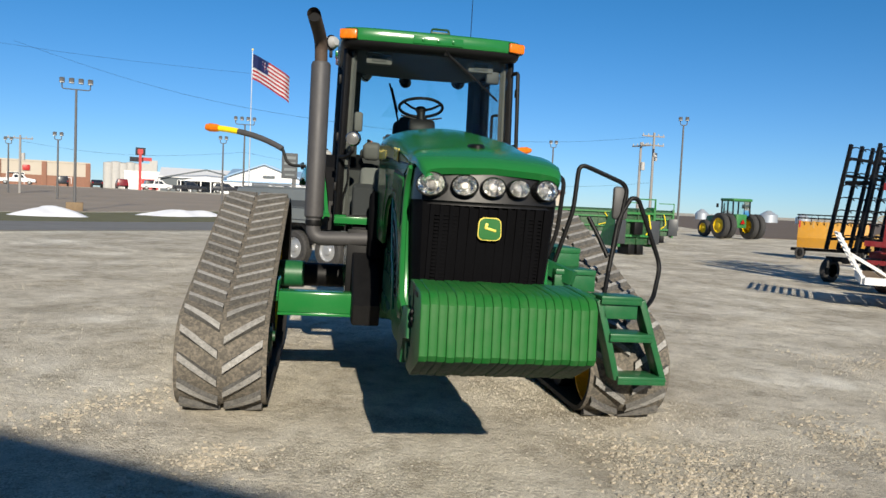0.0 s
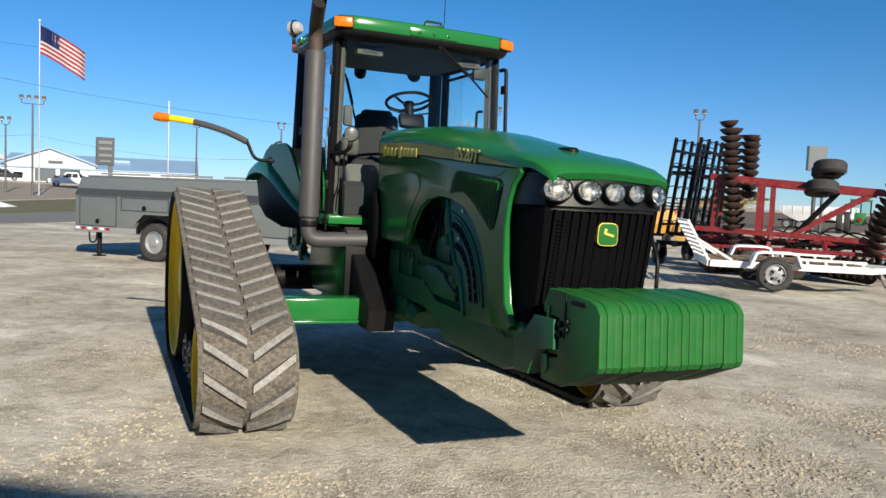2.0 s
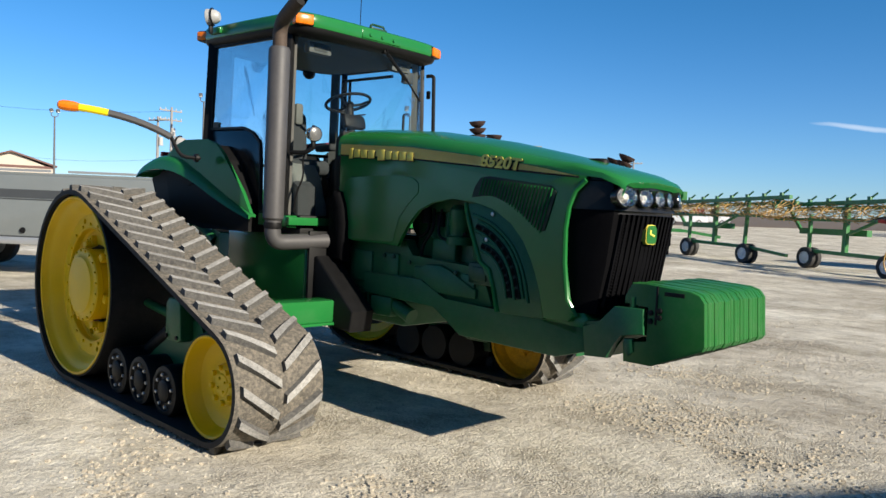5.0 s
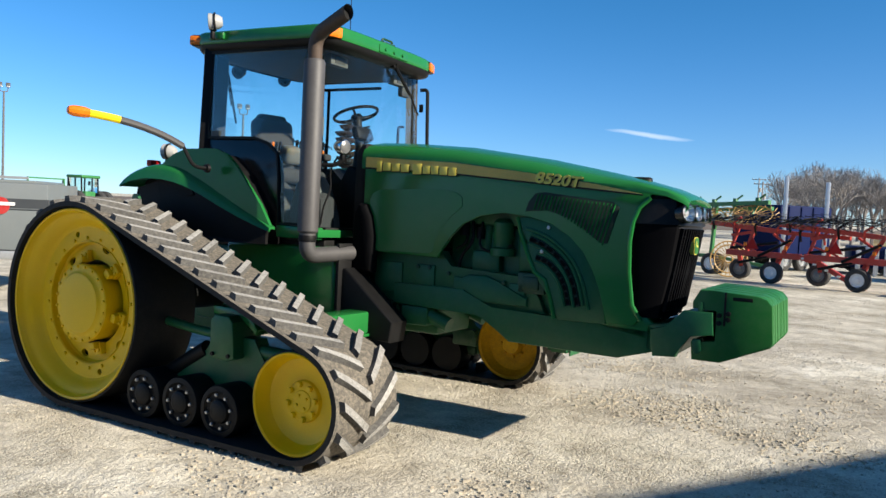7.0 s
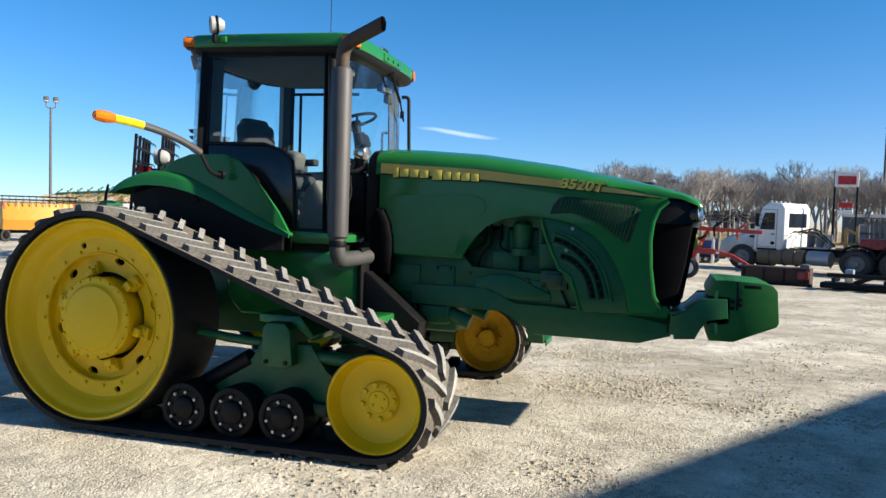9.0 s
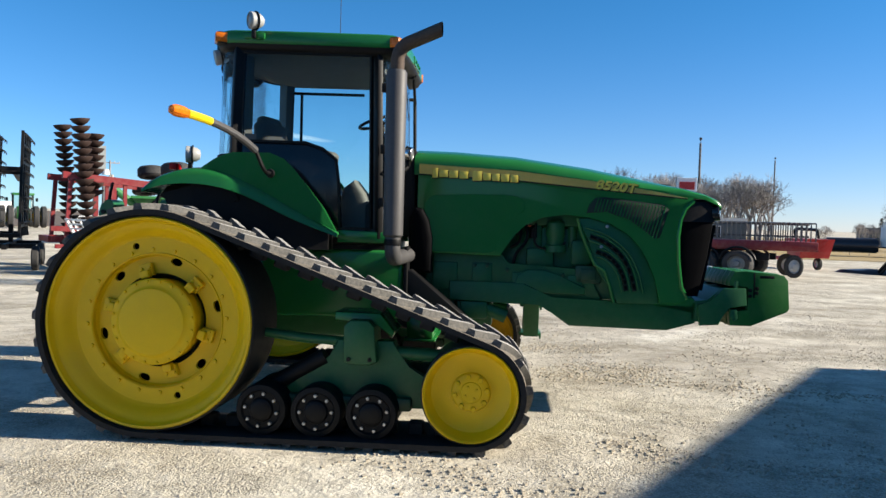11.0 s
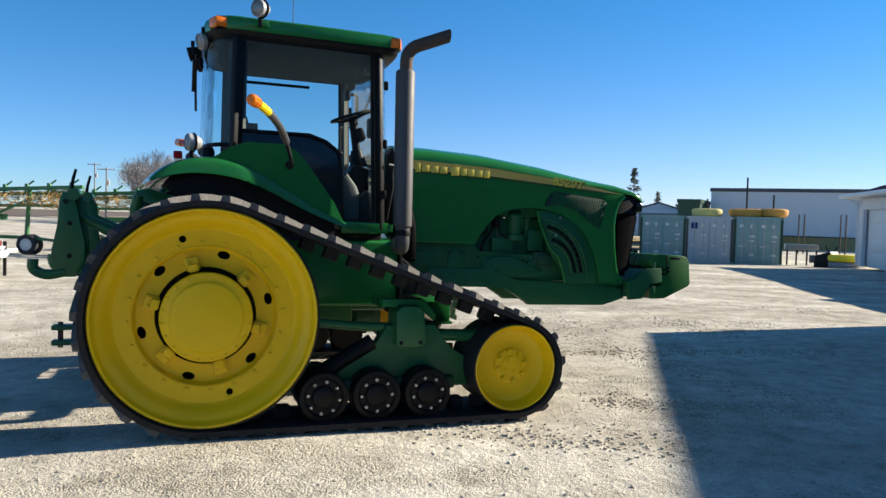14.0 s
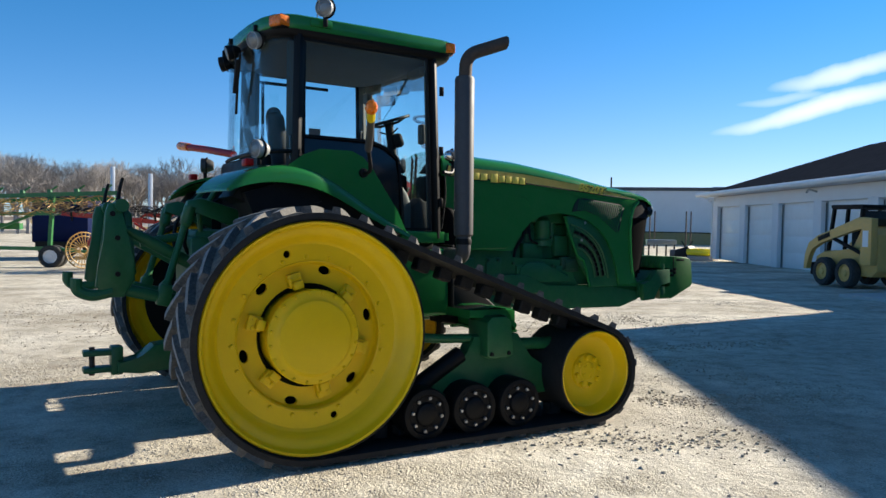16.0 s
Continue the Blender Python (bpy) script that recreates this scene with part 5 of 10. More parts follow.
part("lamp_cable", tube(bm_new(), bent([(1.53, -0.60, 1.93), (1.48, -0.63, 1.82), (1.50, -0.62, 1.70), (1.46, -0.66, 1.55), (1.44, -0.66, 1.42)], 0.06), 0.007, 6), BLACK, tractor)
# wipers
bm = bm_new()
tube(bm, [(1.535, 0.10, 2.745), (1.515, 0.13, 2.715), (1.505, 0.36, 2.545), (1.475, 0.55, 2.395)], 0.008, 6)
tube(bm, [(1.515, 0.13, 2.712), (1.505, 0.36, 2.54)], 0.014, 6)
part("wiper", bm, BLACK, tractor, "black windscreen wiper")
part("wiper_motor", box(bm_new(), (1.50, 0.11, 2.735), (0.05, 0.05, 0.05), 0.012), BLACK, tractor)
bm = bm_new()
tube(bm, [(-0.03, -0.22, 2.70), (-0.035, -0.16, 2.50), (-0.03, -0.10, 2.27)], 0.010, 6)
tube(bm, [(-0.045, -0.20, 2.66), (-0.05, -0.13, 2.42)], 0.016, 6)
part("rear_wiper", bm, BLACK, tractor, "black rear window wiper")

# inside the cab
SEAT_M = pose(0.52, -0.05, 0, 0, 0, -14)


def seat_part(name, pieces, material, parent, label=""):
    bm = bm_new()
    for c, size, bev, rot_ in pieces:
        box(bm, c, size, bev, rot=rot_, m=SEAT_M, seg=3)
    return part(name, bm, material, parent, label)


seat = seat_part("seat", [((0.06, 0, 1.80), (0.48, 0.48, 0.13), 0.05, None)], SEAT, tractor, "black operator seat")
seat_part("backrest", [((-0.20, 0, 2.06), (0.13, 0.40, 0.50), 0.06, (0, -8, 0)), ((-0.235, 0, 2.27), (0.11, 0.30, 0.16), 0.05, (0, -8, 0))], SEAT, seat)
seat_part("seat_base", [((0.05, 0, 1.55), (0.32, 0.34, 0.38), 0.04, None), ((0.02, 0, 1.71), (0.40, 0.40, 0.06), 0.02, None)], BLACK, seat)
seat_part("armrest", [((0.06, 0.29, 1.99), (0.34, 0.08, 0.06), 0.02, None)], SEAT, seat)
control = seat_part("armrest", [((0.18, -0.30, 1.955), (0.52, 0.15, 0.075), 0.025, (0, 5, 0))], PILLAR_DARK, seat)
seat_part("control_pod", [((0.46, -0.26, 1.955), (0.14, 0.15, 0.15), 0.04, (0, 14, 0))], TRIM_GREY, control, "grey control pod")
for k in range(4):
    seat_part("lever", [((0.22 + 0.055 * k, -0.31, 2.025), (0.018, 0.022, 0.075), 0.005, (0, 16, 0))], AMBER if k == 1 else BLACK, control)
part("side_console", prism(bm_new(), [(0.24, 1.37), (0.24, 1.84), (0.66, 1.86), (0.90, 1.70), (1.02, 1.55), (1.02, 1.37)], "y", -0.62, -0.36, 0.03), PILLAR_DARK, tractor)
bm = bm_new()
prism(bm, [(1.00, 1.37), (0.98, 1.52), (1.06, 1.74), (1.14, 1.80), (1.22, 1.70), (1.30, 1.50), (1.32, 1.37)], "y", -0.52, -0.24, 0.04, 3)
part("pedal_cover", bm, TRIM_PALE, tractor, "pale grey pedal and column cover")
bm = bm_new()
prism(bm, [(1.16, 1.37), (1.20, 1.78), (1.27, 1.90), (1.40, 1.86), (1.42, 1.37)], "y", -0.15, 0.11, 0.03)
rod(bm, (1.34, -0.03, 1.84), (1.272, -0.045, 2.28), 0.036, 14)
column = part("steering_column", bm, BLACK, tractor, "black steering column")
part("column_gaiter", tube(bm_new(), [(1.335, -0.03, 1.88), (1.325, -0.032, 1.93), (1.318, -0.034, 1.98), (1.31, -0.036, 2.03)], [0.085, 0.07, 0.06, 0.05], 14), BLACK, column)
part("gauge_pod", box(bm_new(), (1.33, -0.04, 2.16), (0.07, 0.22, 0.12), 0.03, rot=(0, -20, 0)), BLACK, column)
for sd in (-1, 1):
    part("column_lever", rod(bm_new(), (1.29, -0.04, 2.21), (1.27, -0.04 + sd * 0.17, 2.245), 0.007, 6), BLACK, column)
sm = Matrix.Translation((1.26, -0.047, 2.32)) @ Euler((0, radians(-18), 0)).to_matrix().to_4x4()
bm = bm_new()
tube(bm, [sm @ Vector((0.18 * math.cos(math.tau * k / 32), 0.18 * math.sin(math.tau * k / 32), 0)) for k in range(33)], 0.013, 8)
for a in (60, 180, 300):
    tube(bm, [sm @ Vector((0.02 * math.cos(radians(a)), 0.02 * math.sin(radians(a)), -0.03)), sm @ Vector((0.10 * math.cos(radians(a)), 0.10 * math.sin(radians(a)), -0.025)), sm @ Vector((0.178 * math.cos(radians(a)), 0.178 * math.sin(radians(a)), 0))], 0.011, 6)
lathe(bm, [(0, 0.0), (0.04, -0.004), (0.048, -0.02), (0.03, -0.06)], sm, 16)
part("steering_wheel", bm, BLACK, column, "black steering wheel")
part("display", box(bm_new(), (1.33, 0.53, 2.60), (0.05, 0.11, 0.10), 0.012), PILLAR_DARK, tractor, "small screen on the cab pillar")
part("display_face", box(bm_new(), (1.303, 0.53, 2.60), (0.006, 0.085, 0.075)), TRIM_PALE, tractor)
part("pillar_screen", box(bm_new(), (1.31, -0.56, 2.16), (0.05, 0.07, 0.16), 0.02), TRIM_GREY, tractor, "pale grey monitor housing")
part("front_console", prism(bm_new(), [(1.24, 1.37), (1.24, 1.60), (1.30, 1.66), (1.37, 1.62), (1.38, 1.37)], "y", -0.58, -0.40, 0.03), SEAT, tractor)

# fenders
for sd in (-1, 1):
    up = [(-0.32, 1.665), (-0.27, 1.722), (-0.20, 1.775), (-0.06, 1.828), (0.10, 1.845), (0.26, 1.822), (0.42, 1.755), (0.62, 1.645), (0.84, 1.505), (1.08, 1.385)]
    dn = [(1.08, 1.350), (0.86, 1.430), (0.70, 1.500), (0.50, 1.600), (0.33, 1.672), (0.14, 1.712), (-0.06, 1.715), (-0.20, 1.690), (-0.30, 1.655)]
    up = [(p.x, p.z) for p in bent([(x, 0, z) for x, z in up], 0.2, 3)]
    dn = [(p.x, p.z) for p in bent([(x, 0, z) for x, z in dn], 0.2, 3)]

    def flare(bm, out, thick):
        """Turns a panel built between y = 0 and 1 into a sheet that flares outwards to the rear."""
        for v in bm.verts:
            edge = float(np.interp(v.co.x, [-0.27, 0.3, 1.08], [1.06, 0.99, 0.82])) - out
            v.co.y = sd * (edge - thick * (1 - v.co.y))
        return bm
    # one shell from the cab over the top to the rolled outer lip
    bm = bm_new()
    shell = []
    for k in range(31):
        x = -0.32 + 1.40 * k / 30
        zt, zd = float(np.interp(x, [p[0] for p in up], [p[1] for p in up])), float(np.interp(x, [p[0] for p in dn[::-1]], [p[1] for p in dn[::-1]]))
        zd = min(zd, zt - 0.022)
        edge = float(np.interp(x, [-0.27, 0.3, 1.08], [1.06, 0.99, 0.82]))
        inner = float(np.interp(x, [-0.3, 0.1, 0.35, 0.6], [0.48, 0.50, 0.68, edge - 0.07]))
        r = min(0.06, (zt - zd) * 0.6)
        back = 0.08 * (1 - ease(x, -0.3, 0.2))
        sect = [(inner, zt, 1.0), ((inner + edge) / 2, zt + 0.004, 0.5), (edge - r * 1.4, zt, 0.1), (edge - r * 0.6, zt - r * 0.18, 0), (edge - r * 0.15, zt - r * 0.55, 0), (edge, zt - r, 0), (edge + 0.004, zd, 0), (edge - 0.014, zd - 0.002, 0), (edge - 0.020, zt - r, 0), (edge - r * 1.4, zt - 0.020, 0.1), ((inner + edge) / 2, zt - 0.016, 0.5), (inner, zt - 0.02, 1.0)]
        shell.append([bm.verts.new((x - back * q, sd * y, z)) for y, z, q in sect])
    for p, q in zip(shell, shell[1:]):
        for i in range(len(p)):
            j = (i + 1) % len(p)
            bm.faces.new((p[i], p[j], q[j], q[i]))
    for p in (shell[0], shell[-1]):
        for ring in ((0, 1, 10, 11), (1, 2, 9, 10), (2, 3, 8, 9), (3, 4, 5, 8), (5, 6, 7, 8)):
            bm.faces.new([p[i] for i in ring])
    fender = part("fender", bm, GREEN, tractor, "curved green rear fender", smooth=50)
    bm = prism(bm_new(), [(0.0, 1.74), (0.10, 1.84), (0.20, 1.91), (0.32, 1.955), (0.58, 1.96), (0.68, 1.92), (0.76, 1.84), (0.98, 1.55), (1.07, 1.385), (0.70, 1.53), (0.45, 1.67), (0.2, 1.74)], "y", 0.0, 1.0)
    bmesh.ops.bevel(bm, geom=[e for e in bm.edges if abs(e.verts[0].co.y - e.verts[1].co.y) < 1e-4], offset=0.012, segments=2, affect="EDGES")
    part("fender_shoulder", flare(bm, 0.03, 0.03), GREEN, fender, smooth=40)
    bm = prism(bm_new(), [(-0.2, 1.64), (0.0, 1.70), (0.10, 1.80), (0.3, 1.92), (0.6, 1.92), (0.76, 1.80), (0.98, 1.5), (1.0, 1.36), (1.0, 1.25), (0.5, 1.25), (0.1, 1.32), (-0.1, 1.42)], "y", 0.0, 1.0)
    part("fender_liner", flare(bm, 0.075, 0.36), BLACK, fender, "black fender liner", smooth=0)
    part("deck_liner", prism(bm_new(), [(-0.26, 1.62), (-0.2, 1.70), (-0.06, 1.76), (0.10, 1.775), (0.30, 1.74), (0.36, 1.60), (0.0, 1.50)], "y", sd * 0.50, sd * 0.90, 0.01), BLACK, fender)
    part("tail_lamp", box(bm_new(), (-0.15, sd * 0.87, 1.845), (0.06, 0.10, 0.05), 0.01), RED_LENS, fender, "small red tail lamp")
    work_light(-0.06, sd * 0.81, 1.945, (-1, sd * 0.35, 0.0), fender, 0.06, shell=LAMP_WHITE if sd < 0 else MIRROR_GREY, stem=0.05)
sd = -1
# warning arm
bm = bm_new()
tube(bm, bent([(0.62, sd * 0.98, 1.80), (0.62, sd * 1.14, 1.80), (0.57, sd * 1.20, 1.95)], 0.06), 0.014, 8)
lathe(bm, [(0, 0.03), (0.03, 0.025), (0.034, 0)], Matrix.Translation((0.62, sd * 1.0, 1.80)) @ Euler((radians(90 * sd * -1), 0, 0)).to_matrix().to_4x4(), 14)
arm = part("warning_arm", bm, BLACK, tractor, "curved arm with amber warning light")

def arm_piece(name, ts, r0, mat, lab=""):
    bm = bm_new()
    pts, q = [], [(0.57, 1.20, 1.945), (0.50, 1.40, 2.055), (0.40, 1.62, 2.105), (0.27, 1.92, 2.115)]
    for t in ts:
        a, b, c, d = q
        pts.append(tuple((1 - t) ** 3 * a[i] + 3 * t * (1 - t) ** 2 * b[i] + 3 * t * t * (1 - t) * c[i] + t ** 3 * d[i] for i in range(3)))
    pts = [(x, sd * y, z) for x, y, z in pts]
    rad = r0 if isinstance(r0, list) else [r0] * len(pts)
    tube(bm, pts, rad, 10)
    part(name, bm, mat, arm, lab)
arm_piece("arm_sleeve", [k / 8 * 0.62 for k in range(9)], 0.026, STEEL_GREY)
arm_piece("reflector_band", [0.62, 0.70, 0.78, 0.85], 0.027, REFLECT_Y, "yellow reflective band")
arm_piece("arm_light", [0.85, 0.88, 0.92, 0.96, 0.99, 1.0], [0.029, 0.036, 0.038, 0.037, 0.028, 0.012], AMBER, "amber arm light")
# rear marker bar: red arm with amber end
bm = bm_new()
tube(bm, [(0.04, 0.25, 2.0), (-0.06, 0.75, 2.075), (-0.14, 1.08, 2.12)], 0.03, 10)
marker = part("marker_arm", bm, RED_LENS, tractor, "red reflective marker arm")
bm = bm_new()
tube(bm, [(-0.14, 1.08, 2.12), (-0.18, 1.26, 2.145), (-0.19, 1.31, 2.15)], [0.036, 0.038, 0.02], 10)
part("marker_light", bm, AMBER, marker, "amber marker light")

# platform, steps and rails on the left flank
bm = bm_new()
box(bm, (1.78, 0.86, 1.235), (0.72, 0.52, 0.045), 0.012)
box(bm, (2.0, 0.86, 1.16), (0.3, 0.5, 0.11), 0.01)
platform = part("platform", bm, GREEN_WORN, tractor, "green entry platform with steps and rails")
bm = bm_new()
box(bm, (2.30, 0.98, 1.10), (0.34, 0.30, 0.04), 0.008)
box(bm, (2.44, 0.98, 1.03), (0.03, 0.30, 0.13), 0.006)
part("landing", bm, GREEN_WORN, platform)
for z, y0, y1 in ((0.405, 1.24, 1.585), (0.70, 1.165, 1.475), (0.955, 1.085, 1.375)):
    bm = bm_new()
    box(bm, (2.62, (y0 + y1) / 2, z), (0.22, y1 - y0, 0.028), 0.006)
    box(bm, (2.72, (y0 + y1) / 2, z - 0.018), (0.016, y1 - y0, 0.05), 0.005)
    part("step", bm, GREEN_WORN, platform)
bm = bm_new()
box(bm, (2.62, 1.235, 0.87), (0.16, 0.25, 0.12), 0.01)
part("step_riser", bm, GREEN_WORN, platform)
for ya, yb in ((1.085, 1.245), (1.39, 1.585)):
    bm = bm_new()
    prism(bm, [(ya - 0.022, 0.93), (ya + 0.022, 0.95), (yb + 0.022, 0.385), (yb - 0.022, 0.385)], "x", 2.55, 2.70, 0.006)
    part("step_stringer", bm, GREEN_WORN, platform)
bm = bm_new()
bars(bm, [((2.2, 0.62, 1.02), (2.6, 1.12, 0.90)), ((2.1, 0.62, 1.2), (2.5, 0.95, 1.06))], 0.05, 0.10)
part("ladder_brace", bm, GREEN_WORN, platform)
for pts in ([(2.3, 0.836, 1.054), (2.35, 0.967, 1.536), (2.35, 0.99, 1.878), (2.35, 1.366, 1.742), (2.35, 1.32, 1.45), (2.37, 1.261, 1.153), (2.5, 1.187, 0.96)],
            [(2.4, 1.242, 1.1), (2.35, 1.311, 1.492), (2.35, 1.40, 1.655), (2.35, 1.455, 1.645), (2.35, 1.659, 1.171), (2.45, 1.58, 0.94), (2.62, 1.43, 0.86)],
            [(1.6, 0.72, 1.22), (1.75, 0.72, 1.80), (1.9, 0.78, 1.84), (2.2, 0.935, 1.77), (2.2, 0.905, 1.38), (2.2, 0.82, 1.12)],
            [(2.3, 1.102, 1.496), (2.35, 1.17, 1.36), (2.4, 1.231, 1.216)]):
    bm = bm_new()
    tube(bm, bent(pts, 0.07), 0.0165, 10)
    part("handrail", bm, BLACK, platform, "bent black handrail")
bm = bm_new()
box(bm, (2.33, 1.325, 1.61), (0.05, 0.12, 0.24), 0.025)
rail_mirror = part("mirror", bm, MIRROR_GREY, platform, "grey side mirror housing")
bm = bm_new()
box(bm, (2.302, 1.325, 1.61), (0.006, 0.095, 0.2))
part("mirror_glass", bm, CHROME, rail_mirror)

bm = bm_new()
tube(bm, bent([(1.40, 0.69, 2.635), (1.46, 0.715, 2.64), (1.475, 0.735, 1.95), (1.41, 0.71, 1.9)], 0.05), 0.016, 10)
part("door_rail", bm, BLACK, tractor, "tall black door grab rail")
# rear hitch and drawbar
for sd in (-1, 1):
    bm = bm_new()
    prism(bm, [(-0.86, 0.945), (-0.955, 0.945), (-1.035, 1.02), (-1.02, 1.15), (-0.985, 1.32), (-0.975, 1.50), (-0.955, 1.565), (-0.90, 1.575), (-0.865, 1.545), (-0.845, 1.40), (-0.80, 1.20), (-0.79, 1.06)], "y", sd * 0.40, sd * 0.45, 0.012)
    hook = part("hitch_hook", bm, GREEN_WORN, tractor, "green three-point hitch arm with a claw")
    bm = bm_new()
    prism(bm, [(-0.84, 0.99), (-0.92, 1.01), (-0.94, 1.20), (-0.915, 1.38), (-0.90, 1.52), (-0.84, 1.55), (-0.80, 1.50), (-0.79, 1.30), (-0.77, 1.10)], "y", sd * 0.33, sd * 0.37, 0.010)
    part("hitch_plate", bm, GREEN_WORN, hook)
    part("claw", tube(bm_new(), bent([(-0.93, sd * 0.425, 0.985), (-1.06, sd * 0.425, 0.955), (-1.15, sd * 0.425, 1.0), (-1.145, sd * 0.425, 1.075)], 0.07), 0.038, 10), GREEN_WORN, hook)
    part("hitch_knob", rod(bm_new(), (-0.875, sd * 0.30, 1.555), (-0.875, sd * 0.48, 1.555), 0.045, 14), GREEN_WORN, hook)
    for hx, hz in ((-0.93, 1.50), (-0.90, 1.34), (-0.90, 1.10)):
        part("hitch_bolt", rod(bm_new(), (hx, sd * 0.44, hz), (hx, sd * 0.462, hz), 0.018, 8), BLACK, hook)
    part("lower_link", tube(bm_new(), [(-0.88, sd * 0.40, 1.0), (-0.6, sd * 0.40, 0.93), (-0.25, sd * 0.34, 0.84)], [0.045, 0.04, 0.055], 12), GREEN_WORN, tractor)
    link = part("lift_link", tube(bm_new(), [(-0.60, sd * 0.42, 0.93), (-0.585, sd * 0.42, 1.03), (-0.575, sd * 0.42, 1.05), (-0.47, sd * 0.43, 1.42), (-0.46, sd * 0.43, 1.44), (-0.43, sd * 0.44, 1.56)], [0.035, 0.035, 0.024, 0.024, 0.042, 0.042], 12), GREEN_WORN, tractor)
    part("link_fork", box(bm_new(), (-0.60, sd * 0.42, 0.95), (0.09, 0.08, 0.15), 0.015, rot=(0, 12, 0)), GREEN_WORN, link)
    part("rocker_arm", prism(bm_new(), [(-0.47, 1.52), (-0.45, 1.60), (-0.36, 1.62), (-0.10, 1.54), (-0.10, 1.40), (-0.36, 1.52)], "y", sd * 0.38, sd * 0.46, 0.015), GREEN_WORN, tractor)
    part("brace_rod", tube(bm_new(), [(-0.84, sd * 0.36, 1.40), (-0.66, sd * 0.34, 1.30), (-0.30, sd * 0.30, 1.10)], [0.03, 0.045, 0.045], 12), GREEN_WORN, tractor)
    part("hitch_pin", tube(bm_new(), [(-0.90, sd * 0.43, 1.55), (-0.885, sd * 0.43, 1.66), (-0.865, sd * 0.43, 1.74)], [0.016, 0.012, 0.010], 8), BLACK, hook)
    part("coupler_hose", tube(bm_new(), bent([(-0.18, sd * 0.22, 1.62), (-0.40, sd * 0.24, 1.50), (-0.44, sd * 0.2, 1.25), (-0.28, sd * 0.2, 1.12)], 0.1), 0.014, 8), BLACK, tractor)
bm = bm_new()
tube(bm, [(-0.2, 0, 1.38), (-0.70, 0, 1.30)], 0.032, 12)
box(bm, (-0.3, 0, 1.1), (0.2, 0.6, 0.5), 0.03)
tube(bm, [(-0.18, -0.3, 1.75), (-0.34, -0.28, 1.5), (-0.3, -0.2, 1.2)], 0.02, 8)
tube(bm, [(-0.18, 0.1, 1.75), (-0.38, 0.12, 1.5), (-0.34, 0.1, 1.2)], 0.02, 8)
part("top_link", bm, GREEN_WORN, tractor)
bm = bm_new()
prism(bm, [(-0.2, 0.40), (-0.2, 0.62), (-0.62, 0.56), (-0.72, 0.46), (-0.86, 0.46), (-0.86, 0.38), (-0.7, 0.36)], "y", -0.1, 0.1, 0.015)
box(bm, (-0.96, 0, 0.52), (0.24, 0.12, 0.04), 0.01)
box(bm, (-0.96, 0, 0.40), (0.24, 0.12, 0.04), 0.01)
box(bm, (-0.86, 0, 0.46), (0.08, 0.14, 0.2), 0.01)
drawbar = part("drawbar", bm, GREEN_WORN, tractor, "green drawbar clevis")
bm = bm_new()
rod(bm, (-1.02, 0, 0.36), (-1.02, 0, 0.56), 0.02, 10)
part("drawbar_pin", bm, RUSTY, drawbar)


# ---- materials of the surroundings ----
ASPHALT = paint("worn_asphalt", (0.16, 0.157, 0.15), 0.9, vary=0.25, scale=0.6, grain=30, bump=0.004, dust=0.4, dust_colour=(0.24, 0.23, 0.21, 1))
GRASS = paint("dormant_grass", (0.11, 0.11, 0.045), 0.95, vary=0.5, scale=0.8, grain=9, dust=0.6, dust_colour=(0.16, 0.13, 0.06, 1))
STRAW = paint("straw_field", (0.34, 0.24, 0.09), 0.95, vary=0.25, scale=0.15, grain=4, dust=0.3)
SOIL = paint("bare_field_soil", (0.13, 0.095, 0.065), 0.95, vary=0.3, scale=0.1, grain=3)
LOT = paint("parking_lot", (0.27, 0.225, 0.175), 0.9, vary=0.2, scale=0.2, grain=5)
SNOW = paint("old_snow", (0.82, 0.83, 0.86), 0.8, vary=0.06, scale=0.9, bump=0.01)
CONCRETE = paint("concrete", (0.42, 0.41, 0.39), 0.85, vary=0.15, scale=1.2, grain=30)
TAN_WALL = paint("tan_wall", (0.46, 0.41, 0.34), 0.8, vary=0.06, scale=0.5)
BRICK_WALL = paint("brown_brick", (0.24, 0.12, 0.08), 0.85, vary=0.15, scale=2, grain=12)
GREY_WALL = paint("slate_siding", (0.1, 0.115, 0.125), 0.7, vary=0.1, scale=1)
BLUE_ROOF = paint("pale_blue_roof", (0.28, 0.42, 0.58), 0.4, metal=0.2, vary=0.06, scale=0.5)
BROWN_ROOF = paint("brown_roof", (0.12, 0.055, 0.045), 0.7, vary=0.12, scale=1)
SHINGLE = paint("dark_shingles", (0.030, 0.034, 0.042), 0.98, spec=0.0, vary=0.25, scale=2, grain=14, bump=0.006)
RED_PAINT = paint("red_paint", (0.42, 0.018, 0.018), 0.4, vary=0.12, scale=3, dust=0.15)
ORANGE_RED = paint("orange_red_paint", (0.42, 0.028, 0.016), 0.5, vary=0.12, scale=3, dust=0.12)
ORANGE = paint("orange_yellow_paint", (0.52, 0.25, 0.02), 0.5, vary=0.15, scale=3, dust=0.15)
TINE_YELLOW = paint("straw_yellow_paint", (0.42, 0.25, 0.07), 0.5, vary=0.2, scale=3)
BLUE_PAINT = paint("dark_blue_paint", (0.005, 0.012, 0.060), 0.6, vary=0.15, scale=2, spec=0.1)
FARM_GREEN = paint("farm_green_paint", (0.022, 0.17, 0.04), 0.4, vary=0.12, scale=3, dust=0.15)
HEADER_GREEN = paint("header_green_paint", (0.008, 0.062, 0.018), 0.5, vary=0.2, scale=3, dust=0.2)
HARROW_RED = paint("harrow_red_paint", (0.20, 0.007, 0.012), 0.45, vary=0.15, scale=3, dust=0.15)
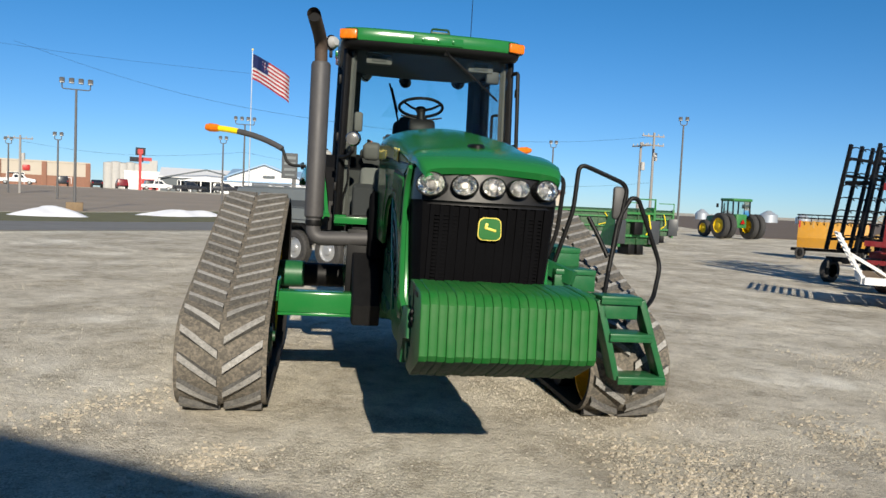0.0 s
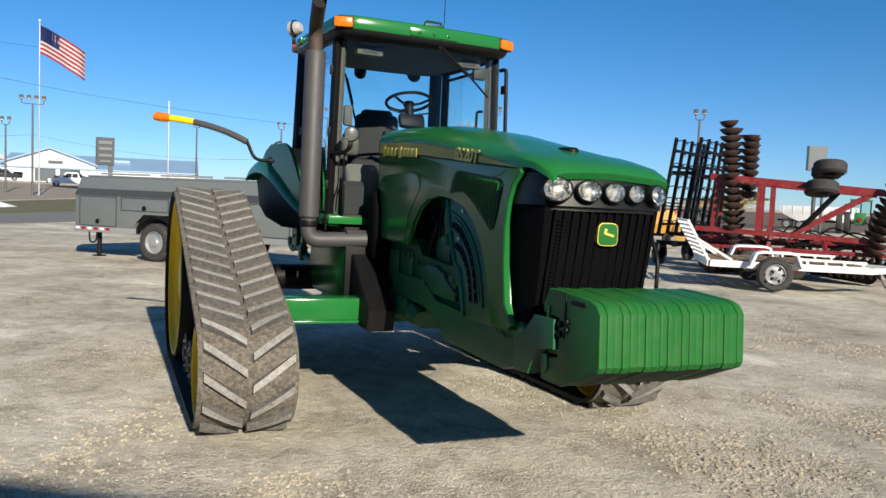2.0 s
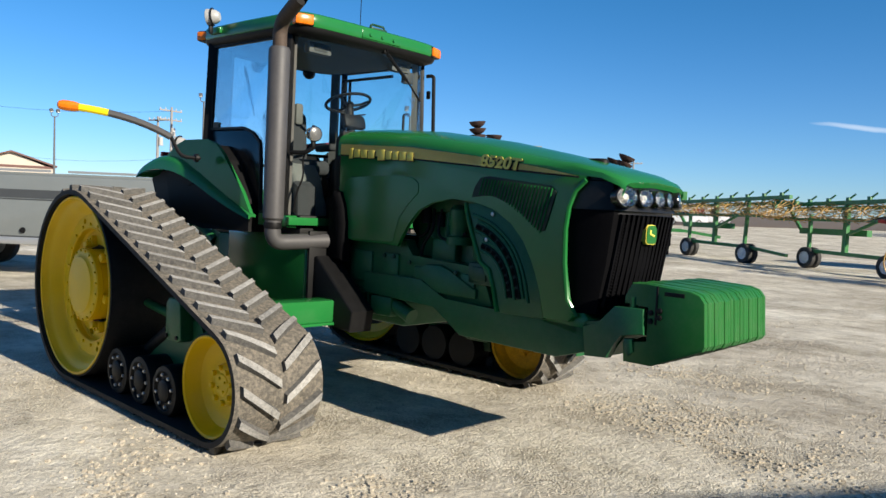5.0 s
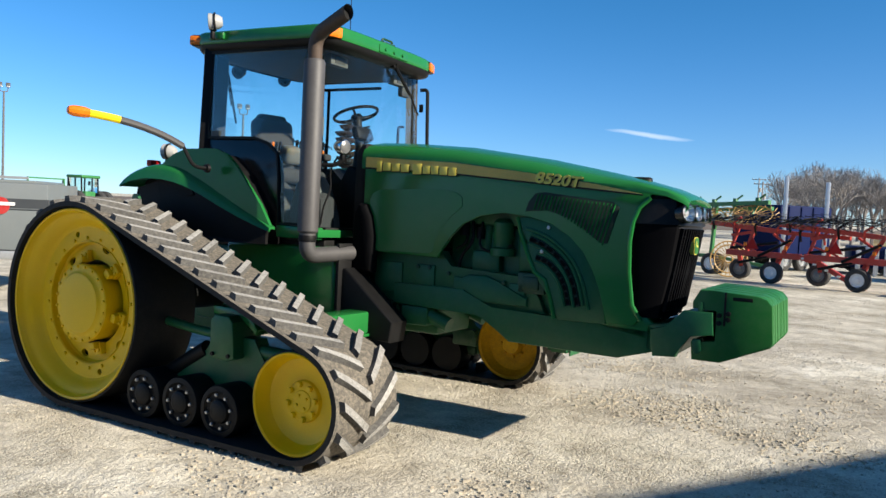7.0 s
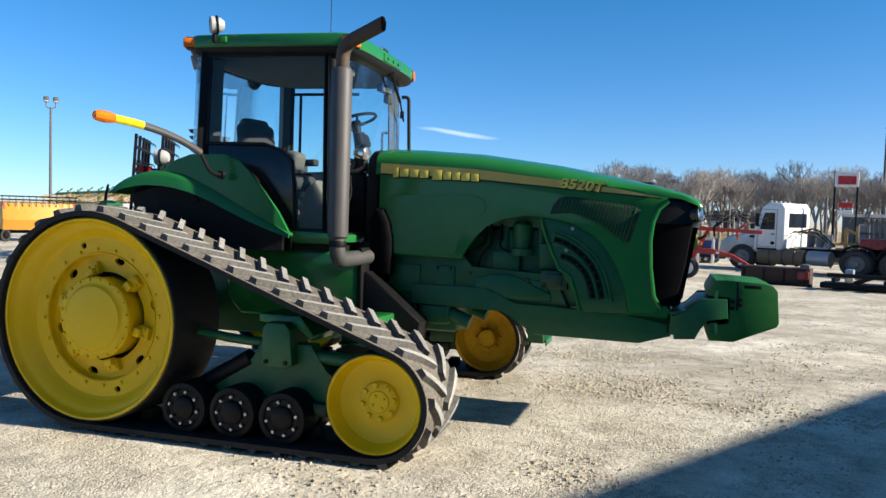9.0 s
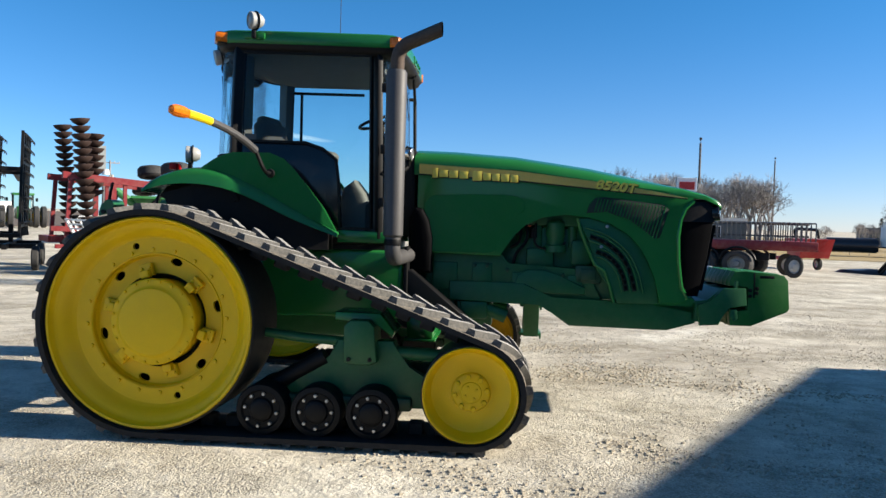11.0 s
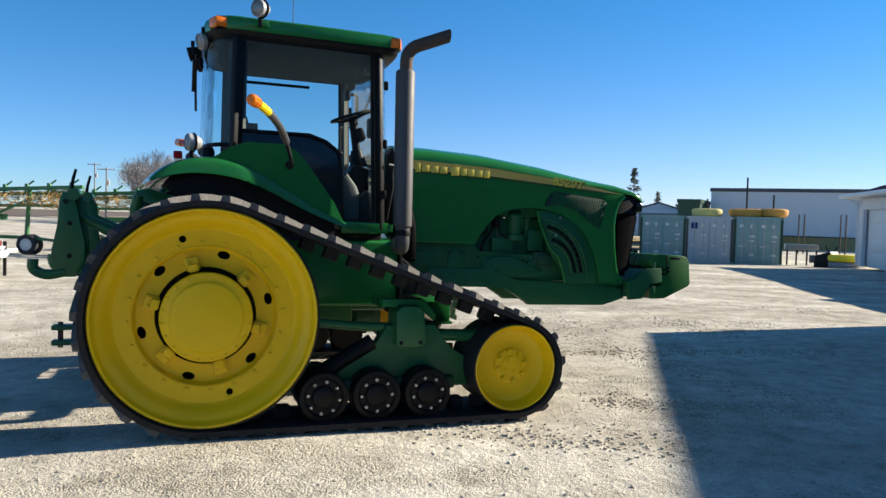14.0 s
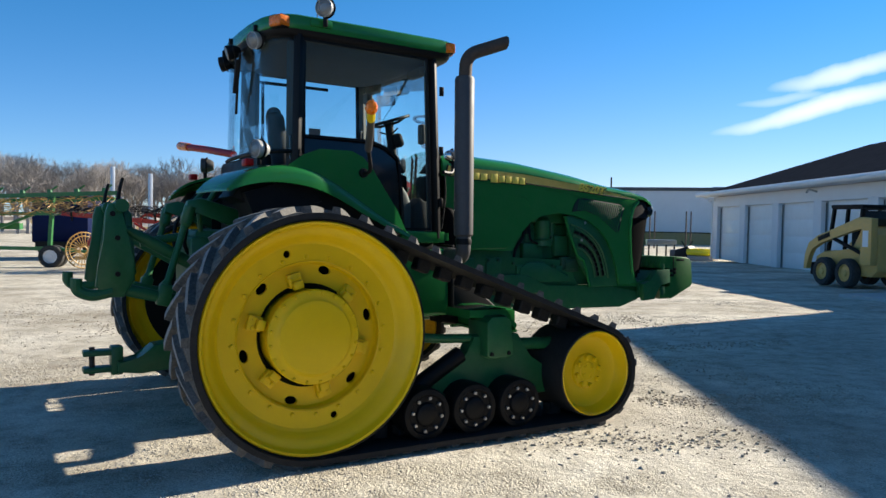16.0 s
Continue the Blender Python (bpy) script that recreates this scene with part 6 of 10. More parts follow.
TRAILER_GREY = paint("trailer_grey", (0.15, 0.168, 0.172), 0.35, vary=0.06, scale=1.5, dust=0.06)
TRAILER_DARK = paint("dark_slate_paint", (0.05, 0.055, 0.06), 0.4, vary=0.1)
GALV = paint("galvanised_steel", (0.5, 0.54, 0.58), 0.4, metal=0.5, vary=0.08)
LAMP_SHELL = paint("floodlight_shell", (0.06, 0.06, 0.062), 0.6, vary=0.15)
LAMP_GLASS = paint("floodlight_glass", (0.35, 0.36, 0.36), 0.2, vary=0.1)
POST_GREY = paint("lamp_post_grey", (0.1, 0.1, 0.1), 0.6, vary=0.15)
WOOD_POLE = paint("weathered_pole", (0.27, 0.255, 0.24), 0.9, vary=0.2, scale=3)
DISC_RUST = paint("rusted_disc_steel", (0.05, 0.028, 0.022), 0.7, metal=0.3, vary=0.35, scale=6)
BARK = paint("grey_bark", (0.27, 0.25, 0.24), 0.95, vary=0.2, scale=1.5)
NEEDLES = paint("conifer_needles", (0.11, 0.125, 0.09), 0.95, vary=0.3, scale=3)
CONT_GREEN = paint("container_green", (0.22, 0.36, 0.34), 0.55, vary=0.1, scale=1.5, dust=0.12)
CONT_GREY = paint("container_grey", (0.46, 0.50, 0.50), 0.55, vary=0.1, scale=1.5, dust=0.1)
RAFT_YELLOW = paint("faded_yellow_plastic", (0.6, 0.5, 0.16), 0.6, vary=0.1)
RAFT_ORANGE = paint("orange_plastic", (0.6, 0.27, 0.04), 0.6, vary=0.1)
LOADER_YELLOW = paint("loader_yellow", (0.66, 0.40, 0.11), 0.5, vary=0.12, dust=0.2)
SILVER = paint("silver_paint", (0.4, 0.41, 0.42), 0.35, metal=0.5, vary=0.08)
CAR_BLACK = paint("dark_car_paint", (0.02, 0.021, 0.025), 0.25, vary=0.1)
CAR_RED = paint("dark_red_car_paint", (0.16, 0.012, 0.015), 0.25, vary=0.1)
FLAG_RED = paint("flag_red", (0.5, 0.02, 0.03), 0.8, vary=0.05)
FLAG_BLUE = paint("flag_blue", (0.015, 0.03, 0.14), 0.8, vary=0.05)
FLAG_WHITE = paint("flag_white", (0.75, 0.75, 0.75), 0.8, vary=0.04)
PLASTIC_BLACK = paint("black_film", (0.02, 0.022, 0.03), 0.35, vary=0.2)
DIRTY_BROWN = paint("muddy_steel", (0.2, 0.14, 0.08), 0.8, vary=0.3, scale=4)


def ribbon(name, pts, width, material, lift, label, kind="structure", step=4.0):
    """A strip that follows the ground, as a slab with a real edge."""
    a, b = Vector((*pts[0], 0)), Vector((*pts[1], 0))
    d = (b - a).normalized()
    n = Vector((-d.y, d.x, 0))
    bm = bm_new()
    cuts = int((b - a).length / step) + 1
    across = max(2, int(width / 3))
    grid = []
    for i in range(cuts + 1):
        row = []
        for j in range(across + 1):
            p = a + (b - a) * (i / cuts) + n * width * (j / across)
            row.append(bm.verts.new((p.x, p.y, fall(p.x, p.y) + lift)))
        grid.append(row)
    for r, q in zip(grid, grid[1:]):
        for j in range(across):
            bm.faces.new((r[j], r[j + 1], q[j + 1], q[j]))
    ex = bmesh.ops.extrude_face_region(bm, geom=list(bm.faces))
    for v in ex["geom"]:
        if isinstance(v, bmesh.types.BMVert):
            v.co.z -= 0.12
    return solo(name, bm, material, label, "ground", kind=kind, smooth=0)


# road, verge, lots and fields
ribbon("road", ((-21.5, 2.0), (14.0, 98.0)), 7.0, ASPHALT, 0.035, "worn grey asphalt road beside the yard")
ribbon("verge", ((-28.4, 4.6), (7.0, 100.4)), 12.0, GRASS, 0.03, "dormant green and brown roadside grass", step=3)
ribbon("lot", ((-41.0, 9.0), (-5.0, 105.0)), 90.0, LOT, 0.025, "brown-grey parking lot in front of the stores")
ribbon("field", ((26.0, 62.0), (420.0, 20.0)), 400.0, SOIL, 0.03, "bare brown field reaching the horizon", step=20)
ribbon("field", ((48.0, 12.0), (60.0, -60.0)), 200.0, STRAW, 0.03, "dry straw-coloured grass behind the yard", step=6)


def snow_bank(x, y, rx, ry, h, turn, seed):
    bm = bm_new()
    rings = []
    for i in range(9):
        u = i / 8
        ring = []
        for k in range(36):
            a = math.tau * k / 36
            q = 1 + 0.35 * noise.noise((math.cos(a) * 1.6, math.sin(a) * 1.6, seed)) + 0.12 * noise.noise((math.cos(a) * 5, math.sin(a) * 5, seed))
            px, py = rx * u * q * math.cos(a), ry * u * q * math.sin(a)
            z = h * (1 - u * u) * (0.8 + 0.5 * noise.noise((px * 0.6, py * 0.6, seed))) - 0.02
            ring.append(bm.verts.new((px, py, z)))
        rings.append(ring)
    for a, b in zip(rings[1:], rings[2:]):
        for k in range(36):
            bm.faces.new((a[k], a[(k + 1) % 36], b[(k + 1) % 36], b[k]))
    bm.faces.new(rings[1])
    for v in rings[0]:
        bm.verts.remove(v)
    solo("snow_bank", bm, SNOW, "melting bank of old snow on the verge", "snow", m=on_ground(x, y, turn, 0.03), group="snow banks")


snow_bank(-21.8, 42.0, 2.2, 1.5, 0.62, 65, 3.1)
snow_bank(-18.2, 53.0, 3.6, 1.8, 0.55, 62, 7.7)


# ---- wheels and vehicles ----
def road_wheel(parent, x, y, z, r, w, side, rim=SILVER, tyre=TYRE, name="wheel"):
    """A tyre with its rim; side is the way the outer face looks along y."""
    m = wheel_frame(x, y, z, side)
    bm = bm_new()
    lathe(bm, [(r * 0.56, -w), (r * 0.9, -w), (r, -w * 0.82), (r, -w * 0.18), (r * 0.9, 0), (r * 0.66, 0.0), (r * 0.58, -w * 0.1)], m, 28)
    wh = part(name, bm, tyre, parent)
    bm = bm_new()
    lathe(bm, [(r * 0.58, -w * 0.9), (r * 0.60, -w * 0.1), (r * 0.56, -w * 0.06), (r * 0.5, -w * 0.25), (r * 0.26, -w * 0.2), (r * 0.2, -w * 0.05), (0, -w * 0.03)], m, 20)
    part("rim", bm, rim, wh)
    return wh


def car(name, m, paint_mat, label, profile, glass_poly, length, width, wheel_r=0.36, axles=None, group="parked cars"):
    """A car from its side profile, in metres along x, with windows, lamps and wheels."""
    ob = thing(name, m, label, "car", group)
    bm = bm_new()
    prism(bm, profile, "y", -width / 2, width / 2, 0.07, 3)
    for v in bm.verts:
        if v.co.z > 1.0:
            v.co.y *= 1 - 0.22 * (v.co.z - 1.0)
    part("body", bm, paint_mat, ob)
    for poly in glass_poly:
        for sd in (-1, 1):
            bm = bm_new()
            prism(bm, poly, "y", sd * (width / 2 - 0.04), sd * (width / 2 + 0.004))
            for v in bm.verts:
                if v.co.z > 1.0:
                    v.co.y *= 1 - 0.22 * (v.co.z - 1.0)
            part("window", bm, DARK_GLASS, ob, smooth=0)
    lo = min(p[0] for p in profile)
    hi = max(p[0] for p in profile)
    for x in axles or (lo + 0.9, hi - 0.95):
        for sd in (-1, 1):
            road_wheel(ob, x, sd * (width / 2 + 0.01), wheel_r, wheel_r, 0.24, sd)
    for sd in (-1, 1):
        bm = bm_new()
        box(bm, (hi - 0.02, sd * width * 0.38, 0.78), (0.06, 0.3, 0.16), 0.02)
        part("headlamp", bm, CHROME, ob)
        bm = bm_new()
        box(bm, (lo + 0.02, sd * width * 0.4, 0.9), (0.06, 0.2, 0.22), 0.02)
        part("tail_lamp", bm, RED_LENS, ob)
    bm = bm_new()
    box(bm, (hi + 0.02, 0, 0.5), (0.12, width * 0.9, 0.2), 0.03)
    box(bm, (lo - 0.02, 0, 0.5), (0.12, width * 0.9, 0.2), 0.03)
    part("bumper", bm, BLACK, ob)
    return ob


PICKUP = [(-2.8, 0.45), (-2.8, 1.05), (-0.75, 1.07), (-0.7, 1.72), (-0.45, 1.82), (0.75, 1.80), (1.25, 1.12), (2.55, 1.0), (2.72, 0.85), (2.72, 0.45)]
PICKUP_G = [[(-0.55, 1.15), (-0.55, 1.65), (0.05, 1.68), (0.05, 1.15)], [(0.12, 1.15), (0.12, 1.68), (0.66, 1.66), (1.05, 1.15)]]
SUV = [(-2.35, 0.42), (-2.35, 1.1), (-2.2, 1.68), (-1.9, 1.8), (0.35, 1.78), (1.05, 1.12), (2.2, 1.0), (2.38, 0.8), (2.38, 0.42)]
SUV_G = [[(-2.0, 1.15), (-1.9, 1.62), (-1.0, 1.65), (-1.0, 1.15)], [(-0.92, 1.15), (-0.92, 1.65), (0.3, 1.62), (0.78, 1.15)]]
VAN = [(-2.9, 0.42), (-2.95, 1.2), (-2.85, 2.45), (-2.6, 2.6), (1.1, 2.55), (1.75, 1.35), (2.7, 1.1), (2.8, 0.8), (2.8, 0.42)]
VAN_G = [[(0.35, 1.35), (0.35, 2.0), (1.0, 2.0), (1.45, 1.35)]]
SEDAN = [(-2.25, 0.4), (-2.3, 0.95), (-1.75, 1.05), (-1.1, 1.42), (0.3, 1.42), (1.0, 1.02), (2.1, 0.88), (2.25, 0.7), (2.25, 0.4)]
SEDAN_G = [[(-1.35, 1.06), (-1.0, 1.36), (-0.3, 1.37), (-0.3, 1.06)], [(-0.22, 1.06), (-0.22, 1.37), (0.25, 1.36), (0.72, 1.06)]]
for nm, x, y, turn, mat, lab, prof, gl in (
        ("pickup", -73.8, 131.9, 25, WHITE, "white pickup parked at the stores", PICKUP, PICKUP_G),
        ("car", -67.8, 135.2, 118, CAR_BLACK, "dark car parked at the stores", SUV, SUV_G),
        ("car", -63.3, 138.6, 118, CAR_BLACK, "black car parked at the stores", SEDAN, SEDAN_G),
        ("car", -59.4, 140.1, 118, CAR_RED, "dark red car parked at the stores", SUV, SUV_G),
        ("car", -54.9, 141.6, 118, CAR_BLACK, "black car parked at the stores", SUV, SUV_G),
        ("pickup", -51.9, 137.9, 20, WHITE, "white pickup with dark windows parked at the stores", PICKUP, PICKUP_G),
        ("pickup", -45.3, 134.9, 25, CAR_BLACK, "black pickup parked at the stores", PICKUP, PICKUP_G),
        ("car", -39.2, 136.4, 20, CAR_BLACK, "black sport utility car parked at the stores", SUV, SUV_G),
        ("pickup", -28.2, 131.9, 20, CAR_BLACK, "dark pickup beside the grey building", PICKUP, PICKUP_G),
        ("pickup", -22.5, 103.4, 196, WHITE, "white crew-cab pickup in front of the long building", PICKUP, PICKUP_G),
        ("car", 73.0, 55.0, -55, WHITE, "white sport utility car parked behind the implements", SUV, SUV_G),
        ("van", 83.0, 59.0, -55, WHITE, "white delivery van with red and orange shapes", VAN, VAN_G),
        ("pickup", 63.0, 57.0, -50, WHITE, "white pickup behind the red disc harrow", PICKUP, PICKUP_G)):
    ob = car(nm, on_ground(x, y, turn, 0.03), mat, lab, prof, gl, 5, 1.9)
    if nm == "van":
        for k, (px, mt) in enumerate(((-1.6, RED_PAINT), (-1.1, RED_PAINT), (-0.6, ORANGE_RED))):
            for sd in (-1, 1):
                bm = bm_new()
                box(bm, (px, sd * 0.78, 1.75), (0.4, 0.03, 0.5), 0.01)
                part("van_marking", bm, mt, ob)


# ---- buildings across the road ----
LARGER = Matrix.Diagonal((1.05, 1.05, 1.05, 1))


def building(name, m, length, depth, height, wall, roof_mat, label, ridge=0.0, lip=0.3, openings=(), bands=(), flat=False):
    """A hall with its front along x at y = 0, going back along y. openings: (x, z0, width, height, material); bands: (z0, z1, material)."""
    ob = thing(name, m, label, "building", "buildings round the yard")
    bm = bm_new()
    if ridge and not flat:
        prism(bm, [(0, -0.6), (depth, -0.6), (depth, height), (depth / 2, height + ridge), (0, height)], "x", 0, length)
    else:
        box(bm, (length / 2, depth / 2, height / 2 - 0.3), (length, depth, height + 0.6))
    part("wall", bm, wall, ob, smooth=0)
    bm = bm_new()
    if ridge and not flat:
        k = ridge / (depth / 2)
        for s_ in (0, 1):
            y0, y1 = (-lip, depth / 2) if s_ == 0 else (depth + lip, depth / 2)
            prism(bm, [(y0, height - k * lip), (y1, height + ridge), (y1, height + ridge + 0.18), (y0, height - k * lip + 0.18)], "x", -lip, length + lip)
    else:
        box(bm, (length / 2, depth / 2, height + 0.1), (length + 0.2, depth + 0.2, 0.35))
    part("roof", bm, roof_mat, ob, smooth=0)
    for x, z0, w, h, mat in openings:
        bm = bm_new()
        box(bm, (x, -0.02, z0 + h / 2), (w, 0.1, h))
        op = part("door" if z0 < 0.2 else "window", bm, mat, ob, smooth=0)
        bm = bm_new()
        for a, b in (((x - w / 2, -0.06, z0), (x - w / 2, -0.06, z0 + h)), ((x + w / 2, -0.06, z0), (x + w / 2, -0.06, z0 + h)), ((x - w / 2, -0.06, z0 + h), (x + w / 2, -0.06, z0 + h))):
            bars(bm, [(a, b)], 0.1, 0.08)
        part("frame", bm, WHITE if mat is not WHITE else TRAILER_GREY, op, smooth=0)
    for z0, z1, mat in bands:
        bm = bm_new()
        box(bm, (length / 2, -0.04, (z0 + z1) / 2), (length + 0.06, 0.1, z1 - z0))
        part("wall_band", bm, mat, ob, smooth=0)
    return ob


store = building("building", on_ground(-107.4, 147.6, 27.5) @ LARGER, 11.0, 20, 5.2, TAN_WALL, TAN_WALL, "tan store with a red awning over its entrance", bands=((0, 1.6, BRICK_WALL),), openings=((9.0, 0.1, 3, 2.6, DARK_GLASS), (4.0, 0.1, 3, 2.6, DARK_GLASS)))
bm = bm_new()
box(bm, (5.5, -0.6, 4.3), (11.2, 1.2, 1.0), 0.05)
part("awning", bm, RED_PAINT, store, "red awning")
store2 = building("building", on_ground(-90.1, 153.6, 27.5) @ LARGER, 16.0, 20, 4.6, TAN_WALL, TAN_WALL, "long tan store with a brick base and a red sign", bands=((0, 2.0, BRICK_WALL),), openings=((3.0, 0.1, 3, 2.2, DARK_GLASS), (12, 0.6, 1.4, 1.2, DARK_GLASS)))
bm = bm_new()
box(bm, (4.8, -0.15, 3.3), (1.3, 0.12, 1.1), 0.1)
part("store_sign", bm, RED_PAINT, store2, "red store sign")
for k in range(3):
    bm = bm_new()
    box(bm, (0.1 + k * 7.8, -0.12, 2.3), (0.9, 0.25, 4.8), 0.03)
    part("pilaster", bm, BRICK_WALL, store2)
building("building", on_ground(-70.6, 167.9, 20) @ LARGER, 17.0, 16, 3.6, WHITE, WHITE, "low white store with a dark red door", openings=((5.0, 0.1, 3.5, 2.2, RED_PAINT), (11, 0.1, 5, 1.2, GREY_WALL)))
gb = building("building", on_ground(-54.9, 146.9, 17) @ LARGER, 16.0, 14, 2.6, GREY_WALL, WHITE, "grey gabled building with a white canopy", ridge=1.7, openings=((4, 0.1, 2.0, 2.0, DARK_GLASS), (8, 0.1, 3.0, 2.0, DARK_GLASS), (12.5, 0.1, 2.5, 2.0, DARK_GLASS)))
bm = bm_new()
prism(bm, [(-0.4, 2.4), (8.0, 4.3), (16.4, 2.4), (16.4, 2.15), (8.0, 4.0), (-0.4, 2.15)], "y", -0.5, -0.2)
part("gable_trim", bm, GREY_WALL, gb, smooth=0)
bm = bm_new()
prism(bm, [(3.4, 2.0), (8.0, 2.9), (12.6, 2.0)], "y", -1.8, -0.3)
part("canopy", bm, WHITE, gb, smooth=0)
for k in range(6):
    bm = bm_new()
    box(bm, (3.6 + 1.75 * k, -1.7, 0.9), (0.18, 0.18, 2.4))
    part("canopy_post", bm, WHITE, gb, smooth=0)
lw = building("building", on_ground(-42.2, 145.4, 3.0) @ LARGER, 30.0, 16, 2.3, WHITE, BLUE_ROOF, "long white building with a pale blue metal roof", ridge=2.3, openings=((6.5, 0.1, 3.2, 2.1, GREY_WALL), (10.2, 0.1, 3.2, 2.1, GREY_WALL), (2.5, 0.6, 1.5, 0.9, DARK_GLASS), (15, 0.6, 1.5, 0.9, DARK_GLASS)))
bm = bm_new()
prism(bm, [(0.5, 0), (14.0, 0), (14.0, 3.2), (7.2, 5.6), (0.5, 3.2)], "y", -0.03, 7.9)
part("gable_front", bm, WHITE, lw, smooth=0)
for a, b in (((0.1, -0.3, 3.0), (7.2, -0.3, 5.6)), ((7.2, -0.3, 5.6), (14.4, -0.3, 3.0))):
    part("verge_board", bars(bm_new(), [(a, b)], 0.6, 0.22), BLUE_ROOF, lw, smooth=0)
bm = bm_new()
box(bm, (8.0, -0.1, 3.3), (2.2, 0.12, 0.5))
part("wall_sign", bm, GREY_WALL, lw, smooth=0)
bm = bm_new()
box(bm, (17.0, 5.0, 4.0), (4.0, 1.0, 0.4))
part("roof_vent", bm, BLUE_ROOF, lw, smooth=0)
tanb = building("building", on_ground(8.7, 137.1, -3.5) @ LARGER, 11.5, 26, 2.9, TAN_WALL, BROWN_ROOF, "tan metal shed with a brown gabled roof", openings=((8, 0.1, 3, 1.9, WHITE),))
bm = bm_new()
prism(bm, [(-0.4, 3.15), (5.75, 5.3), (11.9, 3.3), (11.9, 3.05), (5.75, 5.05), (-0.4, 2.9)], "y", -0.6, 26)
part("roof_plane", bm, BROWN_ROOF, tanb, smooth=0)
bm = bm_new()
prism(bm, [(0, 2.7), (5.75, 5.05), (11.5, 2.7)], "y", -0.02, 0.3)
part("gable_wall", bm, TAN_WALL, tanb, smooth=0)
# silos
for k in range(5):
    bm = bm_new()
    lathe(bm, [(1.45, -1), (1.45, 7.3 + 0.3 * (k % 2)), (0.0, 7.6 + 0.3 * (k % 2))], Matrix.Identity(4), 20)
    solo("silo", bm, CONCRETE, "round concrete grain silo behind the stores", "silo", m=on_ground(-102.6 + 1.9 * k, 232.4 + 0.9 * k) @ LARGER, group="grain silos")
bm = bm_new()
box(bm, (0, 0, 3.8), (5, 3, 7.6))
box(bm, (1.5, 0, 4.3), (2.2, 2, 8.6))
solo("elevator_house", bm, CONCRETE, "grey concrete elevator house beside the silos", "building", m=on_ground(-92.4, 236.9, 20) @ LARGER)
for x, y, r, h in ((79, 236, 1.98, 3.22), (86, 234, 2.48, 3.1), (97, 230, 2.6, 3.6), (106, 227, 2.11, 3.1)):
    bm = bm_new()
    lathe(bm, [(r, -1), (r, h - 1.3), (r * 0.2, h), (0, h)], Matrix.Identity(4), 24)
    solo("grain_bin", bm, GALV, "pale steel grain bin far across the field", "grain bin", m=on_ground(x, y), group="grain bins")


# ---- posts, signs and the flag ----
def lamp_post(x, y, h, heads, turn=0.0, aim=0.5, r=0.11):
    ob = thing("lamp_post", on_ground(x, y, turn), "tall dark steel yard lamp post with floodlights", "lamp post", "lamp posts")
    bm = bm_new()
    rod(bm, (0, 0, -0.3), (0, 0, h), r, 12, r * 0.7)
    part("pole", bm, POST_GREY, ob)
    span = 0.6 * (heads - 1)
    bm = bm_new()
    tube(bm, bent([(-span / 2, 0, h + 0.42), (-span / 2, 0, h - 0.02), (span / 2, 0, h - 0.02), (span / 2, 0, h + 0.42)], 0.18), 0.04, 8)
    part("crossarm", bm, POST_GREY, ob)
    for k in range(heads):
        px = -span / 2 + 0.6 * k
        bm = bm_new()
        box(bm, (px, -0.08, h + 0.55), (0.34, 0.24, 0.36), 0.05, rot=(-25, 0, 0))
        hd = part("floodlight", bm, LAMP_SHELL, ob)
        bm = bm_new()
        box(bm, (px, -0.20, h + 0.50), (0.28, 0.02, 0.29), 0.01, rot=(-25, 0, 0))
        part("lens", bm, LAMP_GLASS, hd)
    return ob


lamp_post(-26.2, 54.0, 8.5, 4, 25)
lamp_post(-38.5, 75.8, 5.9, 2, 25)
lamp_post(-49.7, 86.8, 5.6, 2, 25)
lamp_post(-20.5, 77.3, 8.3, 4, 15)
lamp_post(-24.0, 82.0, 6.5, 2, 15)
lamp_post(-6.8, 85.2, 7.4, 2)
lamp_post(1.9, 85.4, 7.8, 2)
lamp_post(11.5, 84.3, 8.0, 2)
lamp_post(21.8, 71.8, 9.9, 2, -15)
lamp_post(30.6, 50.7, 8.2, 2, -30)
lamp_post(98.3, -4.8, 13.2, 1, -90, r=0.2)
lamp_post(164.5, -25.5, 16.6, 1, -90, r=0.2)
bm = bm_new()
box(bm, (0, 0, 0.28), (1.1, 1.1, 0.66), 0.05)
solo("concrete_block", bm, DIRTY_BROWN, "concrete block at the foot of the lamp post", "block", m=on_ground(-26.2, 54.0, 25))


def utility_pole(x, y, h, arms, turn=0.0):
    ob = thing("utility_pole", on_ground(x, y, turn), "weathered wooden utility pole with crossarms", "utility pole", "utility poles")
    bm = bm_new()
    rod(bm, (0, 0, -0.3), (0, 0, h), 0.16, 10, 0.11)
    part("pole", bm, WOOD_POLE, ob)
    for k in range(arms):
        bm = bm_new()
        box(bm, (0, 0.12, h - 0.35 - 0.9 * k), (2.6, 0.1, 0.14), 0.01)
        arm_ob = part("crossarm", bm, WOOD_POLE, ob)
        for px in (-1.2, -0.6, 0.6, 1.2):
            bm = bm_new()
            lathe(bm, [(0, 0.2), (0.05, 0.16), (0.06, 0)], Matrix.Translation((px, 0.12, h - 0.28 - 0.9 * k)), 8)
            part("insulator", bm, CONCRETE, arm_ob)
    bm = bm_new()
    lathe(bm, [(0, 0.4), (0.2, 0.4), (0.22, -0.4), (0, -0.4)], Matrix.Translation((0.3, 0.1, h - 2.4)), 12)
    part("transformer", bm, CONCRETE, ob)
    return ob


utility_pole(20.6, 77.3, 9.6, 2, 20)
utility_pole(19.4, 77.6, 8.6, 1, -60)
utility_pole(-48.7, 87.4, 6.6, 1, 30)
utility_pole(88.3, 75.6, 8.8, 1, -45)
utility_pole(119.8, 39.5, 8.2, 1, -70)
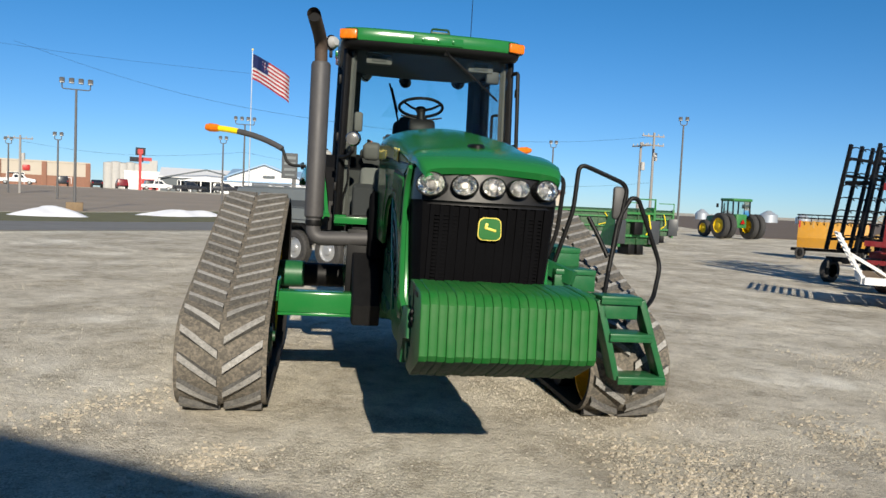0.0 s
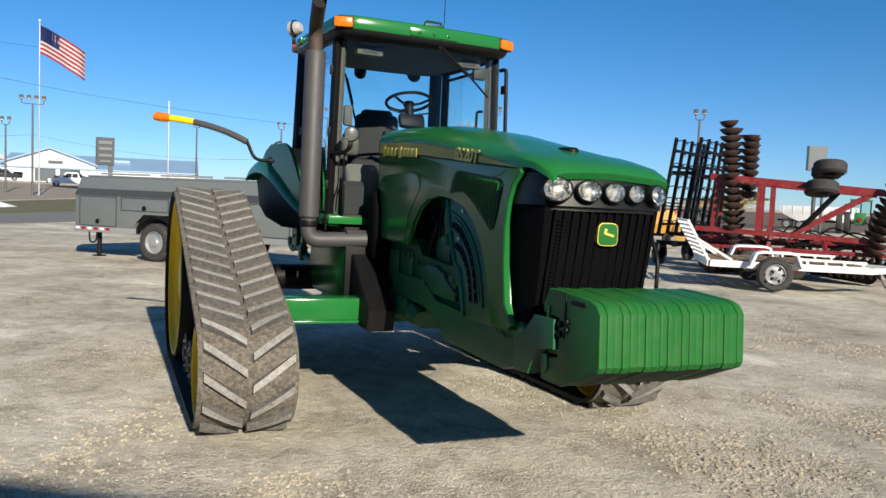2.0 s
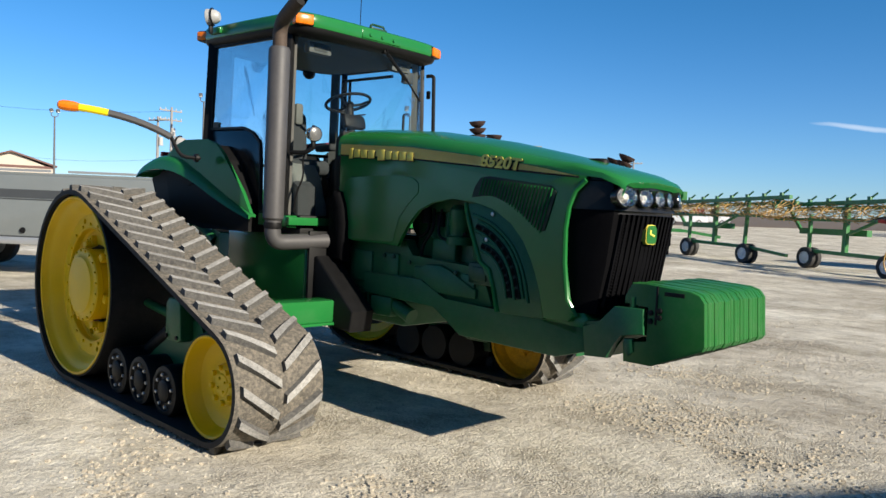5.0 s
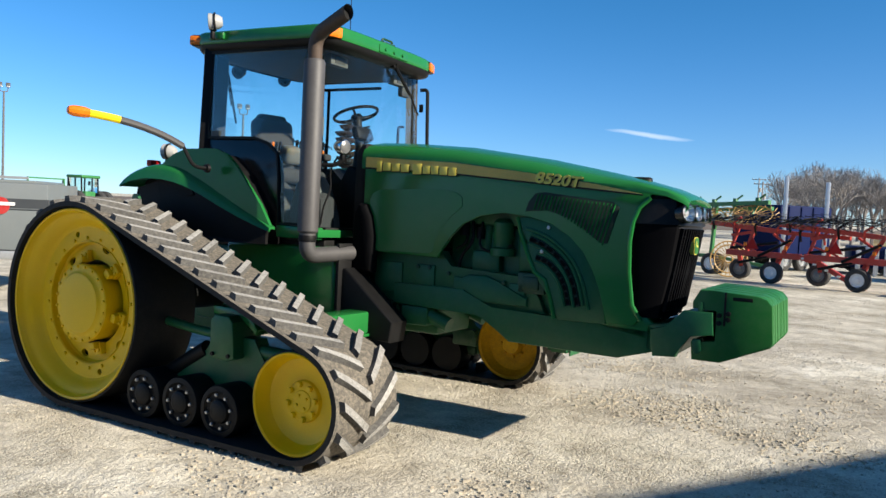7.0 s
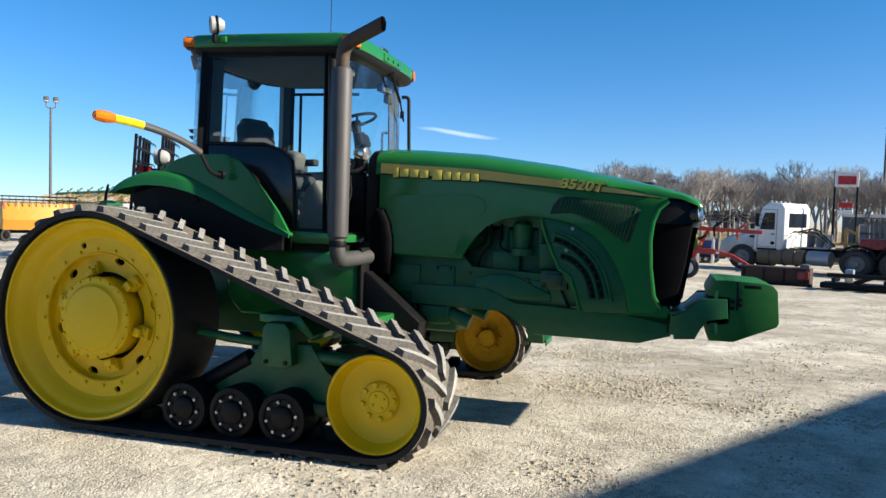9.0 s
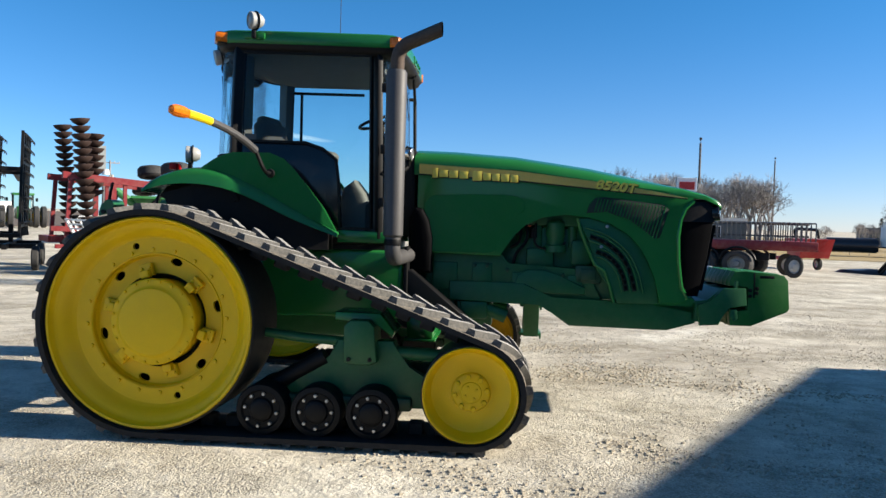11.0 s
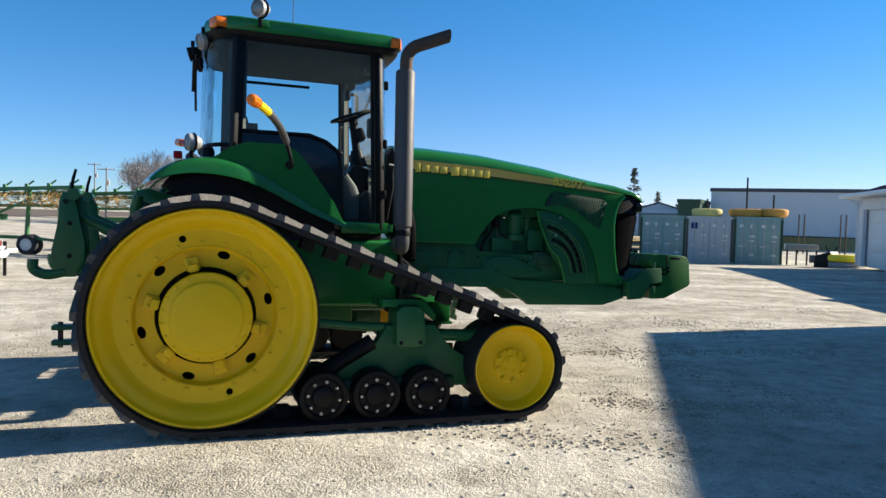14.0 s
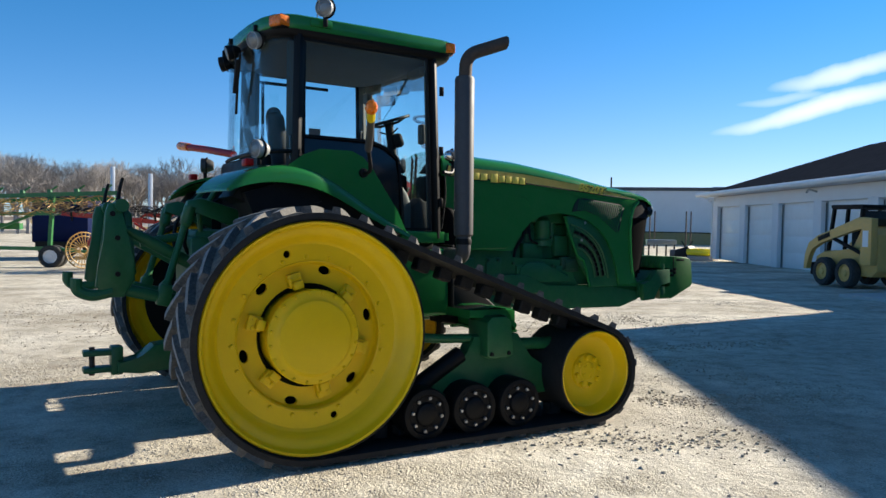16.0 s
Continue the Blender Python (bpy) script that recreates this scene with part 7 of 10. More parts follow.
utility_pole(152.0, 50.0, 10.5, 1, -70)
bm = bm_new()
rod(bm, (0, 0, 0), (0, 0, 7.9), 0.06, 10)
solo("bare_pole", bm, GALV, "pale bare pole beside the road", "pole", m=on_ground(-7.2, 60.1))
# wires
wire_ends = [((-48.7, 87.4, 6.3), (-20.5, 77.3, 5.6)), ((-20.5, 77.3, 5.6), (1.9, 85.4, 4.9)), ((1.9, 85.4, 4.9), (20.6, 77.3, 4.4)), ((-34, 60, 12.5), (-7.2, 60.1, 7.2)), ((-7.2, 60.1, 7.2), (20.6, 77.3, 9.0)), ((-20.0, 77.5, 13.5), (-60, 60, 16.0))]
for a, b in wire_ends:
    bm = bm_new()
    a, b = Vector(a), Vector(b)
    tube(bm, [a.lerp(b, k / 12) - Vector((0, 0, 0.9 * math.sin(math.pi * k / 12))) for k in range(13)], 0.010, 5)
    solo("power_line", bm, BLACK, "thin black power line over the road", "wire", group="power lines")


def flag_pole(x, y, h, turn):
    ob = thing("flagpole", on_ground(x, y, turn), "tall white flagpole with a striped flag in the wind", "flagpole")
    bm = bm_new()
    rod(bm, (0, 0, -0.2), (0, 0, h), 0.075, 12, 0.045)
    part("pole", bm, GALV, ob)
    bm = bm_new()
    lathe(bm, [(0, 0.14), (0.1, 0.08), (0.11, 0.0), (0.06, -0.08), (0, -0.1)], Matrix.Translation((0, 0, h + 0.05)), 12)
    part("finial", bm, STRIPE, ob)
    length, tall = 4.4, 2.5

    def cloth(u, v):
        sag = 2.3 * u ** 1.15
        return Vector((0.08 + length * u * 0.93 - 0.12 * (1 - v) * u, 0.22 * math.sin(u * 9 + v * 1.5) * u + 0.1 * math.sin(u * 17), h - 0.35 - tall * (1 - v) - sag))

    def piece(name, u0, u1, v0, v1, mat, out=0.0):
        bm = bm_new()
        n = max(4, int(18 * (u1 - u0)))
        rows = [[bm.verts.new(cloth(u0 + (u1 - u0) * i / n, v) + Vector((0, out, 0))) for i in range(n + 1)] for v in (v0, v1)]
        for i in range(n):
            bm.faces.new((rows[0][i], rows[0][i + 1], rows[1][i + 1], rows[1][i]))
        bmesh.ops.solidify(bm, geom=list(bm.faces), thickness=0.012)
        return part(name, bm, mat, cloth_ob, smooth=60)
    cloth_ob = part("flag", rod(bm_new(), (0.05, 0, h - 2.8), (0.05, 0, h - 0.3), 0.012, 6), WHITE, ob)
    for k in range(13):
        piece("flag_stripe", 0.0, 1.0, k / 13, (k + 1) / 13, FLAG_RED if k % 2 == 0 else FLAG_WHITE)
    for sg in (-1, 1):
        piece("flag_canton", 0.0, 0.42, 6 / 13, 1.0, FLAG_BLUE, 0.012 * sg)
    return ob


flag_pole(-20.0, 77.5, 15.7, -12)


def pylon_sign(x, y, turn, post_h, panels, label, posts=(0.0,), post_mat=GALV, post_w=0.3, size=1.0):
    ob = thing("pylon_sign", on_ground(x, y, turn) @ Matrix.Diagonal((size, size, size, 1)), label, "sign")
    for px in posts:
        bm = bm_new()
        box(bm, (px, 0, post_h / 2 - 0.1), (post_w, post_w, post_h + 0.2), 0.02)
        part("post", bm, post_mat, ob, smooth=0)
    for px, z, w, h, mat, bars_ in panels:
        bm = bm_new()
        box(bm, (px, 0, z), (w, 0.3, h), 0.02)
        pn = part("sign_panel", bm, mat, ob, smooth=0)
        for bx, bz, bw, bh, bmat in bars_:
            bm = bm_new()
            box(bm, (px + bx, -0.17, z + bz), (bw, 0.03, bh), 0.005)
            part("sign_bar", bm, bmat, pn, smooth=0)
    return ob


pylon_sign(-7.7, 37.7, 15, 3.9, [(-0.05, 3.45, 0.82, 1.35, TRAILER_DARK, [(0, 0.42, 0.6, 0.16, TRAILER_GREY), (0, 0.12, 0.6, 0.14, TRAILER_GREY), (0, -0.2, 0.6, 0.14, TRAILER_GREY), (0, -0.48, 0.5, 0.1, TRAILER_GREY)])], "grey roadside sign board on a steel post", (0.2,), POST_GREY, 0.2, 0.92)
pylon_sign(-55.6, 138.9, 22, 6.2, [(0, 6.6, 1.6, 1.3, CAR_BLACK, [(0, 0, 0.9, 0.8, RED_PAINT)]), (-0.6, 5.2, 2.2, 0.8, CAR_BLACK, []), (0.9, 5.3, 1.9, 0.6, RED_PAINT, [])], "red and black store sign on a red post", (0.0,), RED_PAINT, 0.45, 1.05)
pylon_sign(32.0, 1.6, -80, 4.75, [(0, 4.35, 1.05, 0.72, WHITE, [(0, -0.05, 0.8, 0.4, RED_PAINT)]), (0, 3.1, 0.62, 0.26, RED_PAINT, []), (0, 2.75, 0.62, 0.2, WHITE, [])], "white and red store sign on two dark posts", (-0.5, 0.5), BLACK, 0.09, 0.9)
ob = thing("display_board", on_ground(17.7, 23.1, -40), "grey display board on a post beside the implements", "sign")
bm = bm_new()
rod(bm, (0, 0, 0), (0, 0, 3.3), 0.07, 10)
rod(bm, (0.25, 0, 0), (0.25, 0, 2.9), 0.05, 10)
part("post", bm, POST_GREY, ob)
bm = bm_new()
box(bm, (0, 0, 3.72), (0.62, 0.25, 0.85), 0.02, rot=(0, 0, 18))
part("board", bm, TRAILER_GREY, ob, smooth=0)
bm = bm_new()
lathe(bm, [(0, 0.1), (0.12, 0.08), (0.14, -0.1), (0, -0.1)], Matrix.Translation((0.3, -0.1, 3.2)), 12)
part("board_lamp", bm, WHITE, ob)


# ---- trailers and implements round the tractor ----
def fuel_trailer():
    ob = thing("fuel_trailer", on_ground(-4.7, 17.9, -36.9), "grey enclosed tandem-axle fuel trailer parked on gravel", "trailer")
    bm = bm_new()
    prism(bm, [(-0.45, 0.62), (-0.45, 1.28), (-0.28, 1.68), (6.6, 1.68), (6.6, 0.62), (3.3, 0.62), (3.26, 0.8), (3.05, 0.98), (1.45, 0.98), (1.24, 0.8), (1.2, 0.62)], "y", 0.0, 2.0, 0.03)
    part("body", bm, TRAILER_GREY, ob)
    bm = bm_new()
    prism(bm, [(-0.452, 1.30), (-0.36, 1.44), (6.61, 1.44), (6.61, 1.30)], "y", -0.006, 2.006)
    part("dark_band", bm, TRAILER_DARK, ob, smooth=0)
    bm = bm_new()
    box(bm, (3.1, 1.0, 1.70), (6.6, 1.8, 0.05), 0.015)
    part("lid", bm, TRAILER_GREY, ob)
    for k in range(4):
        bm = bm_new()
        bars(bm, [((0.2 + 1.6 * k, 0.1, 1.76), (1.5 + 1.6 * k, 0.1, 1.76))], 0.04, 0.04)
        part("lid_rail", bm, SILVER, ob)
    for x0, x1, z0, z1 in ((-0.3, 0.72, 0.66, 1.28), (0.86, 2.1, 1.02, 1.28), (2.2, 3.5, 1.02, 1.28), (3.6, 5.0, 0.66, 1.28), (5.1, 6.5, 0.66, 1.28)):
        bm = bm_new()
        for a, b in (((x0, z0), (x1, z0)), ((x1, z0), (x1, z1)), ((x1, z1), (x0, z1)), ((x0, z1), (x0, z0))):
            bars(bm, [((a[0], -0.004, a[1]), (b[0], -0.004, b[1]))], 0.016, 0.014)
        dr = part("locker_door", bm, TRAILER_DARK, ob, smooth=0)
        bm = bm_new()
        lathe(bm, [(0, 0.02), (0.045, 0.018), (0.05, 0)], wheel_frame((x0 + x1) / 2, -0.012, z0 + (0.06 if z0 > 0.8 else 0.1), -1), 14)
        part("latch", bm, BLACK, dr)
    for k in range(6):
        bm = bm_new()
        box(bm, (-0.35 + 0.17 * k, -0.012, 0.60), (0.11, 0.012, 0.05))
        part("reflector", bm, RED_LENS if k % 2 else WHITE, ob, smooth=0)
    bm = bm_new()
    box(bm, (0.4, 0.02, 0.585), (1.7, 0.06, 0.12), 0.01)
    box(bm, (5.0, 0.02, 0.585), (3.3, 0.06, 0.12), 0.01)
    box(bm, (3.0, 1.0, 0.55), (6.8, 1.2, 0.12), 0.01)
    part("frame", bm, SILVER, ob)
    for x in (1.74, 2.78):
        road_wheel(ob, x, -0.03, 0.39, 0.39, 0.24, -1, SILVER)
        road_wheel(ob, x, 2.03, 0.39, 0.39, 0.24, 1, SILVER)
    for x in (1.74, 2.78):
        bm = bm_new()
        tube(bm, [(x + 0.52 * math.cos(radians(a)), 0.06, 0.42 + 0.52 * math.sin(radians(a))) for a in range(8, 173, 12)], 0.05, 8)
        part("wheel_arch", bm, BLACK, ob)
    bm = bm_new()
    tube(bm, [(0.0, 0.25, 0.0), (0.0, 0.25, 0.62)], 0.05, 10)
    box(bm, (0, 0.25, 0.01), (0.2, 0.2, 0.02))
    part("jack", bm, BLACK, ob)
    bm = bm_new()
    bars(bm, [((-0.4, 0.5, 0.58), (-1.15, 1.0, 0.58)), ((-0.4, 1.5, 0.58), (-1.15, 1.0, 0.58))], 0.1, 0.1)
    box(bm, (-1.25, 1.0, 0.6), (0.3, 0.14, 0.14), 0.02)
    part("coupler", bm, BLACK, ob)
    bm = bm_new()
    tube(bm, bent([(-1.1, 0.98, 0.56), (-1.05, 0.96, 0.2), (-0.8, 0.9, 0.22), (-0.75, 0.9, 0.56)], 0.1), 0.018, 6)
    part("safety_chain", bm, RUSTY, ob)
    bm = bm_new()
    lathe(bm, [(0, 0.01), (0.13, 0.01), (0.13, 0)], wheel_frame(5.95, -0.008, 1.33, -1), 24)
    part("round_mark", bm, RED_PAINT, ob)
    bm = bm_new()
    box(bm, (5.95, -0.022, 1.36), (0.40, 0.01, 0.05))
    part("mark_bar", bm, WHITE, ob, smooth=0)
    return ob


fuel_trailer()


def flat_trailer():
    ob = thing("flatbed_trailer", on_ground(8.15, 14.73, -25, 0.02), "white single-axle flat trailer with a raised ramp gate", "trailer")
    L = 3.1
    bm = bm_new()
    bars(bm, [((0, 0, 0.52), (L, 0, 0.52)), ((0, 2.1, 0.52), (L, 2.1, 0.52)), ((0, 0, 0.52), (0, 2.1, 0.52)), ((L, 0, 0.52), (L, 2.1, 0.52))], 0.12, 0.14)
    part("deck_frame", bm, WHITE, ob, smooth=0)
    for k in range(10):
        bm = bm_new()
        box(bm, (0.15 + 0.31 * k, 1.05, 0.585), (0.26, 2.0, 0.035), 0.005)
        part("deck_plank", bm, DIRTY_BROWN, ob, smooth=0)
    for sd, y in ((-1, 0), (1, 2.1)):
        for k in range(4):
            bm = bm_new()
            bars(bm, [((1.95 + 0.36 * k, y, 0.56), (1.95 + 0.36 * k, y, 0.67))], 0.05, 0.04)
            part("stake", bm, WHITE, ob, smooth=0)
        bm = bm_new()
        bars(bm, [((1.7, y, 0.69), (L, y, 0.67))], 0.05, 0.05)
        part("side_rail", bm, WHITE, ob, smooth=0)
        bm = bm_new()
        y0 = y + sd * 0.02
        prism(bm, [(0.74, 0.50), (0.86, 0.80), (0.98, 0.84), (1.58, 0.84), (1.70, 0.80), (1.82, 0.50), (1.77, 0.50), (1.66, 0.77), (1.55, 0.79), (1.01, 0.79), (0.90, 0.77), (0.79, 0.50)], "y", y0, y0 + sd * 0.3)
        part("mudguard", bm, WHITE, ob, smooth=0)
        road_wheel(ob, 1.28, y + sd * 0.27, 0.36, 0.36, 0.24, sd, SILVER)
        for k in range(5):
            wm = wheel_frame(1.28, y + sd * 0.395, 0.36, sd) @ Euler((0, 0, radians(72 * k))).to_matrix().to_4x4()
            part("rim_window", box(bm_new(), (0.125, 0, 0), (0.07, 0.055, 0.012), 0.004, m=wm), BLACK, ob, smooth=0)
    for y in (0.06, 2.04):
        bm = bm_new()
        bars(bm, [((0.0, y, 0.52), (-0.5, y, 1.42)), ((0.45, y, 0.6), (-0.28, y, 1.02))], 0.07, 0.05)
        part("gate_rail", bm, WHITE, ob, smooth=0)
    for k in range(9):
        u = k / 8
        bm = bm_new()
        bars(bm, [((-0.02 - 0.46 * u, 0.06, 0.6 + 0.8 * u), (-0.02 - 0.46 * u, 2.04, 0.6 + 0.8 * u))], 0.05, 0.035)
        part("gate_rung", bm, WHITE, ob, smooth=0)
    for k in range(5):
        bm = bm_new()
        y = 0.3 + 0.37 * k
        bars(bm, [((-0.02, y, 0.58), (-0.5, y, 1.42))], 0.03, 0.03)
        part("gate_bar", bm, WHITE, ob, smooth=0)
    bm = bm_new()
    bars(bm, [((L, 0.05, 0.50), (L + 1.1, 1.05, 0.50)), ((L, 2.05, 0.50), (L + 1.1, 1.05, 0.50))], 0.1, 0.12)
    box(bm, (L + 1.2, 1.05, 0.52), (0.35, 0.12, 0.1), 0.02)
    part("tongue", bm, WHITE, ob, smooth=0)
    bm = bm_new()
    rod(bm, (L + 0.9, 0.9, -0.05), (L + 0.9, 0.9, 0.75), 0.04, 10)
    part("jack", bm, BLACK, ob)
    bm = bm_new()
    tube(bm, [(L + 0.9, 1.0, 0.48), (L + 0.7, 0.9, 0.1), (L + 0.5, 0.8, 0.45)], 0.015, 6)
    part("safety_chain", bm, RUSTY, ob)
    return ob


flat_trailer()


def disc_column(ob, base, top, n, r, mat=DISC_RUST):
    """A gang of concave discs on one shaft, each one its own piece."""
    base, top = Vector(base), Vector(top)
    d = (top - base).normalized()
    q = d.to_track_quat("Z", "Y").to_matrix().to_4x4()
    bm = bm_new()
    rod(bm, base, top, 0.05, 8)
    gang = part("gang_shaft", bm, mat, ob)
    bm = bm_new()
    lathe(bm, [(0, -0.07), (r * 0.35, -0.06), (r * 0.75, 0.0), (r, 0.075), (r * 1.01, 0.09), (r * 0.97, 0.095), (r * 0.7, 0.03), (r * 0.35, -0.03), (0, -0.04)], Matrix.Identity(4), 18)
    me = mesh_of(bm, "disc_blade", mat)
    for k in range(n):
        o = new("disc_blade", me)
        o.parent = gang
        o.matrix_local = Matrix.Translation(base.lerp(top, (k + 0.5) / n)) @ q
    return gang


def disc_harrow():
    ob = thing("disc_harrow", on_ground(12.2, 17.4, -39) @ Matrix.Diagonal((1, 1, 1.09, 1)), "red folded disc harrow with rusty disc gangs", "harrow")
    for pr in [((-2.2, 0.2, 0.85), (2.2, 0.2, 0.85)), ((-2.2, 1.5, 0.85), (2.2, 1.5, 0.85)), ((-2.2, 0.2, 0.85), (-2.2, 1.5, 0.85)), ((0, 0.2, 0.85), (0, 1.5, 0.85)), ((2.2, 0.2, 0.85), (2.2, 1.5, 0.85))]:
        part("frame_beam", bars(bm_new(), [pr], 0.14, 0.14), HARROW_RED, ob, smooth=0)
    for a, b, w in (((2.2, 0.85, 0.85), (4.2, 0.85, 0.55), 0.15), ((2.2, 0.2, 0.85), (3.6, 0.8, 0.64), 0.10), ((2.2, 1.5, 0.85), (3.6, 0.9, 0.64), 0.10), ((0.2, 0.85, 1.05), (3.8, 0.85, 0.66), 0.08)):
        part("drawbar", bars(bm_new(), [(a, b)], w, w), HARROW_RED, ob, smooth=0)
    part("jack_stand", rod(bm_new(), (4.0, 0.85, -0.1), (4.0, 0.85, 0.6), 0.04, 8), HARROW_RED, ob)
    # folded wings: upright frames over both sides
    for y, sd in ((-0.1, -1), (1.8, 1)):
        for a, b, w in (((-2.0, y, 2.40), (2.1, y, 2.12), 0.16), ((-0.75, y, 0.85), (-0.75, y, 2.35), 0.13), ((-0.45, y, 0.85), (-0.45, y, 2.3), 0.09), ((0.0, y, 1.0), (1.9, y, 2.1), 0.10), ((-1.9, y, 0.9), (-1.8, y, 2.35), 0.10)):
            part("wing_beam", bars(bm_new(), [(a, b)], w, w), HARROW_RED, ob, smooth=0)
        for x in (-0.75, 1.9):
            part("wing_hinge", bars(bm_new(), [((x, y, 0.9), (x, 0.85 + (y - 0.85) * 0.5, 0.9))], 0.11, 0.11), HARROW_RED, ob, smooth=0)
        disc_column(ob, (-1.30, y + sd * 0.1, 0.15), (-1.62, y + sd * 0.1, 3.74), 20, 0.24)
        disc_column(ob, (-1.10, y - sd * 0.55, 1.9), (-1.10, y - sd * 0.55, 3.45), 9, 0.24)
        disc_column(ob, (1.9, y - 0.3, 0.66), (2.7, y - 0.3, 2.97), 14, 0.24)
        part("cylinder", rod(bm_new(), (0.1, y - sd * 0.2, 1.0), (1.1, y - sd * 0.2, 2.1), 0.055, 10), BLACK, ob)
        for dx, dz in ((0.85, 2.66), (0.70, 2.2)):
            m = wheel_frame(dx, y + sd * 0.15, dz, -1) @ Euler((radians(80), 0, 0)).to_matrix().to_4x4()
            bm = bm_new()
            lathe(bm, [(0.18, -0.14), (0.34, -0.14), (0.39, -0.09), (0.39, 0.09), (0.34, 0.14), (0.18, 0.14), (0.16, 0.05), (0, 0.05)], m, 24)
            part("wing_tyre", bm, TYRE, ob)
        part("wheel_arm", bars(bm_new(), [((0.5, y, 2.25), (0.9, y + sd * 0.1, 2.42))], 0.09, 0.09), BLACK, ob, smooth=0)
    disc_column(ob, (-2.0, -0.2, 0.30), (-0.6, 1.9, 0.30), 11, 0.28)
    disc_column(ob, (0.6, 1.9, 0.30), (1.9, -0.2, 0.30), 11, 0.28)
    disc_column(ob, (-2.1, -0.45, 0.42), (-0.7, -0.30, 0.42), 8, 0.27)
    disc_column(ob, (0.9, -0.30, 0.42), (2.3, -0.45, 0.42), 8, 0.27)
    for a, b, w in (((-2.3, -0.25, 1.12), (2.0, -0.25, 1.0), 0.12), ((-2.2, -0.30, 0.70), (2.3, -0.30, 0.70), 0.10), ((-0.5, -0.3, 0.7), (-0.4, -0.25, 1.1), 0.09), ((0.9, -0.3, 0.7), (0.8, -0.25, 1.0), 0.09)):
        part("gang_beam", bars(bm_new(), [(a, b)], w, w), HARROW_RED, ob, smooth=0)
    for k in range(9):
        x = -2.0 + 0.5 * k
        part("gang_standard", bars(bm_new(), [((x, -0.30, 0.72), (x + 0.08, -0.34, 0.45))], 0.05, 0.08), BLACK, ob, smooth=0)
        part("scraper", bars(bm_new(), [((x, 0.25, 0.86), (x + 0.16, 0.1, 0.5)), ((x + 0.16, 0.1, 0.5), (x + 0.05, 0.0, 0.3))], 0.05, 0.05), DISC_RUST, ob, smooth=0)
    for x0, x1, z0, z1 in ((-0.3, 0.5, 0.62, 0.95), (0.6, 1.3, 0.55, 0.85), (-1.3, -0.6, 0.9, 0.6)):
        part("cylinder", rod(bm_new(), (x0, -0.15, z0), (x1, -0.15, z1), 0.06, 10), BLACK, ob)
    for k in range(4):
        x = -1.5 + 0.8 * k
        part("hydraulic_hose", tube(bm_new(), bent([(x, -0.2, 1.05), (x + 0.2, -0.35, 0.80 + 0.1 * (k % 2)), (x + 0.6, -0.3, 0.95), (x + 0.9, -0.2, 0.72)], 0.12), 0.02, 6), BLACK, ob)
    for x, y in ((0.2, -0.1), (0.2, 1.8), (-0.7, -0.1), (-0.7, 1.8)):
        road_wheel(ob, x, y, 0.40, 0.40, 0.28, -1 if y < 0 else 1, HARROW_RED)
    for k in range(5):
        bm = bm_new()
        tube(bm, bent([(-0.6 + 0.4 * k, 0.4, 0.95), (-0.5 + 0.5 * k, 0.3, 1.2 + 0.1 * (k % 2)), (0.6 + 0.45 * k, 0.7, 0.95)], 0.15), 0.02, 6)
        part("hydraulic_hose", bm, BLACK, ob)
    return ob

disc_harrow()


def folded_cultivator():
    """Black spring-tooth gangs folded upright."""
    ob = thing("folded_cultivator", on_ground(12.6, 21.5, 38) @ Matrix.Diagonal((1.25, 0.85, 0.97, 1)), "black folded field cultivator with upright tine frames", "cultivator")
    for y in (0.0, 0.9):
        for x in (-1.0, -0.45, 0.1, 0.55, 1.0):
            lean = -0.8
            part("tine_beam", bars(bm_new(), [((x + lean, y, 1.0), (x, y, 4.0))], 0.09, 0.09), BLACK, ob, smooth=0)
            for k in range(8):
                z = 1.35 + 0.36 * k
                bm = bm_new()
                px = x + lean * (4.0 - z) / 3.0
                tube(bm, bent([(px, y, z), (px + 0.1, y - 0.1, z + 0.06), (px + 0.5, y - 0.12, z + 0.03), (px + 0.62, y - 0.1, z - 0.02)], 0.05, 2), 0.018, 5)
                part("spring_tine", bm, BLACK, ob)
        for z in (1.3, 3.1, 3.6):
            part("cross_beam", bars(bm_new(), [((-1.05 - 0.8 * (4.0 - z) / 3.0, y, z), (1.1 - 0.8 * (4.0 - z) / 3.0, y, z))], 0.08, 0.08), BLACK, ob, smooth=0)
    for z in (1.0, 2.9):
        for x in (-1.1, 0.9):
            part("link_beam", bars(bm_new(), [((x, 0, z), (x, 0.9, z))], 0.12, 0.12), BLACK, ob, smooth=0)
    for a, b in (((-1.6, 0.45, 0.7), (2.6, 0.45, 0.7)), ((1.0, 0.45, 2.9), (2.3, 0.45, 2.75)), ((-1.0, -0.4, 0.7), (-1.0, 1.4, 0.7)), ((1.0, -0.4, 0.7), (1.0, 1.4, 0.7)), ((0, 0.45, 0.7), (0, 0.45, 1.3))):
        part("base_beam", bars(bm_new(), [(a, b)], 0.14, 0.14), BLACK, ob, smooth=0)
    for x in (-1.0, 1.0):
        for y in (-0.5, 1.4):
            road_wheel(ob, x, y, 0.36, 0.36, 0.22, -1 if y < 0 else 1, BLACK)
    return ob


folded_cultivator()


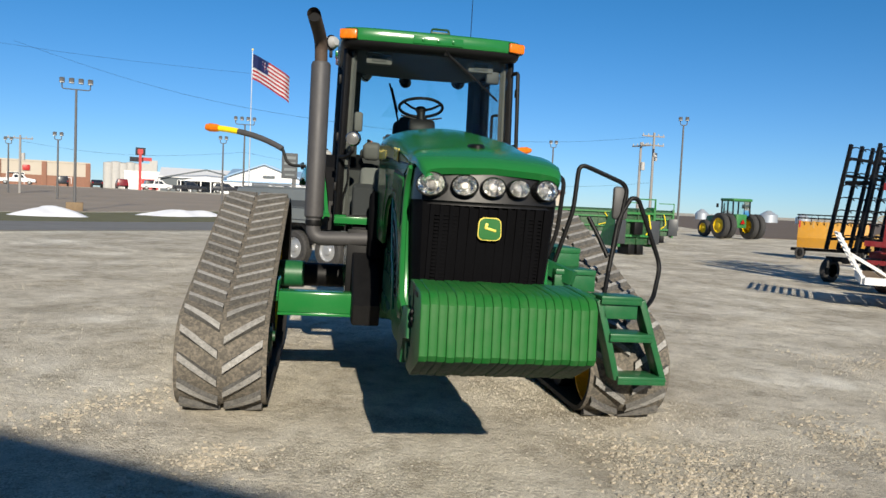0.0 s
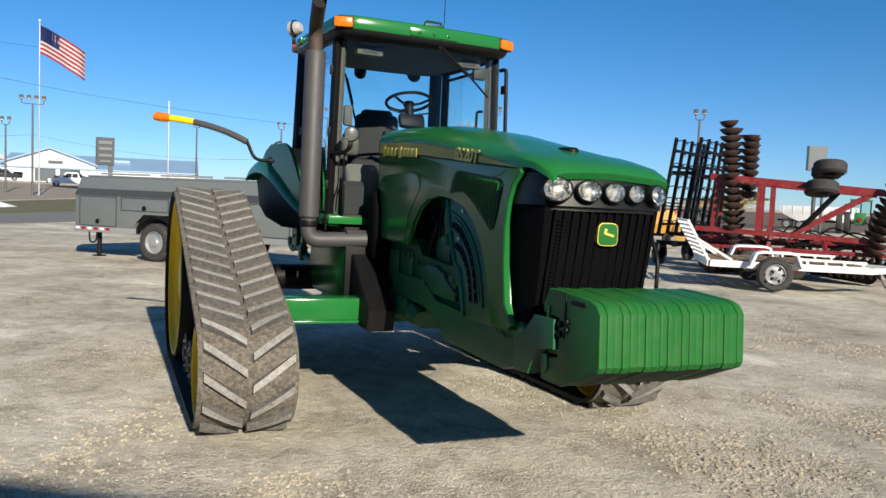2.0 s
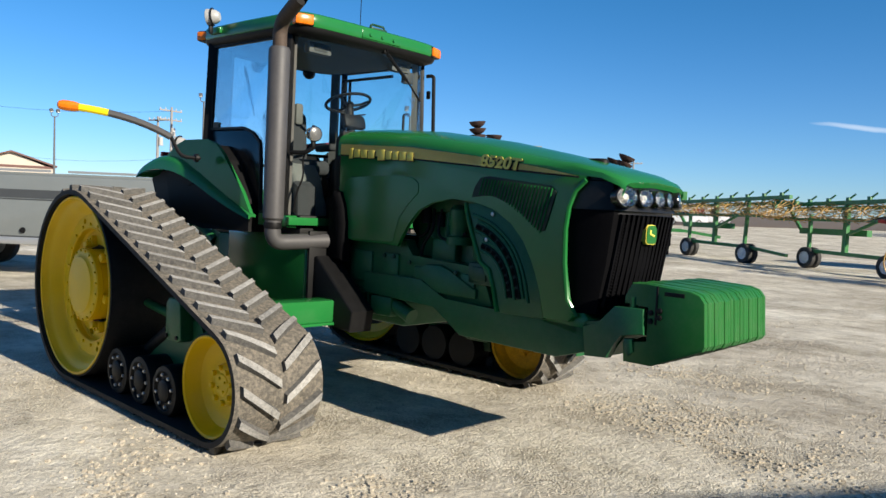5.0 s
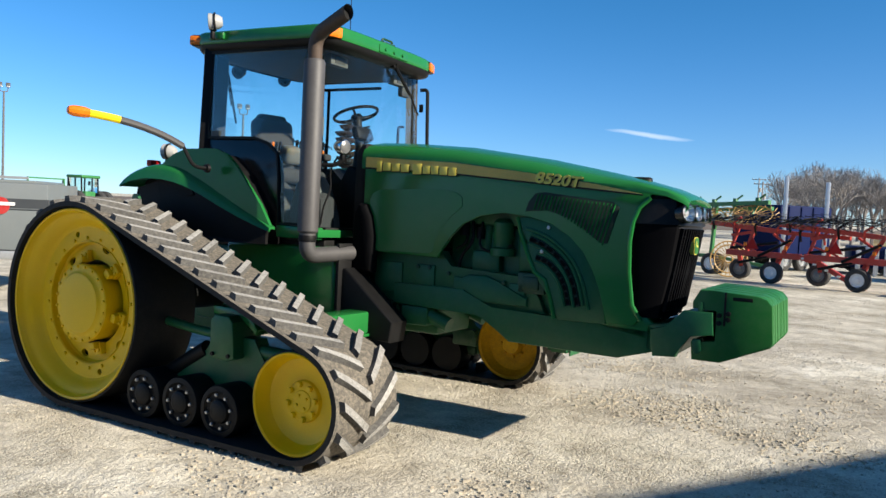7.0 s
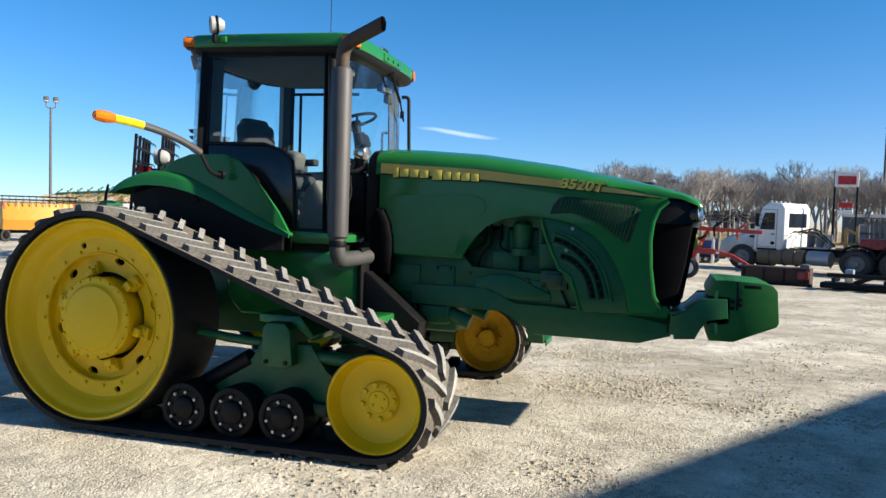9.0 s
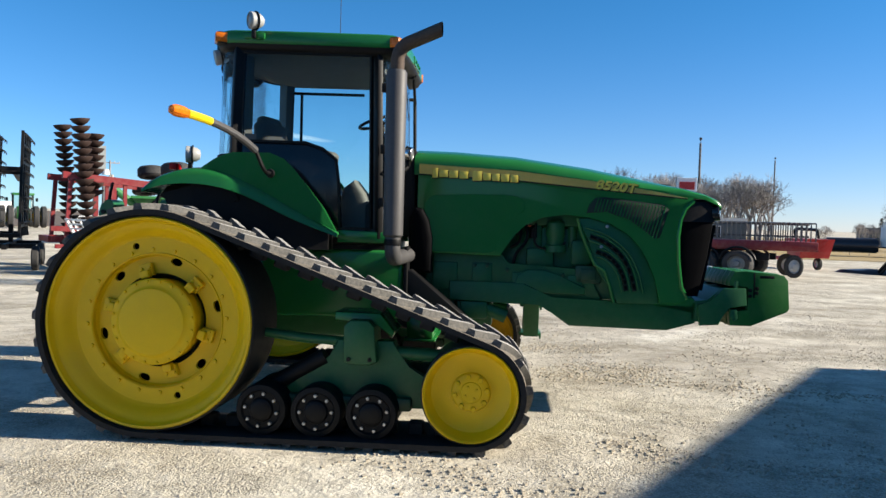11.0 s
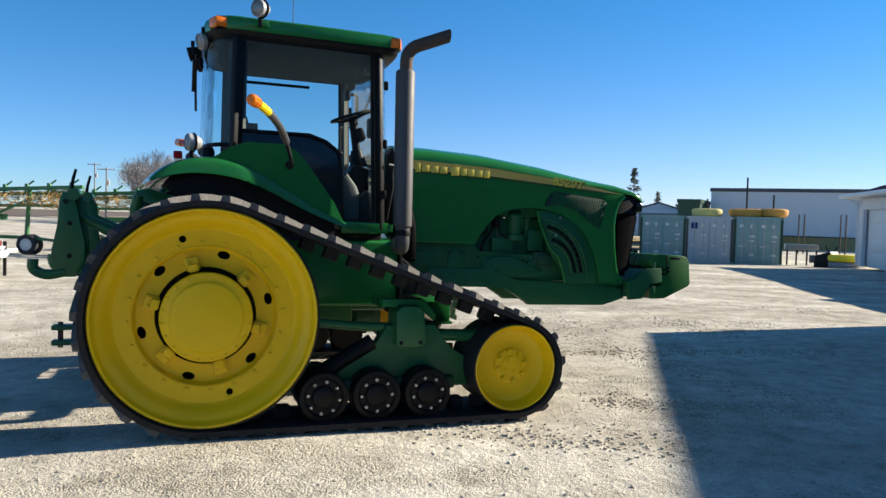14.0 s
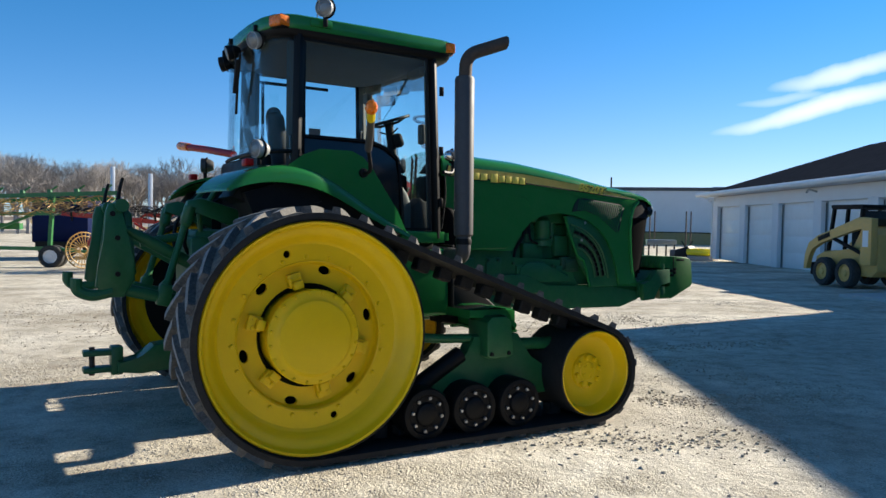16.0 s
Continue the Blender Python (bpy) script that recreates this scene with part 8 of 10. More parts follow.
def orange_picker():
    ob = thing("harvest_header", on_ground(17.3, 34.0, -28) @ Matrix.Diagonal((0.66, 0.8, 0.97, 1)), "orange and black harvesting header on a cart", "header")
    bm = bm_new()
    prism(bm, [(-0.2, 0.55), (-0.35, 1.0), (0.0, 1.75), (0.9, 1.75), (1.0, 0.55)], "x", -2.2, 2.2, 0.03)
    for v in bm.verts:
        v.co.y -= 0.4
    part("trough", bm, ORANGE, ob)
    for k in range(6):
        x = -2.1 + 0.84 * k
        bm = bm_new()
        prism(bm, [(-0.55, 0.55), (-0.7, 1.0), (-0.42, 1.78), (-0.36, 1.78), (-0.3, 0.55)], "x", x - 0.05, x + 0.05)
        part("divider", bm, RED_PAINT if k in (0, 5) else TINE_YELLOW, ob, smooth=0)
    for z in (1.9, 2.05):
        part("reel_bar", rod(bm_new(), (-2.3, -0.5, z), (2.3, -0.5, z), 0.03, 8), BLACK, ob)
    for k in range(12):
        part("reel_tine", rod(bm_new(), (-2.2 + 0.4 * k, -0.5, 1.6), (-2.2 + 0.4 * k, -0.5, 2.05), 0.018, 6), BLACK, ob)
    bm = bm_new()
    lathe(bm, [(0.62, -0.08), (0.62, 0.08), (0.52, 0.1), (0.15, 0.12), (0, 0.12)], wheel_frame(2.6, -0.7, 0.7, -1), 20)
    part("spinner", bm, TINE_YELLOW, ob)
    for a, b in (((-2.6, 0, 0.45), (3.6, 0, 0.45)), ((-2.0, -0.6, 0.45), (-2.0, 0.9, 0.45)), ((2.0, -0.6, 0.45), (2.0, 0.9, 0.45))):
        part("cart_beam", bars(bm_new(), [(a, b)], 0.14, 0.14), BLACK, ob, smooth=0)
    for x in (-2.0, 1.6):
        for y, sd in ((-0.6, -1), (0.9, 1)):
            road_wheel(ob, x, y, 0.3, 0.3, 0.2, sd, BLACK)
    return ob


orange_picker()


def farm_tractor(x, y, turn, label):
    ob = thing("farm_tractor", on_ground(x, y, turn, 0.05), label, "tractor", "far tractors")
    bm = bm_new()
    prism(bm, [(0.2, 0.9), (0.2, 1.75), (2.4, 1.6), (2.5, 1.3), (2.5, 0.8), (1.2, 0.7)], "y", -0.4, 0.4, 0.05)
    part("hood", bm, FARM_GREEN, ob)
    bm = bm_new()
    box(bm, (-0.5, 0, 1.3), (1.3, 0.9, 1.0), 0.05)
    part("body", bm, FARM_GREEN, ob)
    bm = bm_new()
    prism(bm, [(-1.1, 1.7), (-1.05, 2.75), (0.15, 2.75), (0.3, 1.7)], "y", -0.72, 0.72, 0.03)
    part("cab_glass", bm, GLASS, ob)
    for px, py in ((-1.08, -0.74), (-1.08, 0.74), (0.22, -0.74), (0.22, 0.74), (-0.5, -0.76), (-0.5, 0.76)):
        part("cab_post", bars(bm_new(), [((px, py, 1.6), (px * 0.95, py, 2.8))], 0.08, 0.08), BLACK, ob, smooth=0)
    bm = bm_new()
    box(bm, (-0.45, 0, 2.85), (1.5, 1.7, 0.2), 0.06)
    part("cab_roof", bm, FARM_GREEN, ob)
    for y0 in (0.75, 1.35):
        for sd in (-1, 1):
            road_wheel(ob, -0.8, sd * (y0 + 0.45), 0.93, 0.93, 0.45, sd, YELLOW, TYRE)
    for sd in (-1, 1):
        road_wheel(ob, 1.9, sd * 1.1, 0.65, 0.65, 0.4, sd, YELLOW, TYRE)
    bm = bm_new()
    prism(bm, [(-0.2, 1.1), (0.2, 1.1), (0, 1.45)], "x", -1.32, -1.28)
    part("warning_triangle", bm, RED_LENS, ob, smooth=0)
    part("exhaust", rod(bm_new(), (0.9, 0, 1.6), (0.9, 0, 2.6), 0.05, 8), BLACK, ob)
    for sd in (-1, 1):
        part("mirror", box(bm_new(), (0.2, sd * 1.15, 2.4), (0.05, 0.2, 0.3), 0.02), BLACK, ob)
    return ob


farm_tractor(21.4, 57.3, 108, "green farm tractor with dual yellow wheels by the field")
farm_tractor(49.45, 55.05, 47, "green farm tractor seen from behind beyond the red harrow")


def grain_trailer(x, y, turn):
    ob = thing("grain_trailer", on_ground(x, y, turn), "white hopper trailer parked at the edge of the field", "trailer")
    part("hopper", prism(bm_new(), [(-3.6, 2.3), (3.4, 2.3), (3.4, 1.5), (2.2, 0.75), (1.0, 1.15), (-0.6, 1.15), (-1.8, 0.75), (-3.6, 1.6)], "y", -1.2, 1.2, 0.03), WHITE, ob)
    for k in range(8):
        part("hopper_rib", box(bm_new(), (-3.3 + 0.93 * k, -1.22, 1.9), (0.06, 0.05, 0.75)), WHITE, ob, smooth=0)
    part("lettering_bar", box(bm_new(), (1.6, -1.25, 1.75), (1.4, 0.01, 0.28)), TRAILER_DARK, ob, smooth=0)
    part("chassis", bars(bm_new(), [((-3.8, -0.5, 0.85), (4.2, -0.5, 0.85)), ((-3.8, 0.5, 0.85), (4.2, 0.5, 0.85))], 0.1, 0.16), BLACK, ob, smooth=0)
    for dx in (-2.9, -1.7):
        for sd in (-1, 1):
            road_wheel(ob, dx, sd * 1.0, 0.5, 0.5, 0.4, sd, SILVER)
    return ob


grain_trailer(53.6, 64.7, -42)


def green_header(x, y, turn, length, label):
    ob = thing("combine_header", on_ground(x, y, turn, 0.02), label, "header", "combine headers")
    bm = bm_new()
    prism(bm, [(0, 0.4), (0.0, 1.75), (0.25, 1.85), (0.35, 1.0), (1.2, 0.5), (1.2, 0.35)], "x", 0, length, 0.03)
    part("trough", bm, HEADER_GREEN, ob)
    for k in range(int(length / 0.55)):
        part("rib", box(bm_new(), (0.3 + 0.55 * k, -0.03, 1.1), (0.06, 0.08, 1.4)), HEADER_GREEN, ob, smooth=0)
    for x0 in (0, length):
        bm = bm_new()
        prism(bm, [(-0.1, 0.3), (-0.1, 1.9), (0.4, 1.9), (1.3, 0.6), (1.3, 0.3)], "x", x0 - 0.05, x0 + 0.05)
        end = part("end_plate", bm, FARM_GREEN, ob, smooth=0)
        part("end_panel", box(bm_new(), (x0, -0.13, 0.9), (0.5, 0.04, 0.95), 0.015), TRAILER_DARK, end, "slate grey panel")
        part("end_rail", bars(bm_new(), [((x0, -0.1, 1.9), (x0, -0.1, 2.25)), ((x0, -0.1, 2.22), (x0 + (0.8 if x0 == 0 else -0.8), -0.1, 2.22))], 0.05, 0.05), FARM_GREEN, end, smooth=0)
    bm = bm_new()
    for k in range(10):
        bars(bm, [((length * k / 9, 0.9, 1.45), (length * k / 9, 0.75, 0.9))], 0.02, 0.02)
    bars(bm, [((0, 0.9, 1.45), (length, 0.9, 1.45))], 0.05, 0.05)
    part("reel", bm, HEADER_GREEN, ob, smooth=0)
    bm = bm_new()
    tube(bm, bent([(length * 0.8, -0.15, 1.6), (length * 0.85, -0.25, 1.0), (length * 0.75, -0.15, 0.8)], 0.2), 0.03, 6)
    part("yellow_hose", bm, REFLECT_Y, ob)
    for z in (0.75, 1.35, 1.65):
        part("back_rail", bars(bm_new(), [((0.05, -0.1, z), (length - 0.05, -0.1, z))], 0.07, 0.09), FARM_GREEN, ob, smooth=0)
    part("drive_box", box(bm_new(), (length * 0.45, -0.2, 1.05), (0.4, 0.3, 0.5), 0.04), BLACK, ob)
    for k in range(2):
        part("skid", box(bm_new(), (0.6 + (length - 1.2) * k, 0.3, 0.2), (0.3, 0.8, 0.4), 0.02), BLACK, ob)
    return ob


green_header(6.9, 30.4, 20, 1.6, "dark green combine header with steel end plates")
green_header(10.4, 44.0, -10, 2.6, "green combine header with a yellow hose")
green_header(-3.0, 47.0, 5, 6.0, "long green combine header beside the road")
green_header(4.5, 49.0, -5, 7.0, "long green combine header beyond the trailer")
ob = thing("red_header", on_ground(1.0, 58.0, 2), "low red implement parked beside the road", "header")
for k in range(4):
    part("red_panel", box(bm_new(), (1.4 * k, 0, 1.4), (1.3, 0.6, 0.5), 0.05), RED_PAINT, ob)
part("red_base", box(bm_new(), (2.1, 0, 0.6), (5.6, 0.7, 1.2), 0.05), BLACK, ob)


def grain_cart(x, y, turn):
    ob = thing("grain_cart", on_ground(x, y, turn) @ Matrix.Diagonal((1, 1, 1.1, 1)), "green grain cart with a sloping hopper", "grain cart")
    bm = bm_new()
    top, low = [(-2.4, -1.5), (2.0, -1.5), (2.0, 1.5), (-2.4, 1.5)], [(-0.6, -0.4), (0.6, -0.4), (0.6, 0.4), (-0.6, 0.4)]
    t_ = [bm.verts.new((a, b, 2.35)) for a, b in top]
    l_ = [bm.verts.new((a, b, 1.0)) for a, b in low]
    bm.faces.new(l_)
    for i in range(4):
        bm.faces.new((t_[i], t_[(i + 1) % 4], l_[(i + 1) % 4], l_[i]))
    bmesh.ops.solidify(bm, geom=list(bm.faces), thickness=0.04)
    part("hopper", bm, FARM_GREEN, ob, smooth=0)
    for y0 in (-1.5, 1.5):
        part("rim_rail", bars(bm_new(), [((-2.4, y0, 2.4), (2.0, y0, 2.4))], 0.1, 0.12), FARM_GREEN, ob, smooth=0)
    part("box_top", box(bm_new(), (1.2, 0, 2.45), (2.4, 2.9, 0.5), 0.04), FARM_GREEN, ob)
    part("auger", rod(bm_new(), (-3.1, -0.6, 2.7), (-0.5, -0.6, 0.9), 0.2, 12), FARM_GREEN, ob)
    part("spout", rod(bm_new(), (-3.1, -0.6, 2.7), (-3.3, -0.6, 2.1), 0.24, 10), BLACK, ob)
    for a, b in (((-1.6, -0.8, 0.75), (2.4, -0.8, 0.75)), ((-1.6, 0.8, 0.75), (2.4, 0.8, 0.75)), ((-1.2, -0.8, 0.75), (-2.0, -1.2, 2.0)), ((1.2, -0.8, 0.75), (1.8, -1.2, 2.0)), ((2.4, 0, 0.75), (4.4, 0, 0.5))):
        part("cart_beam", bars(bm_new(), [(a, b)], 0.14, 0.14), FARM_GREEN, ob, smooth=0)
    for sd in (-1, 1):
        road_wheel(ob, 0, sd * 1.35, 0.75, 0.75, 0.5, sd, BLACK)
    return ob


grain_cart(31.6, 28.8, -50)


def planter_row(x, y, turn):
    """A low row of dark planting units."""
    ob = thing("planter", on_ground(x, y, turn), "dark row planter with many small units", "planter")
    part("toolbar", bars(bm_new(), [((-2.6, 0, 0.8), (0.8, 0, 0.8))], 0.16, 0.16), BLACK, ob, smooth=0)
    for k in range(6):
        bm = bm_new()
        px = -2.4 + 0.6 * k
        box(bm, (px, -0.25, 0.55), (0.3, 0.5, 0.4), 0.06)
        lathe(bm, [(0.0, 0.06), (0.26, 0.05), (0.26, -0.05), (0, -0.06)], Matrix.Translation((px, -0.55, 0.27)) @ Euler((0, radians(90), 0)).to_matrix().to_4x4(), 14)
        part("row_unit", bm, BLACK, ob)
    for sd in (-1, 1):
        road_wheel(ob, sd * 0.9 - 0.9, 0.35, 0.4, 0.4, 0.25, 1, RUSTY)
    return ob


planter_row(24.0, 22.0, -48)


def hay_rake(x, y, turn, label, beam=FARM_GREEN, wheel_mat=TINE_YELLOW):
    """A wheel rake: a beam on two wheels, with sloping arms and spoked rake wheels laid on top."""
    ob = thing("hay_rake", on_ground(x, y, turn, 0.0) @ Matrix.Diagonal((1.2, 1, 1.06, 1)), label, "hay rake", "hay rakes")
    for a, b, w in (((-3.4, 0, 2.10), (3.6, 0, 2.42), 0.13), ((-3.0, 0.7, 2.0), (3.2, 0.7, 2.25), 0.12), ((-2.6, -0.5, 1.62), (2.9, -0.5, 1.75), 0.10), ((-2.2, 0.3, 1.25), (0.6, 0.3, 1.30), 0.20), ((-2.2, 0.3, 1.25), (-2.8, 0.2, 2.05), 0.09), ((-1.6, 0, 0.6), (1.8, 0, 0.6), 0.12), ((0, 0, 0.6), (0, 0, 2.25), 0.14), ((1.6, 0, 0.6), (1.7, 0, 2.3), 0.1), ((1.8, 0, 0.6), (3.6, 0, 0.45), 0.1), ((-1.5, 0, 0.6), (-1.5, 0, 1.85), 0.1), ((0, 0, 1.2), (1.6, 0, 1.9), 0.08)):
        part("rake_beam", bars(bm_new(), [(a, b)], w, w), beam, ob, smooth=0)
    for k in range(9):
        px = -3.2 + 0.8 * k
        bm = bm_new()
        box(bm, (px, 0, 2.16 + 0.045 * (px + 3)), (0.12, 0.1, 0.26), 0.01)
        tube(bm, [(px, 0, 2.22 + 0.045 * (px + 3)), (px + 0.18, 0.1, 2.40 + 0.045 * (px + 3))], 0.03, 6)
        tube(bm, [(px, 0, 2.12 + 0.04 * (px + 3)), (px + 0.1, -0.35, 1.88 + 0.02 * k)], 0.025, 6)
        part("arm_pivot", bm, beam, ob)
        # rake wheel lying at a slant
        m = Matrix.Translation((px + 0.1, -0.35, 1.86 + 0.02 * k)) @ Euler((radians(14 + 7 * (k % 3)), radians(16 - 5 * (k % 2)), 0)).to_matrix().to_4x4()
        bm = bm_new()
        for j in range(18):
            a = math.tau * j / 18
            tube(bm, [m @ Vector((0.12 * math.cos(a), 0.12 * math.sin(a), 0)), m @ Vector((0.62 * math.cos(a + 0.25), 0.62 * math.sin(a + 0.25), 0)), m @ Vector((0.75 * math.cos(a + 0.5), 0.75 * math.sin(a + 0.5), 0))], 0.012, 4)
        tube(bm, [m @ Vector((0.55 * math.cos(math.tau * j / 20), 0.55 * math.sin(math.tau * j / 20), 0)) for j in range(21)], 0.022, 5)
        tagged(part("rake_wheel", bm, wheel_mat, ob), kind="stuff")
    for px in (-1.5, 1.7):
        road_wheel(ob, px, -0.2, 0.36, 0.36, 0.2, -1, WHITE)
        road_wheel(ob, px, 0.25, 0.36, 0.36, 0.2, 1, WHITE)
    return ob


hay_rake(24.4, 19.2, -112, "green hay rake with straw-yellow tine wheels")
hay_rake(23.2, 13.4, -115, "green wheel rake with straw-yellow tine wheels")
hay_rake(24.6, 38.8, -96, "green folded wheel rake behind the black cultivator")


def red_tedder(x, y, turn, label):
    """A trailed wheel rake: a red carriage, a long red beam and black spoked wheels folded flat over it."""
    ob = thing("rotary_tedder", on_ground(x, y, turn), label, "tedder", "red tedders")
    for a, b, w in (((-1.55, 0.4, 0.86), (0.75, 0.3, 0.86), 0.17), ((0.7, 0.3, 0.86), (1.25, 0.3, 0.74), 0.14), ((1.25, 0.3, 0.74), (2.2, 0.3, 0.22), 0.13), ((-2.3, 0.4, 1.78), (0.4, 0.35, 1.56), 0.14), ((0.4, 0.35, 1.56), (2.1, 0.3, 1.50), 0.11), ((-2.0, 0.9, 1.72), (0.9, 0.9, 1.5), 0.1),
                    ((0.22, 0.25, 0.86), (0.55, 0.35, 1.58), 0.11), ((-0.95, 0.4, 0.86), (-0.72, 0.4, 1.62), 0.10), ((-1.5, 0.5, 0.9), (-1.25, 0.5, 1.66), 0.08), ((-0.7, 0.5, 1.55), (-1.4, 0.3, 1.4), 0.09), ((-0.2, 0.6, 1.5), (0.35, 0.3, 1.2), 0.06), ((-1.3, 0.2, 1.2), (-0.6, 0.3, 0.95), 0.05)):
        part("tedder_beam", bars(bm_new(), [(a, b)], w, w), ORANGE_RED, ob, smooth=0)
    for a, b in (((-1.4, 0.3, 1.0), (0.1, 0.2, 1.25)), ((-0.5, 0.25, 0.8), (0.5, 0.2, 1.35)), ((-1.1, 0.2, 0.55), (-0.2, 0.3, 0.8))):
        part("cylinder", rod(bm_new(), a, b, 0.045, 8), BLACK, ob)
    for k in range(6):
        px = -2.0 + 0.68 * k
        z = 1.74 - 0.06 * k
        part("rotor_strut", tube(bm_new(), bent([(px, 0.35, z - 0.18), (px - 0.02, 0.25, z + 0.12), (px + 0.25, 0.2, z + 0.30)], 0.08), 0.035, 6), (BLACK, ORANGE_RED)[k % 2], ob)
        m = Matrix.Translation((px + 0.2, 0.2, 1.90 + 0.03 * (k % 3))) @ Euler((radians(9 + 3 * (k % 2)), radians(-9 - 3 * (k % 3)), 0.3 * k)).to_matrix().to_4x4()
        bm = bm_new()
        for j in range(15):
            a = math.tau * j / 15
            tube(bm, [m @ Vector((0.14 * math.cos(a), 0.14 * math.sin(a), 0)), m @ Vector((0.56 * math.cos(a + 0.12), 0.56 * math.sin(a + 0.12), 0)), m @ Vector((0.76 * math.cos(a + 0.38), 0.76 * math.sin(a + 0.38), -0.03))], 0.011, 4)
        for rr in (0.15,):
            tube(bm, [m @ Vector((rr * math.cos(math.tau * j / 20), rr * math.sin(math.tau * j / 20), 0)) for j in range(21)], 0.02, 5)
        tagged(part("tine_rotor", bm, BLACK, ob), kind="stuff")
    bm = bm_new()
    prism(bm, [(-0.84, 1.02), (-0.44, 1.02), (-0.64, 1.38)], "y", 0.10, 0.14)
    part("warning_triangle", bm, RED_LENS, ob, smooth=0)
    # the far wheel's rim is grey: its shade is put into the colour
    for px, y0, rim in ((0.0, 0.0, WHITE), (-1.31, 0.77, TRAILER_GREY)):
        road_wheel(ob, px, y0, 0.33, 0.33, 0.24, -1, rim)
        part("wheel_leg", bars(bm_new(), [((px + 0.02, y0 + 0.2, 0.36), (px + 0.15, 0.4, 0.86))], 0.11, 0.11), ORANGE_RED, ob, smooth=0)
    for a, b in ((0.34, 1.1), (0.45, 1.32), (-0.9, 1.15)):
        part("reflector", box(bm_new(), (a, 0.18 + 0.02, b), (0.09, 0.05, 0.12), 0.01), AMBER, ob)
    for k in range(4):
        part("hitch_marker", box(bm_new(), (0.85 + 0.34 * k, 0.22, 0.83 - 0.15 * k), (0.1, 0.04, 0.06), 0.01), WHITE, ob)
    return ob


red_tedder(19.5, 8.8, -96, "red wheel rake with folded black tine wheels")
red_tedder(19.0, 6.35, -96, "red wheel rake with white-rimmed wheels and a drooping hitch")
for cx, cy in ((29.55, 8.06), (29.71, 7.07)):
    ob = thing("steel_rack", on_ground(cx, cy, -88), "white square steel rack behind the red rakes", "rack", "white racks")
    for y0 in (0.0, 0.5):
        for a, b in (((-0.32, y0, 0.0), (-0.32, y0, 1.11)), ((0.32, y0, 0.0), (0.32, y0, 1.11)), ((-0.32, y0, 1.11), (0.32, y0, 1.11)), ((-0.32, y0, 0.59), (0.32, y0, 0.59))):
            part("rack_bar", bars(bm_new(), [(a, b)], 0.09, 0.09), WHITE, ob, smooth=0)
ob = thing("spare_rake_wheel", on_ground(20.75, 10.48, -60, 0.0), "yellow spoked rake wheel leaning on the green rake", "rake wheel")
bm = bm_new()
for j in range(26):
    a = math.tau * j / 26
    tube(bm, [(0.1 * math.cos(a), 0, 0.62 + 0.1 * math.sin(a)), (0.6 * math.cos(a + 0.25), 0, 0.62 + 0.6 * math.sin(a + 0.25))], 0.014, 4)
tagged(part("spoke", bm, TINE_YELLOW, ob), kind="stuff")
for rr in (0.12, 0.46, 0.58):
    part("ring", tube(bm_new(), [(rr * math.cos(math.tau * j / 24), 0, 0.62 + rr * math.sin(math.tau * j / 24)) for j in range(25)], 0.022, 5), TINE_YELLOW, ob)


def blue_trailer(x, y, turn, length, label):
    ob = thing("blue_trailer", on_ground(x, y, turn) @ Matrix.Diagonal((1, 1, 1.18 if length > 3 else 0.5, 1)), label, "trailer", "blue trailers")
    bm = bm_new()
    box(bm, (0, 0, 1.45), (length, 2.3, 1.7), 0.06)
    part("body", bm, BLUE_PAINT, ob)
    for k in range(int(length / 0.8)):
        part("side_rib", box(bm_new(), (-length / 2 + 0.5 + 0.8 * k, -1.17, 1.45), (0.08, 0.06, 1.6)), BLUE_PAINT, ob, smooth=0)
    part("frame", box(bm_new(), (0, 0, 0.55), (length + 0.8, 1.6, 0.2), 0.02), BLACK, ob)
    for px in (-length * 0.3, -length * 0.3 + 1.1, length * 0.35):
        for sd in (-1, 1):
            road_wheel(ob, px, sd * 1.05, 0.42, 0.42, 0.26, sd, SILVER)
    return ob


blue_trailer(29.8, 11.4, -20, 3.4, "dark blue high-sided trailer behind the red implements")
blue_trailer(31.5, 8.0, -72, 2.2, "dark blue tank trailer behind the red implements")
for x, y, h in ((24.3, 9.8, 3.6), (24.6, 8.5, 3.4)):
    bm = bm_new()
    box(bm, (0, 0, h / 2 - 0.1), (0.13, 0.13, h + 0.2), 0.01)
    solo("steel_post", bm, GALV, "tall galvanised steel post beside the implements", "post", m=on_ground(x, y, 20), group="steel posts")


